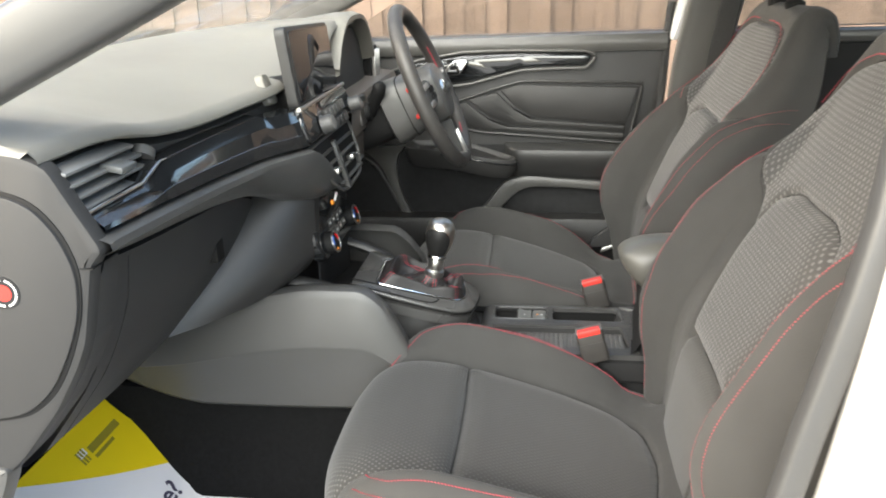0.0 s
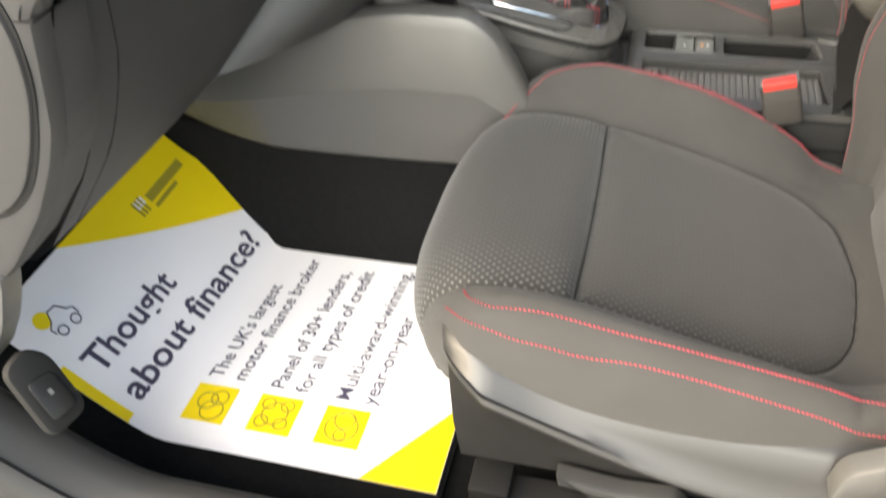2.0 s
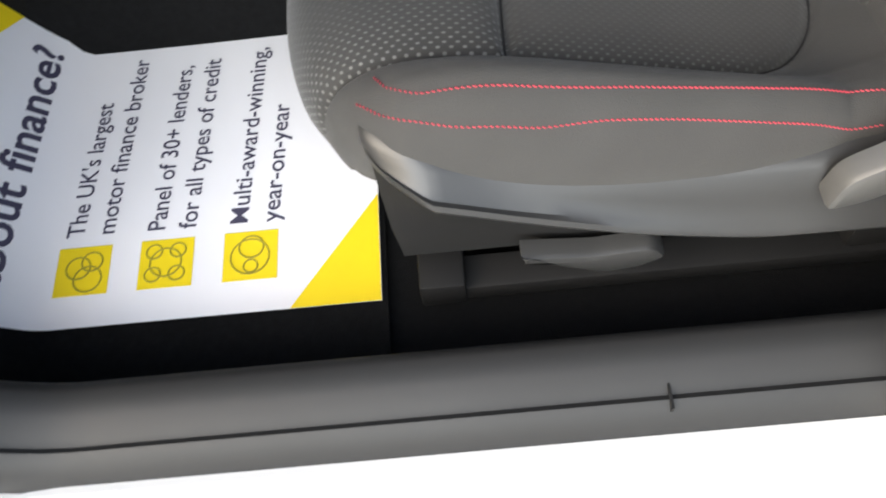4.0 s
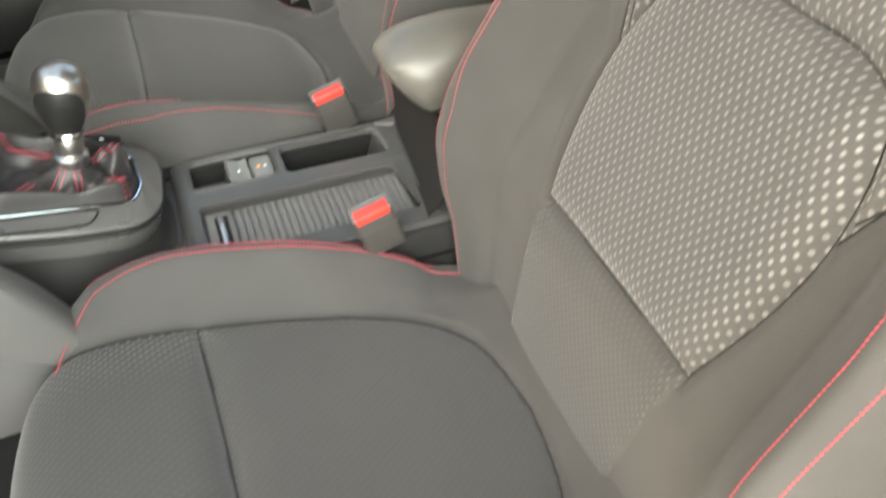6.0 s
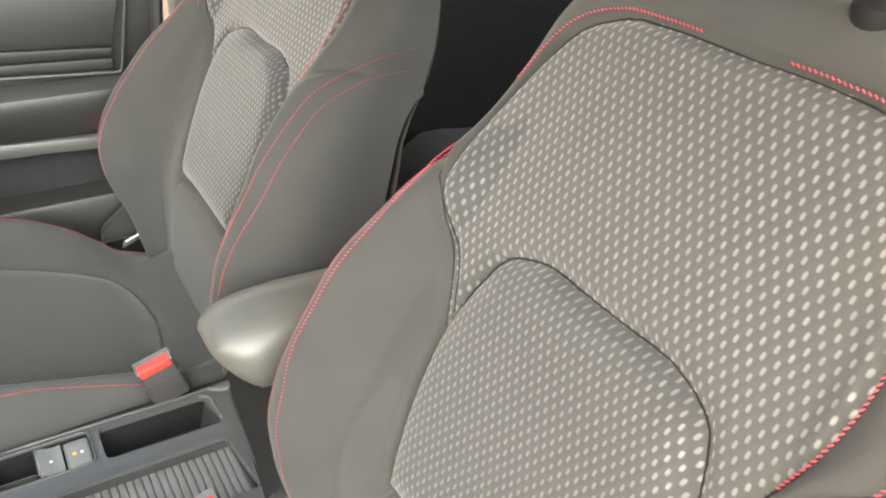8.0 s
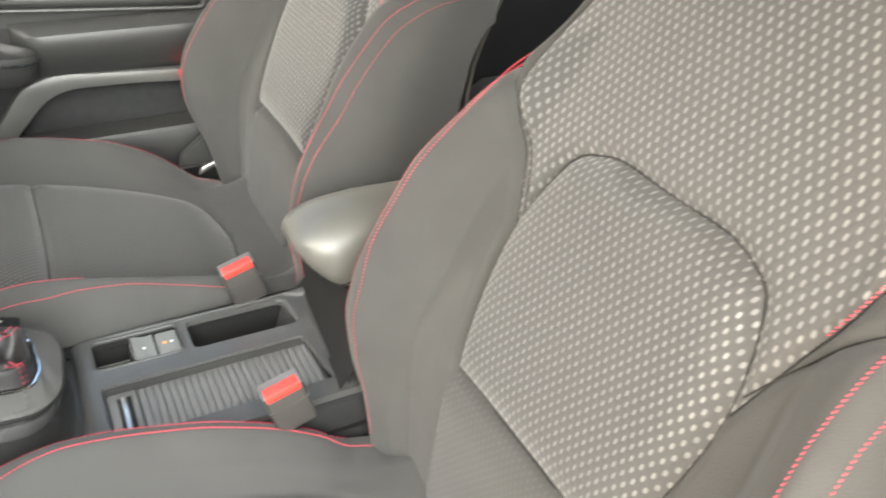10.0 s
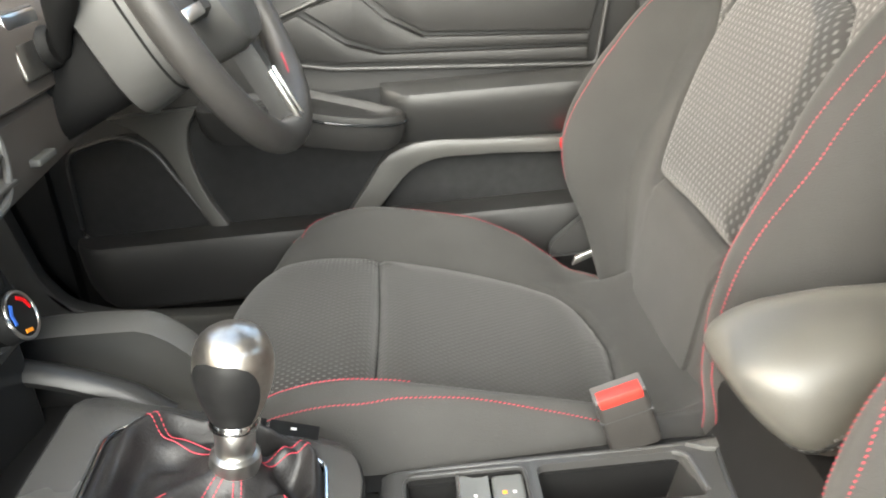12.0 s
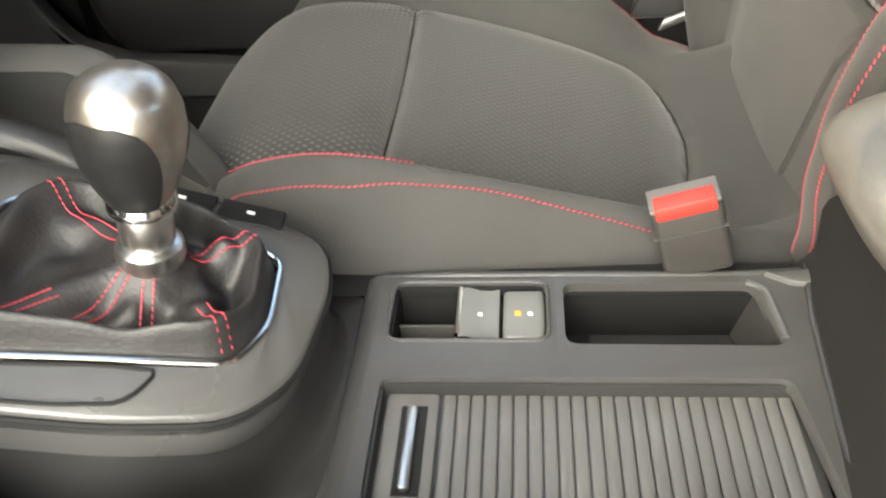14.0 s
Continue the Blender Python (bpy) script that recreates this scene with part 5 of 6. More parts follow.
# parking brake switch bay
part("switch_well", boxed(-0.116, -0.012, 0.036, 0.089, 0.245, 0.25, 0.0), M_DARK, console)
for nm, a in (("well_wall", (-0.118, -0.012, 0.0335, 0.0365, 0.245, 0.286)), ("well_wall", (-0.118, -0.012, 0.0885, 0.0915, 0.245, 0.286)), ("well_wall", (-0.1185, -0.1155, 0.035, 0.09, 0.245, 0.286))):
    part(nm, boxed(*a, 0.0), M_DARK, console)
rows = []
for y in np.linspace(0.039, 0.0865, 10):
    rows.append([(-0.074, y, 0.262), (-0.0735, y, 0.280), (-0.071, y, 0.2885), (-0.066, y, 0.2885), (-0.058, y, 0.2855), (-0.050, y, 0.285), (-0.0445, y, 0.2865), (-0.0435, y, 0.27)])
sw = part("brake_switch", loft(rows), M_SWITCH, console, "grey parking brake switch")
part("switch_lip", tube([(-0.0715, y, 0.2885) for y in np.linspace(0.040, 0.0855, 8)], 0.0022, 8), M_CHROME, sw, "chrome switch lip")
part("brake_mark", boxed(-0.059, -0.056, 0.061, 0.064, 0.2850, 0.2858, 0), M_LABEL, sw)
sw2 = part("hold_switch", boxed(-0.042, -0.0135, 0.039, 0.0865, 0.265, 0.2868, 0.004, 3), M_SWITCH, console, "grey hold switch")
part("amber_mark", boxed(-0.034, -0.030, 0.060, 0.064, 0.2866, 0.2871, 0), M_ORANGE, sw2, "amber mark")
part("hold_mark", boxed(-0.025, -0.022, 0.060, 0.063, 0.2866, 0.2871, 0), M_LABEL, sw2)
part("well_rib", boxed(-0.116, -0.076, 0.068, 0.070, 0.25, 0.268, 0.0), M_HARD, console)
# open coin tray
part("tray_floor", boxed(0.0, 0.135, 0.034, 0.09, 0.232, 0.238, 0.0), M_DARK, console)
part("tray_mat", boxed(0.018, 0.118, 0.042, 0.086, 0.238, 0.243, 0.003), M_RUBBER, console, "black rubber tray mat")
for a in ((-0.0015, 0.134, 0.0325, 0.0345, 0.235, 0.286), (-0.0015, 0.134, 0.0895, 0.0915, 0.235, 0.286), (-0.003, -0.001, 0.034, 0.09, 0.235, 0.286)):
    part("tray_wall", boxed(*a, 0.0), M_DARK, console)
rows = [[(0.118 + 0.004 * math.sin(b * math.pi), ease(0.035, 0.089, b), 0.238), (0.131, ease(0.035, 0.089, b), 0.286)] for b in np.linspace(0, 1, 8)]
part("tray_ramp", loft(rows), M_SOFT, console)
part("tray_bead", tube(chain([(0.122, 0.088, DECK + 0.001), (0.131, 0.082, DECK + 0.001), (0.1345, 0.062, DECK + 0.001), (0.136, 0.036, DECK + 0.001)], 16), 0.0025, 8), M_TRIM, console)
# roller shutter over the cup holders
shutter = part("roller_shutter", boxed(-0.116, 0.138, -0.088, 0.001, 0.27, 0.2745, 0.0), M_SOFT, console, "ribbed roller shutter")
for k in range(24):
    x = -0.078 + 0.0088 * k
    part("slat", boxed(x, x + 0.0080, -0.087, 0.0, 0.2735, 0.2765, 0.0014, 2), M_SLAT, shutter)
part("shutter_front", boxed(-0.114, -0.080, -0.087, 0.0, 0.2735, 0.2785, 0.003), M_SLAT, shutter)
part("shutter_grip_groove", boxed(-0.103, -0.087, -0.076, -0.012, 0.2783, 0.2792, 0.0), M_DARK, shutter)
part("shutter_grip", boxed(-0.0995, -0.0925, -0.074, -0.014, 0.2785, 0.2835, 0.002), M_SATIN, shutter, "bright grip bar")
for a in ((-0.117, 0.138, -0.0895, -0.0875, 0.27, 0.286), (-0.117, 0.138, -0.0005, 0.0015, 0.27, 0.286), (-0.1175, -0.1155, -0.088, 0.0, 0.27, 0.286)):
    part("track_wall", boxed(*a, 0.0), M_SOFT, console)
# rear block under the armrest
rows = []
for y in np.linspace(-0.115, 0.11, 14):
    rows.append([(0.146 + 0.012 * (y / 0.11), y, DECK - 0.004), (0.158 + 0.012 * (y / 0.11), y, 0.30), (0.168, y, 0.335), (0.18, y, 0.37), (0.22, y, 0.38), (0.46, y, 0.38), (0.47, y, 0.2), (0.47, y, 0.0)])
part("rear_block", loft(rows), M_DARK, console, "black rear console block")
part("block_bead", tube(chain([(0.165, 0.105, DECK + 0.002), (0.157, 0.06, DECK + 0.002), (0.151, 0.0, DECK + 0.002), (0.147, -0.06, DECK + 0.002), (0.150, -0.11, DECK + 0.002)], 24), 0.0022, 8), M_SOFT, console)
part("block_wedge", slab(outline([(0.134, 0.095), (0.182, 0.101), (0.176, 0.081), (0.150, 0.085)], 0.002, 3), 0.005, basis((0, 0, DECK), (1, 0, 0), (0, 1, 0)), 0.002), M_HARD, console, "grey corner fillet")
edge = [(-0.128, 0.0985, DECK - 0.0030), (-0.10, 0.0993, DECK - 0.0022), (0.0, 0.0995, DECK - 0.0020), (0.14, 0.0995, DECK - 0.0020), (0.18, 0.103, DECK - 0.0020)]
part("deck_edge", tube(chain(edge, 30), 0.0034, 10), M_DECK, console, "rolled far edge of the deck")

# ---- armrest ----
arm = thing("armrest", "black vinyl armrest lid on the console, sky sheen in its colour", "armrest", (0.3, 0, 0.38))
def arm_point(x, a, lift=0.0):
    """A place on the pad: x along it, a round its section."""
    f = min(1, (x - 0.108) / 0.10)
    g = min(1, (0.49 - x) / 0.03)
    top_z = 0.450 + 0.033 * max(0.0, 1 - (1 - f) ** 2) ** 0.5 - 0.012 * max(0, (x - 0.2) / 0.3)
    bot = 0.446 - 0.070 * math.sin(min(1, (x - 0.108) / 0.075) * math.pi / 2) ** 0.8
    w = (0.012 + 0.046 * math.sqrt(max(0, 1 - (1 - min(1, (x - 0.106) / 0.055)) ** 2))) * (0.6 + 0.4 * math.sqrt(max(0, g)))
    cz, hz = (top_z + bot) / 2, (top_z - bot) / 2
    return Vector((x + 0.009, -0.010 + (w + lift) * math.copysign(abs(math.cos(a)) ** 0.75, math.cos(a)), cz + (hz + lift) * math.copysign(abs(math.sin(a)) ** 0.8, math.sin(a))))


xs = np.r_[0.1082, 0.1095, 0.112, 0.116, 0.121, 0.128, 0.136, 0.146, 0.158, 0.175, 0.2, 0.26, 0.34, 0.42, 0.46, 0.48, 0.488]
part("pad", loft([[arm_point(x, a) for a in np.linspace(0, 2 * math.pi, 36, endpoint=False)] for x in xs], closed=True, caps=True), M_VINYL, arm, "smooth vinyl pad greyed by painted sheen")
turn = spline([(0.150, math.pi + 1.25), (0.158, math.pi + 0.75), (0.172, math.pi + 0.30), (0.19, math.pi + 0.12), (0.26, math.pi + 0.02)])
for k, da in (("seam", 0.0), ("armrest_stitching", 0.10), ("armrest_stitching", -0.10)):
    line = [arm_point(x, float(turn(x)) + da, 0.0004) for x in np.linspace(0.150, 0.26, 60)]
    if k == "seam":
        part(k, tube(line, 0.0013, 6), M_DARK, arm, "dark sewn seam")
    else:
        bm = bmesh.new()
        for a in range(0, 58, 2):
            tube([line[a], line[a + 1]], 0.0008, 5, bm=bm)
        part(k, bm, M_SEAL, arm, "grey stitching")
part("hinge_base", boxed(0.19, 0.46, -0.075, 0.075, 0.345, 0.372, 0.008), M_DARK, arm)

# ---- gear lever ----
gear = thing("gear_lever", "metal and black gear knob with red-stitched leather gaiter", "gear lever", (-0.234, 0, 0.38))
KA = basis((-0.2265, -0.002, 0.431), (1, 0, -0.17), (0, 1, 0))
prof = [(0.0125, 0.0), (0.0165, 0.006), (0.0215, 0.017), (0.0258, 0.031), (0.0282, 0.045), (0.0275, 0.058), (0.024, 0.068), (0.018, 0.0745), (0.010, 0.0775), (0.002, 0.0785)]
prof = [(float(r), float(z)) for z, r in [(z, np.interp(z, [p[1] for p in prof], [p[0] for p in prof])) for z in np.linspace(0, 0.0785, 26)]]
part("knob", lathe(prof, 40, KA), M_KNOB, gear, "worn satin metal gear knob")
for sg in (-1, 1):
    rows = []
    for z in np.linspace(0.006, 0.062, 16):
        r = np.interp(z, [p[1] for p in prof], [p[0] for p in prof]) + 0.0009
        half_w = 1.05 * max(0.0, 1 - ((z - 0.006) / 0.0565) ** 3.5) ** 0.3
        rows.append([KA @ Vector((r * math.cos(a), r * math.sin(a), z)) for a in np.linspace(sg * math.pi / 2 - 0.15 - half_w, sg * math.pi / 2 - 0.15 + half_w, 14)])
    part("knob_inlay", loft(rows), M_INLAY, gear, "smooth black inlay")
part("knob_foot", lathe([(0.012, -0.002), (0.0185, 0.0), (0.0185, 0.003), (0.0165, 0.006)], 32, KA), M_CHROME, gear, "chrome ring")
part("reverse_collar", lathe([(0.0135, -0.026), (0.0145, -0.024), (0.0148, -0.003), (0.013, 0.0)], 32, KA), M_SATIN, gear, "satin lift collar")
part("collar_ring", lathe([(0.012, -0.040), (0.0175, -0.039), (0.0190, -0.034), (0.0182, -0.027), (0.0150, -0.0245), (0.012, -0.024)], 32, KA), M_SATIN, gear, "satin metal base ring")
part("shaft", tube([KA @ Vector((0, 0, z)) for z in (-0.08, -0.04, -0.02)], 0.009, 12), M_DARK, gear)
# gaiter: leather skirt with soft folds
gin = np.array([[p[0], p[1]] for p in sur_in])
gin = np.concatenate([np.linspace(a, b, 12, endpoint=False) for a, b in zip(gin, np.roll(gin, -1, 0))])
cen = np.array([KA @ Vector((0, 0, -0.036))]).reshape(3)
loc = GS.inverted() @ Vector(cen)
ang = np.arctan2(gin[:, 1] - loc.y, gin[:, 0] - loc.x)
order = np.argsort(ang)
gang, grad = ang[order], np.hypot(gin[:, 0] - loc.x, gin[:, 1] - loc.y)[order]


SEAMS = [(-0.66, 0.55, 0.97), (0.62, 0.10, 0.97), (2.62, 0.08, 0.97), (-2.42, 0.36, 0.97), (-2.05, 0.02, 0.64), (-1.32, 0.02, 0.66)]


def gaiter(f, a, lift=0.0):
    """A place on the leather: f from the collar to the frame, a round about."""
    a = (a + math.pi) % (2 * math.pi) - math.pi
    R = np.interp(a, gang, grad, period=2 * math.pi)
    r = ease(0.0165, R - 0.0015, f)
    boot = loc.z * max(0.0, 1 - f / 0.62) ** 1.5
    bag = 0.021 * math.exp(-((f - 0.80) / 0.13) ** 2)
    tent = sum(math.exp(-(((a - s[0] + math.pi) % (2 * math.pi) - math.pi) / 0.28) ** 2) for s in SEAMS[:4])
    ridge = 0.017 * tent * math.exp(-((f - 0.52) / 0.24) ** 2)
    fold = (0.0045 * math.sin(5 * a + 7 * f + 0.6) + 0.0016 * math.sin(9 * a - 9 * f)) * math.sin(math.pi * f) ** 1.2
    h = boot + bag + ridge + fold + 0.004 * f
    return GS @ Vector((loc.x + r * math.cos(a), loc.y + r * math.sin(a), max(h, 0.001) + lift))


part("gaiter", loft([[gaiter(f, a) for a in np.linspace(-math.pi, math.pi, 96, endpoint=False)] for f in np.linspace(0, 1, 40)], closed=True), M_LEATHER, gear, "creased black leather gaiter", 70)
for a0, f0, f1 in SEAMS:
    R = np.interp(a0, gang, grad, period=2 * math.pi)
    for off in (-0.0031, 0.0031):
        bm = bmesh.new()
        for f in np.arange(f0, f1, 0.0032 / R):
            r = ease(0.019, R, f)
            p, q, w = gaiter(f, a0 + off / r), gaiter(f + 0.01, a0 + off / r), gaiter(f, a0 + off / r, 0.01)
            t, n_ = (q - p).normalized(), (w - p).normalized()
            b = n_.cross(t).normalized()
            rows = [[p + t * (k * 0.0014) + n_ * 0.0005 + rr * (math.cos(c) * b + math.sin(c) * n_) for c in np.linspace(0, 2 * math.pi, 5, endpoint=False)] for k, rr in ((-1, 0.0002), (-0.6, 0.00055), (0.6, 0.00055), (1, 0.0002))]
            loft(rows, closed=True, caps=True, bm=bm)
        part("gaiter_stitching", bm, M_STITCH, gear, "red stitching")

# ---- cabin floor, sills, mats ----
def floor_z(x):
    """Flat under the seats, rising to the toe board in front."""
    t = max(0.0, -0.66 - x)
    return 1.15 * (math.sqrt(t * t + 0.0016) - 0.04) if t > 0 else 0.0


rows = [[(x, y, floor_z(x)) for y in np.linspace(-0.72, 0.72, 9)] for x in np.r_[np.linspace(-1.02, -0.6, 22), np.linspace(-0.5, 1.6, 12)]]
alone("floor", loft(rows), M_CARPET, "black carpeted cabin floor", "floor", kind="structure")


def mat_sheet(x0, x1, y0, y1, lift, name, label, category, mat, nx=40):
    bm = bmesh.new()
    rows = []
    for x in np.linspace(x0, x1, nx):
        dz = floor_z(x)
        rows.append([(x, y, dz + lift) for y in np.linspace(y0, y1, 12)])
    low = [[(x, y, z - min(lift * 0.6, 0.007)) for x, y, z in r] for r in rows]
    loft(rows, bm=bm)
    loft(low, bm=bm)
    for a, b in ((rows[0], low[0]), (rows[-1], low[-1]), ([r[0] for r in rows], [r[0] for r in low]), ([r[-1] for r in rows], [r[-1] for r in low])):
        loft([a, b], bm=bm)
    bmesh.ops.remove_doubles(bm, verts=bm.verts, dist=1e-6)
    return alone(name, bm, mat, label, category)


mat_sheet(-0.80, -0.286, -0.69, -0.135, 0.012, "floor_mat", "black carpet floor mat under the paper mat", "floor mat", M_CARPET)
mat_sheet(-0.80, -0.30, 0.14, 0.66, 0.012, "floor_mat", "black carpet floor mat in driver footwell", "floor mat", M_CARPET)

# paper mat with its print: u runs across the car, v along it
PX0, PY0, PY1 = -0.292, -0.622, -0.138


PAPER_X = PX0 - np.arange(0, 0.8, 0.004)
PAPER_S = np.r_[0, np.cumsum(np.hypot(0.004, np.diff([floor_z(x) for x in PAPER_X])))]


def paper_at(u, v, lift=0.0):
    """A place on the paper: u from the sill to the tunnel, v from the seat to the toe board, both 0 to 1; v counts along the sheet."""
    x = float(np.interp(v * 0.605, PAPER_S, PAPER_X))
    curl = 0.004 * math.sin(5 * u + 2 * v) * math.sin(math.pi * v)
    return Vector((x, ease(PY0, PY1, u), floor_z(x) + 0.018 + curl * 0.4 + lift))


def sheet(poly_fn, nu, nv, lift):
    return loft([[paper_at(*poly_fn(a, b), lift) for a in np.linspace(0, 1, nu)] for b in np.linspace(0, 1, nv)])


VTOP = 1.05


def far_edge(v):
    """The sheet's edge toward the tunnel: wide over the flat floor, cut back at the toe board."""
    f = min(1.0, max(0.0, (v - 0.62) / 0.43))
    return 0.975 + 0.025 * min(1.0, v / 0.4) - 0.09 * f * f * (3 - 2 * f)


paper = thing("paper_mat", "white and yellow printed paper floor mat", "paper mat", (-0.55, -0.38, 0.018))
part("sheet", sheet(lambda a, b: (ease(0.012, far_edge(b * VTOP), a), b * VTOP), 24, 44, 0.0), M_PAPER, paper, "white paper sheet")
part("yellow_band", sheet(lambda a, b: (ease(0.317, far_edge(ease(ease(1.049, 0.712, a), VTOP, b)), a), ease(ease(1.049, 0.712, a), VTOP, b)), 24, 18, 0.0009), M_YELLOW, paper, "yellow printed corner")
part("yellow_corner", sheet(lambda a, b: (0.012 + a * 0.28 * (1 - b), 0.001 + b * 0.165), 10, 10, 0.0009), M_YELLOW, paper, "yellow printed corner")
part("yellow_tab", sheet(lambda a, b: (0.012 + 0.032 * a, ease(0.70, 0.88, b)), 4, 10, 0.0009), M_YELLOW, paper, "yellow printed bar")


def flat_text(words, size, u, v, width, mat, name, bold=0.0):
    """Printed words running from the sill toward the tunnel, laid onto the sheet and set to a width."""
    cu = bpy.data.curves.new(name, "FONT")
    cu.body, cu.size, cu.align_x, cu.offset, cu.resolution_u = words, size, "LEFT", bold, 3
    tmp = bpy.data.objects.new(name, cu)
    scene.collection.objects.link(tmp)
    me = bpy.data.meshes.new_from_object(tmp.evaluated_get(bpy.context.evaluated_depsgraph_get()))
    bpy.data.objects.remove(tmp)
    bm = bmesh.new()
    bm.from_mesh(me)
    k = width / max(w.co.x for w in bm.verts)
    for w in bm.verts:
        du = w.co.x * k
        w.co = paper_at(u + du, v + w.co.y / 0.605 - 0.045 * du, 0.0011)
    return part(name, bm, mat, paper)


def bars(u, v, w, h, mat, name):
    return part(name, sheet(lambda a, b: (u + w * a, v + h * b), 4, 3, 0.0013), mat, paper)


flat_text("Thought", 0.052, 0.085, 0.805, 0.392, M_INK, "print_line", 0.0010)
flat_text("about finance?", 0.052, 0.082, 0.703, 0.735, M_INK, "print_line", 0.0010)
flat_text("The UK's largest", 0.030, 0.248, 0.568, 0.405, M_INK, "print_line", 0.0002)
flat_text("motor finance broker", 0.030, 0.248, 0.509, 0.545, M_INK, "print_line", 0.0002)
flat_text("Panel of 30+ lenders,", 0.030, 0.244, 0.410, 0.51, M_INK, "print_line", 0.0002)
flat_text("for all types of credit", 0.030, 0.244, 0.350, 0.525, M_INK, "print_line", 0.0002)
flat_text("Multi-award-winning,", 0.030, 0.241, 0.251, 0.55, M_INK, "print_line", 0.0002)
flat_text("year-on-year", 0.030, 0.241, 0.191, 0.352, M_INK, "print_line", 0.0002)


def icon(v, k):
    ic = part("icon_square", sheet(lambda a, b: (ease(0.092, 0.22, a), v + ease(0.0, 0.102, b)), 5, 5, 0.0009), M_YELLOW, paper, "yellow icon square")
    spots = {0: ((0.145, 0.04, 0.016), (0.175, 0.06, 0.014), (0.19, 0.035, 0.012)), 1: ((0.17, 0.052, 0.018), (0.14, 0.03, 0.009), (0.20, 0.03, 0.009), (0.14, 0.075, 0.009), (0.20, 0.075, 0.009)), 2: ((0.165, 0.052, 0.022), (0.19, 0.05, 0.014), (0.14, 0.05, 0.008))}[k]
    for u, dv, r in spots:
        part("icon_ring", tube([paper_at(u - 0.012 + r / 0.484 * math.cos(a), v + dv + r / 0.605 * math.sin(a), 0.0012) for a in np.linspace(0, 2 * math.pi, 18, endpoint=False)], 0.0011, 5, closed=True), M_INKGREY, ic)


for v, k in ((0.508, 0), (0.350, 1), (0.191, 2)):
    icon(v, k)
# small car drawing with a yellow dot, and a plain block mark with two bars
part("dot_print", lathe([(0.012, 0), (0.012, 0.0003)], 20, Matrix.Translation(paper_at(0.112, 0.972, 0.0012)) @ Matrix.Rotation(radians(48), 4, "Y")), M_YELLOW, paper)
for u, v, r in ((0.128, 0.925, 0.007), (0.178, 0.921, 0.007)):
    part("wheel_print", tube([paper_at(u + r / 0.484 * math.cos(a), v + r / 0.605 * math.sin(a), 0.0016) for a in np.linspace(0, 2 * math.pi, 16, endpoint=False)], 0.001, 5, closed=True), M_INK, paper)
part("car_print", tube([paper_at(u, v, 0.0016) for u, v in ((0.108, 0.930), (0.105, 0.945), (0.125, 0.955), (0.14, 0.975), (0.17, 0.973), (0.185, 0.950), (0.20, 0.942), (0.198, 0.924))], 0.001, 5), M_INK, paper)
for k in range(3):
    bars(0.595 + 0.016 * k, 0.945, 0.010, 0.045, M_INKGREY, "block_mark")
bars(0.60, 0.965, 0.045, 0.022, M_PAPER, "block_mark")
bars(0.66, 0.955, 0.205, 0.024, M_INKGREY, "word_bar")
bars(0.66, 0.935, 0.13, 0.011, M_INKGREY, "word_bar")
# driver's paper mat, a plain white sheet
mat_sheet(-0.62, -0.30, 0.24, 0.64, 0.016, "paper_mat", "white paper mat in driver footwell", "paper mat", M_PAPER, 16)

# sill trims, both sides
for sg, nm in ((-1, "sill_trim"), (1, "sill_trim")):
    rows = []
    for x in np.r_[np.linspace(-0.80, -0.50, 14), np.linspace(-0.46, 0.55, 20)]:
        r = max(0.0, (-0.57 - x) / 0.2)
        up = 0.15 * r ** 1.6
        rows.append([(x, sg * y, z) for y, z in ((0.708, 0.0), (0.711, 0.06 + up), (0.714, 0.108 + up), (0.719, 0.120 + up), (0.730, 0.126 + up), (0.752, 0.122 + up), (0.768, 0.112 + up), (0.776, 0.108 + up), (0.781, 0.111 + up), (0.787, 0.107 + up), (0.800, 0.090 + up), (0.806, 0.06 + up))])
    alone(nm, loft(rows), M_SILL, "black plastic door sill trim", "sill trim", kind="structure")
for y0, y1, z in ((-0.758, -0.790, 0.1105),):
    alone("sill_joint", boxed(-0.031, -0.0285, y1, y0, z - 0.02, z + 0.0025, 0.0), M_DARK, "narrow joint across the sill trim", "sill trim", kind="structure")
cap_place = basis((-0.652, -0.736, 0.272), (0.25, 1, 0), (-0.7, 0, 1.23)) @ Matrix.Diagonal((1.3, 1.3, 1.0, 1))
boot_switch = thing("release_switch", "small black release button on the sill trim", "switch", (-0.652, -0.736, 0.272))
part("plate", slab(outline([(-0.021, -0.034), (0.016, -0.034), (0.019, 0.02), (0.008, 0.036), (-0.016, 0.032)], 0.012, 5), 0.012, cap_place @ Matrix.Translation((0, 0, -0.006)), 0.004), M_DARK, boot_switch, "black plate")
part("button", slab(outline([(-0.012, -0.024), (0.010, -0.024), (0.011, 0.01), (-0.010, 0.014)], 0.006, 4), 0.004, cap_place @ Matrix.Translation((0, 0, 0.0055)), 0.0015), M_INLAY, boot_switch)
part("button_mark", boxed(-0.0016, 0.0016, -0.005, 0.0, 0.0094, 0.0098, 0, 1, cap_place), M_SWITCH, boot_switch)

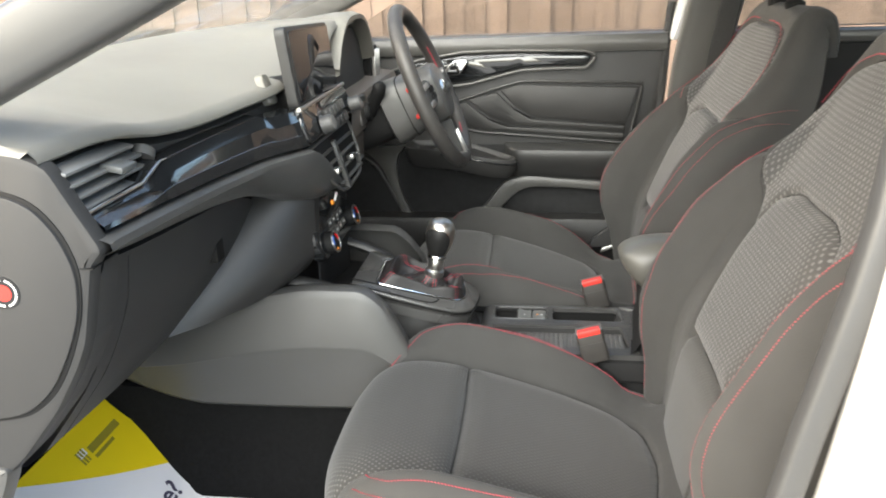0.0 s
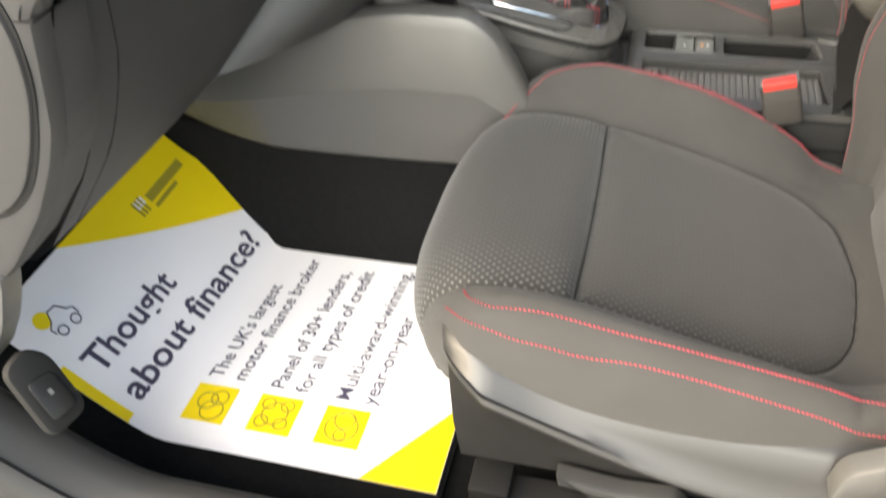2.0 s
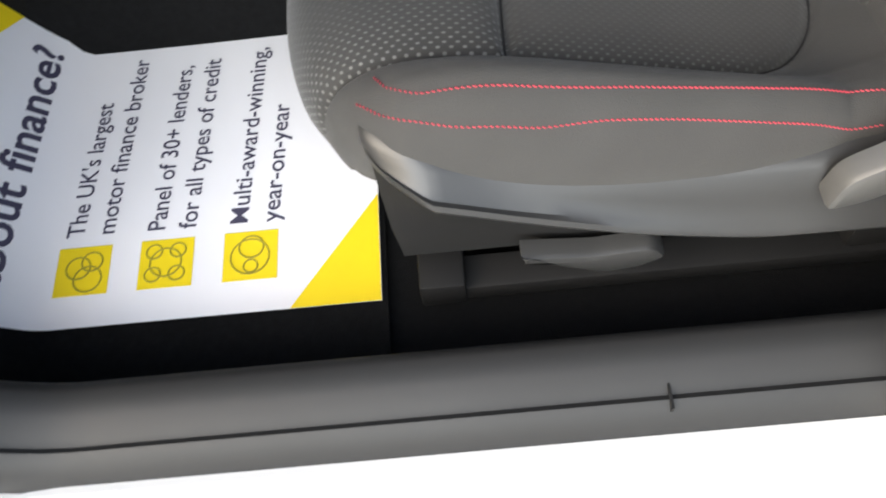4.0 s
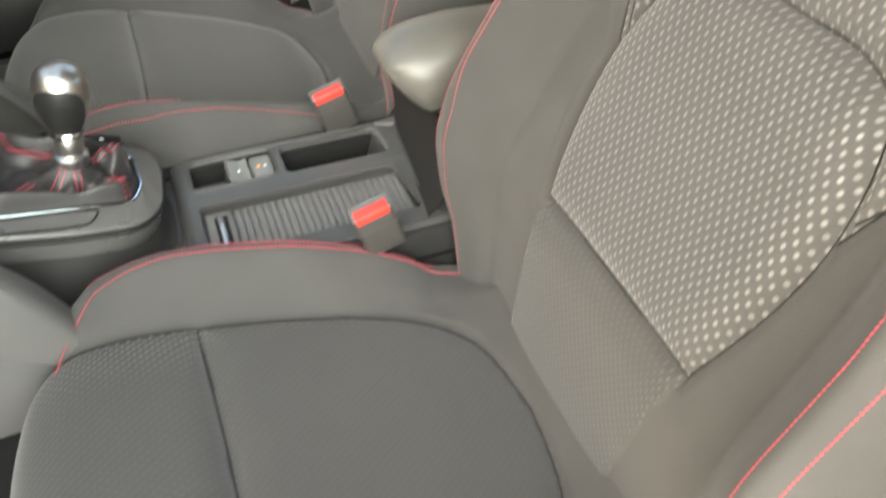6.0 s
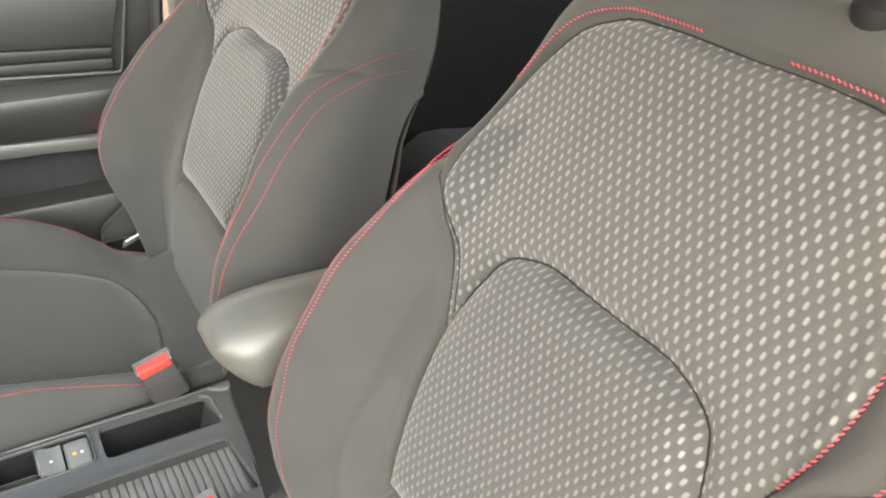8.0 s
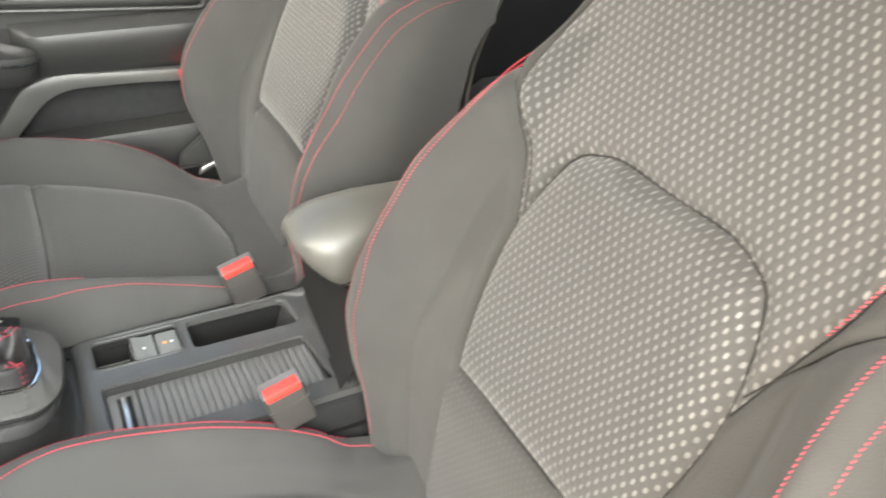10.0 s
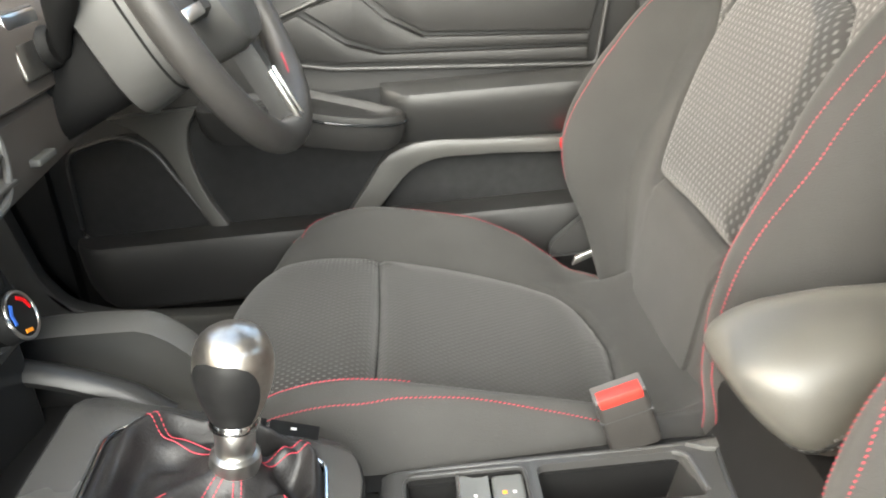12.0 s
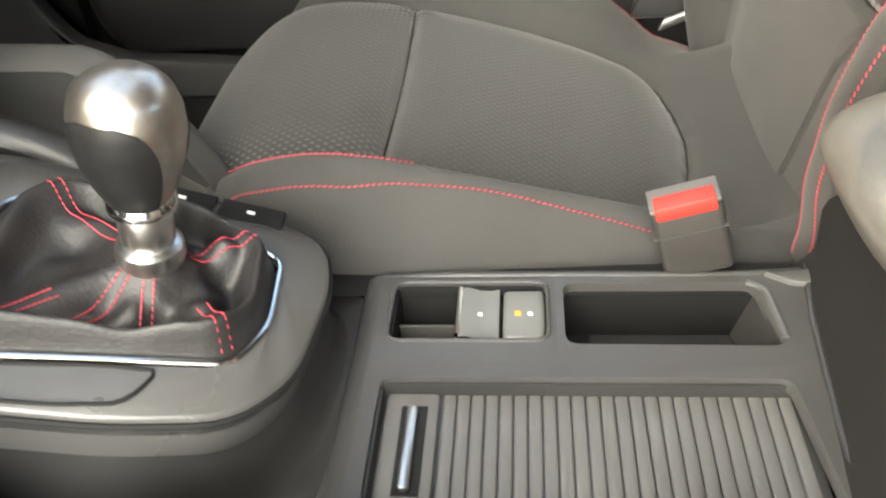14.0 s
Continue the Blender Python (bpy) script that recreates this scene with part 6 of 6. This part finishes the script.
KICK = [(-1.1, 0.42), (-0.64, 0.42), (-0.648, 0.395), (-0.672, 0.345), (-0.705, 0.295), (-0.745, 0.262), (-0.80, 0.25), (-1.1, 0.25)]
alone("kick_panel", slab(outline(KICK, 0.012, 4), 0.028, basis((0, -0.700, 0), (1, 0, 0), (0, 0, 1)), 0.008), M_HARD, "charcoal moulding under the dash end", "kick panel", kind="structure")
alone("kick_panel", boxed(-1.10, -0.655, 0.735, 0.775, 0.0, 0.72, 0.004), M_DARK, "black plastic kick panel", "kick panel", kind="structure")
BAND = [(-0.745, 0.52), (-0.727, 0.421), (-0.712, 0.348), (-0.694, 0.255), (-0.662, 0.203), (-0.60, 0.178), (-0.43, 0.162), (-0.20, 0.158), (-0.20, 0.112), (-0.43, 0.108), (-0.606, 0.112), (-0.720, 0.137), (-0.766, 0.170), (-0.790, 0.235), (-0.83, 0.36), (-0.86, 0.52)]
alone("kick_panel", slab(outline(BAND, 0.02, 4), 0.026, basis((0, 0.722, 0), (1, 0, 0), (0, 0, 1)), 0.010), M_HARD, "charcoal curved moulding round the driver footwell", "kick panel", kind="structure")

# ---- body shell ----
def white_sill(sg):
    rows = []
    for x in np.r_[np.linspace(-1.0, -0.5, 12), np.linspace(-0.45, 0.62, 18)]:
        r = max(0.0, (-0.65 - x) / 0.2)
        up = 0.20 * r ** 1.6
        rows.append([(x, sg * y, z + up) for y, z in ((0.80, 0.055), (0.803, 0.078), (0.812, 0.082), (0.84, 0.072), (0.868, 0.05), (0.885, 0.0), (0.89, -0.10), (0.86, -0.16))])
    return alone("body_sill", loft(rows), M_WHITE, "white painted body sill under the door opening", "car body", kind="structure")


white_sill(-1)
white_sill(1)


def strip(points, width, depth, name, mat, label, category, kind="structure"):
    """A pillar: a rounded bar of the given width (along x and z) and depth (along y)."""
    p = chain(points, 18)
    t = np.gradient(p, axis=0)
    rows = []
    for i in range(len(p)):
        w = Vector(t[i]).normalized()
        s = w.cross(Vector((0, 1, 0))).normalized()
        v = s.cross(w)
        rows.append([Vector(p[i]) + width / 2 * math.copysign(abs(math.cos(a)) ** 0.5, math.cos(a)) * s + depth / 2 * math.copysign(abs(math.sin(a)) ** 0.5, math.sin(a)) * v for a in np.linspace(0, 2 * math.pi, 20, endpoint=False)])
    return alone(name, loft(rows, closed=True, caps=True), mat, label, category, kind=kind)


for sg in (-1, 1):
    strip([(-0.95, sg * 0.735, 0.70), (-0.57, sg * 0.705, 0.885), (-0.2, sg * 0.66, 1.06), (0.1, sg * 0.61, 1.17)], 0.075, 0.07, "pillar_a", M_HARD, "grey plastic windscreen pillar", "pillar")
# near B pillar: grey seal, white body outside
strip([(0.188, -0.80, 0.085), (0.180, -0.80, 0.20), (0.182, -0.80, 0.36), (0.203, -0.80, 0.5), (0.252, -0.795, 0.75), (0.30, -0.72, 1.0), (0.40, -0.62, 1.17)], 0.026, 0.03, "door_seal", M_SEAL, "grey rubber door seal on the pillar", "door seal")
strip([(0.215, -0.83, -0.10), (0.265, -0.83, 0.3), (0.295, -0.83, 0.5), (0.335, -0.82, 0.8), (0.39, -0.74, 1.0), (0.49, -0.64, 1.17)], 0.14, 0.09, "pillar_b", M_WHITE, "white painted door pillar", "pillar")
strip([(0.33, 0.745, 0.0), (0.36, 0.745, 0.4), (0.37, 0.73, 0.7), (0.40, 0.69, 0.9), (0.44, 0.61, 1.17)], 0.13, 0.07, "pillar_b", M_HARD, "dark grey inner door pillar", "pillar")
strip([(0.395, 0.69, 0.25), (0.395, 0.685, 0.6), (0.43, 0.63, 0.95), (0.45, 0.58, 1.12)], 0.048, 0.004, "seat_belt", M_BELT, "black seat belt webbing on the pillar", "seat belt", kind="")
# roof with its lining
rows = []
for x in np.linspace(0.0, 1.9, 10):
    rows.append([(x - 0.0, y, 1.17 + 0.06 * (1 - (y / 0.64) ** 2) - 0.10 * max(0, (x - 1.2) / 0.7) ** 2) for y in np.linspace(-0.64, 0.64, 9)])
alone("headlining", loft(rows), M_HEADLINER, "dark grey cloth roof lining", "roof lining", kind="structure")
rows = [[(x, y * 1.06, z + 0.03) for x, y, z in r] for r in rows]
alone("roof", loft(rows), M_WHITE, "white painted car roof", "car roof", kind="structure")
def pane(rows):
    """A sheet of glass, 4 mm thick."""
    bm = loft(rows)
    bmesh.ops.solidify(bm, geom=bm.faces[:], thickness=0.004)
    return bm


# windscreen and windows
rows = []
for f in np.linspace(0, 1, 8):
    rows.append([(ease(WIND(y) - 0.03, 0.06, f), y * ease(1, 0.86, f), ease(0.79, 1.185 + 0.03 * (1 - (y / 0.72) ** 2), f)) for y in np.linspace(-0.72, 0.72, 13)])
g = alone("windscreen", pane(rows), M_GLASS, "clear windscreen glass", "windscreen", kind="structure")
g.visible_shadow = False
g = alone("window_1", pane([[(-0.62, 0.775, 0.755), (0.30, 0.775, 0.775)], [(-0.2, 0.70, 1.0), (0.36, 0.70, 1.0)], [(0.08, 0.63, 1.16), (0.40, 0.63, 1.16)]]), M_GLASS, "clear driver door window", "window", kind="structure")
g.visible_shadow = False
g = alone("window_2", pane([[(0.44, 0.775, 0.79), (1.2, 0.775, 0.80)], [(0.47, 0.70, 1.0), (1.15, 0.70, 1.0)], [(0.50, 0.63, 1.16), (1.1, 0.63, 1.16)]]), M_GLASS, "clear rear door window", "window", kind="structure")
g.visible_shadow = False
# rear quarter and tail close the cabin
alone("wall_rear", boxed(1.86, 1.9, -0.75, 0.75, 0.0, 0.80, 0.0), M_DARK, "black rear trim", "trim", kind="structure")
alone("wall_near_rear", boxed(0.36, 1.9, -0.80, -0.76, 0.0, 0.79, 0.0), M_DARK, "black rear door trim", "trim", kind="structure")
strip([(1.2, 0.76, 0.78), (1.35, 0.70, 1.0), (1.45, 0.63, 1.17)], 0.25, 0.06, "pillar_c", M_HARD, "grey rear pillar trim", "pillar")
strip([(1.2, -0.76, 0.78), (1.35, -0.70, 1.0), (1.45, -0.63, 1.17)], 0.25, 0.06, "pillar_c", M_HARD, "grey rear pillar trim", "pillar")
# rear bench
bench = thing("rear_bench", "dark cloth rear bench seat", "car seat", (0.95, 0, 0.0))
rows = [[(x, y, z) for x, z in chain([(0.72, 0.06), (0.70, 0.24), (0.74, 0.30), (0.9, 0.30), (1.12, 0.27), (1.2, 0.24)], 16)] for y in np.linspace(-0.66, 0.66, 12)]
part("bench_cushion", loft(rows), M_PLAIN, bench)
rows = [[(x, y, z) for x, z in chain([(1.12, 0.24), (1.18, 0.4), (1.28, 0.62), (1.34, 0.8), (1.38, 0.83), (1.42, 0.8)], 16)] for y in np.linspace(-0.66, 0.66, 12)]
part("bench_back", loft(rows), M_PLAIN, bench)

# ---- driver's door ----
DOOR = basis((0, 0.752, 0), (1, 0, 0), (0, 0, 1))
door = thing("door_1", "black and charcoal driver door panel", "car door", (0, 0.752, 0.4), kind="structure")
base = outline([(-0.70, 0.08), (0.18, 0.08), (0.24, 0.30), (0.285, 0.62), (0.292, 0.765), (-0.60, 0.75), (-0.70, 0.6)], 0.02, 4)
part("door_card", slab(base, 0.04, DOOR @ Matrix.Translation((0, 0, -0.05)), 0.006), M_PANE, door, "black door lining")
rows = []
for x in np.linspace(-0.62, 0.292, 24):
    z = 0.765 + 0.012 * (x + 0.5) / 0.8
    rows.append([(x, 0.80, z + 0.008), (x, 0.775, z + 0.012), (x, 0.752, z + 0.008), (x, 0.745, z - 0.004), (x, 0.744, z - 0.02), (x, 0.752, z - 0.034), (x, 0.762, z - 0.036)])
part("window_ledge", loft(rows), M_HARD, door, "grey padded window ledge")
part("door_edge", tube(chain([(0.302, 0.77, 0.86), (0.292, 0.77, 0.76), (0.284, 0.765, 0.62), (0.24, 0.765, 0.32), (0.18, 0.765, 0.08)], 24), 0.012, 8), M_RUBBER, door, "black rubber edge seal")
part("window_frame", tube(chain([(0.305, 0.775, 0.77), (0.33, 0.755, 0.86), (0.365, 0.70, 1.0), (0.41, 0.63, 1.16)], 16), 0.016, 8), M_WHITE, door, "white door frame edge")
part("door_trim", slab(outline([(-0.46, 0.69), (-0.36, 0.715), (-0.24, 0.734), (-0.10, 0.738), (0.085, 0.735), (0.102, 0.727), (0.082, 0.706), (0.0, 0.705), (-0.08, 0.702), (-0.15, 0.685), (-0.22, 0.668), (-0.34, 0.655), (-0.46, 0.655)], 0.012, 4), 0.018, DOOR @ Matrix.Translation((0, 0, -0.008)), 0.006), M_GLOSS, door, "gloss black door trim")
part("trim_surround", tube([DOOR @ Vector((x, z, 0.006)) for x, z in outline([(-0.46, 0.684), (-0.36, 0.722), (-0.24, 0.742), (-0.10, 0.745), (0.088, 0.742), (0.112, 0.730), (0.088, 0.698), (0.0, 0.697), (-0.08, 0.694), (-0.15, 0.677), (-0.22, 0.658), (-0.34, 0.645), (-0.46, 0.645)], 0.012, 4)], 0.004, 8, closed=True), M_HARD, door, "charcoal trim surround")
part("door_handle", slab(outline([(-0.30, 0.676), (-0.245, 0.684), (-0.222, 0.718), (-0.232, 0.726), (-0.262, 0.724), (-0.288, 0.70)], 0.008, 4), 0.022, DOOR @ Matrix.Translation((0, 0, 0.004)), 0.005), M_CHROME, door, "bright chrome door handle")
# quilted lines of the upper panel: raised panes with gaps between
for nm, pts in (("upper_pane", [(0.224, 0.646), (-0.085, 0.655), (-0.140, 0.640), (-0.098, 0.598), (-0.052, 0.569), (0.196, 0.550)]),
                ("middle_pane", [(-0.150, 0.634), (-0.228, 0.616), (-0.165, 0.568), (-0.116, 0.549), (0.194, 0.531), (0.195, 0.544), (-0.055, 0.562), (-0.108, 0.592)]),
                ("lower_pane", [(-0.236, 0.610), (-0.30, 0.585), (-0.27, 0.553), (-0.19, 0.535), (0.192, 0.507), (0.193, 0.525), (-0.118, 0.542), (-0.170, 0.560)])):
    part(nm, slab(outline(pts, 0.004, 3), 0.012, DOOR @ Matrix.Translation((0, 0, -0.006)), 0.002), M_PANE, door, "padded black panel")
part("pane_frame", tube([DOOR @ Vector((x, z, 0.0)) for x, z in outline([(0.236, 0.658), (-0.085, 0.664), (-0.15, 0.646), (-0.315, 0.592), (-0.285, 0.545), (-0.19, 0.526), (0.205, 0.497)], 0.01, 4)], 0.004, 8, closed=True), M_SOFT, door, "charcoal panel frame")
# armrest shelf and switch pod
rows = []
for x in np.r_[-0.128, -0.126, -0.120, -0.108, np.linspace(-0.09, 0.235, 20)]:
    z = 0.487 - 0.01 * (x + 0.46)
    d = 0.035 * math.sin(min(1.0, (x + 0.13) / 0.04) * math.pi / 2)
    b = ease(0.0, 0.014, min(1.0, (x + 0.13) / 0.05))
    rows.append([(x, 0.756, z + 0.014), (x, 0.752 - d * 0.5, z + 0.010), (x, 0.752 - d, z), (x, 0.752 - d * 1.1, z - 0.012), (x, 0.752 - d, z - 0.03), (x, 0.750 - d * 0.55, z - 0.061 - b), (x, 0.756, z - 0.078 - b)])
part("door_armrest", loft(rows), M_SOFT, door, "charcoal padded door armrest")
# switch pod: a boat-shaped shelf with a pointed tip, dished on top
POD_OUT = [(-0.40, 0.69), (-0.30, 0.668), (-0.20, 0.660), (-0.14, 0.664), (-0.105, 0.674), (-0.090, 0.688), (-0.098, 0.706), (-0.14, 0.728), (-0.22, 0.748), (-0.40, 0.750)]
pod_line = outline(POD_OUT, 0.018, 4)
rise = lambda x: 0.462 + 0.030 * min(1.0, max(0.0, (-0.09 - x) / 0.16)) ** 1.4  # noqa: E731
mid_pod = Vector((-0.24, 0.708))
pod_rows = []
for k, dz in ((0.86, -0.052), (0.96, -0.036), (1.0, -0.012), (1.0, -0.004), (0.985, 0.0), (0.94, 0.0), (0.90, -0.004), (0.82, -0.010), (0.5, -0.012)):
    row = []
    for p in pod_line:
        q = mid_pod + (Vector(p) - mid_pod) * k
        row.append((q.x, q.y, rise(q.x) + dz + 0.16 * (q.y - 0.67)))
    pod_rows.append(row)
pod = part("switch_pod", loft(pod_rows, closed=True, caps=True), M_PANE, door, "black switch pod")
part("pod_edge", tube([(p[0], p[1] - 0.001, rise(p[0]) - 0.010 + 0.16 * (p[1] - 0.67)) for p in chain(POD_OUT[1:6], 30)], 0.0022, 8), M_GLOSS, pod, "gloss edge")
for k in range(4):
    x0, y0 = -0.305 + 0.034 * (k // 2), 0.690 + 0.024 * (k % 2)
    part("window_switch", boxed(-0.012, 0.012, -0.009, 0.009, -0.004, 0.006, 0.003, 2, Matrix.Translation((x0, y0, rise(x0) - 0.006 + 0.16 * (y0 - 0.67)))), M_SOFT, pod)
# lower door: grey band round the felt pocket, speaker and bin
part("speaker_grille", slab(outline([(-0.66, 0.27), (-0.40, 0.285), (-0.452, 0.44), (-0.52, 0.462), (-0.66, 0.43)], 0.03, 5), 0.008, DOOR @ Matrix.Translation((0, 0, -0.006)), 0.004), M_FELT, door, "black speaker grille")
def raised(pts, depth, name, mat, label, back=-0.012, radius=0.012):
    """A door moulding: a rounded outline, standing out of the lining."""
    return part(name, slab(outline(pts, radius, 5), depth - back, DOOR @ Matrix.Translation((0, 0, back)), 0.0025), mat, door, label)


raised([(-0.395, 0.262), (-0.205, 0.29), (-0.115, 0.385), (-0.10, 0.49), (-0.47, 0.49), (-0.46, 0.38)], -0.004, "pocket_felt", M_FELT, "black felt pocket")
raised([(-0.17, 0.262), (0.21, 0.235), (0.236, 0.375), (-0.09, 0.375)], -0.003, "rear_felt", M_FELT, "black felt panel")
# pale band from the front corner, running down between speaker and pocket
def moulding(one, two, depth, name, mat, label):
    """A raised strip on the door lining between two edge lines."""
    rows = []
    for (xa, za), (xb, zb) in zip(chain(one, 24), chain(two, 24)):
        w = Vector((xb - xa, zb - za))
        e = w.normalized() * min(0.006, w.length * 0.3)
        rows.append([DOOR @ Vector(p) for p in ((xa, za, -0.012), (xa, za, depth - 0.005), (xa + 0.3 * e.x, za + 0.3 * e.y, depth - 0.0015), (xa + e.x, za + e.y, depth), (xb - e.x, zb - e.y, depth), (xb - 0.3 * e.x, zb - 0.3 * e.y, depth - 0.0015), (xb, zb, depth - 0.005), (xb, zb, -0.012))])
    return part(name, loft(rows, closed=True, caps=True), mat, door, label)


moulding([(-0.545, 0.486), (-0.508, 0.464), (-0.478, 0.432), (-0.444, 0.352), (-0.405, 0.262)], [(-0.405, 0.490), (-0.424, 0.462), (-0.431, 0.43), (-0.424, 0.372), (-0.376, 0.262)], 0.012, "speaker_band", M_HARD, "grey moulding beside the speaker")
part("speaker_frame", tube([DOOR @ Vector((x, z, 0.004)) for x, z in outline([(-0.628, 0.285), (-0.412, 0.283), (-0.452, 0.362), (-0.488, 0.432), (-0.53, 0.458), (-0.622, 0.44)], 0.03, 5)], 0.004, 8, closed=True), M_SOFT, door, "dark speaker rim")
# grey band round the rear pocket
moulding([(-0.207, 0.290), (-0.165, 0.345), (-0.125, 0.392), (-0.099, 0.402), (0.031, 0.401), (0.157, 0.393), (0.24, 0.394)], [(-0.162, 0.292), (-0.125, 0.330), (-0.092, 0.362), (-0.070, 0.372), (0.02, 0.376), (0.16, 0.368), (0.24, 0.370)], 0.022, "pocket_band", M_HARD, "grey pocket band")
rows = []
for f in np.r_[0.0, 0.02, 0.06, 0.12, 0.2, 0.35, 0.55, 0.75, 1.0, np.linspace(1.5, 9.7, 14)]:
    x = -0.636 + 0.085 * f
    g = math.sqrt(max(0.0, 1 - (1 - min(1.0, f)) ** 2))
    low = ease(0.262, 0.180, g)
    d = ease(0.742, 0.688, min(1.0, g * 1.15))
    rows.append([(x, 0.752, 0.297), (x, ease(0.752, d, 0.6), 0.298), (x, d + 0.004, 0.296), (x, d, 0.289), (x, d + 0.002, ease(0.289, low, 0.5)), (x, d + 0.006, low + 0.012), (x, d + 0.014, low + 0.003), (x, d + 0.026, low), (x, 0.752, low - 0.004)])
part("door_bin", loft(rows), M_PANE, door, "black door bin")
part("door_reflector", boxed(0.142, 0.165, 0.704, 0.742, 0.372, 0.392, 0.004), M_WARN, door, "red reflector")
rear = thing("door_2", "black rear door lining", "car door", (0.9, 0.76, 0.4), kind="structure")
part("rear_door_card", boxed(0.42, 1.4, 0.752, 0.80, 0.08, 0.79, 0.01), M_DARK, rear)
part("rear_ledge", boxed(0.42, 1.3, 0.735, 0.81, 0.755, 0.79, 0.012), M_HARD, rear, "grey window ledge")

# ---- outside ----
GROUND = -0.33
bm = bmesh.new()
bmesh.ops.create_grid(bm, x_segments=4, y_segments=4, size=400)
bmesh.ops.translate(bm, verts=bm.verts, vec=(0, 0, GROUND))
alone("ground", bm, M_CONCRETE, "pale grey concrete yard", "ground", kind="structure")
fence = thing("fence", "brown close-boarded timber fence", "fence", (0, 2.6, GROUND))
board_me = None
FY = 2.6
for k in range(88):
    x = -6.5 + 0.125 * k
    if board_me is None:
        bm = bmesh.new()
        loft([[(0, 0.0, z), (0.142, -0.016, z), (0.142, 0.0, z), (0, 0.008, z)] for z in (0.0, 1.80)], closed=True, caps=True, bm=bm)
        board_me = bpy.data.meshes.new("board")
        bmesh.ops.recalc_face_normals(bm, faces=bm.faces)
        bm.to_mesh(board_me)
        bm.free()
        board_me.materials.append(M_WOOD)
    ob = new("board", board_me)
    ob.parent = fence
    ob.location = (x, 0.004 * ((k * 7) % 3), 0.05)
part("gravel_board", boxed(-6.5, 4.5, FY + 0.01, FY + 0.04, GROUND, GROUND + 0.15, 0.004), M_WOOD, fence)
for z in (0.35, 1.0, 1.6):
    part("rail", boxed(-6.5, 4.5, FY + 0.02, FY + 0.06, GROUND + z, GROUND + z + 0.08, 0.004), M_WOOD, fence)
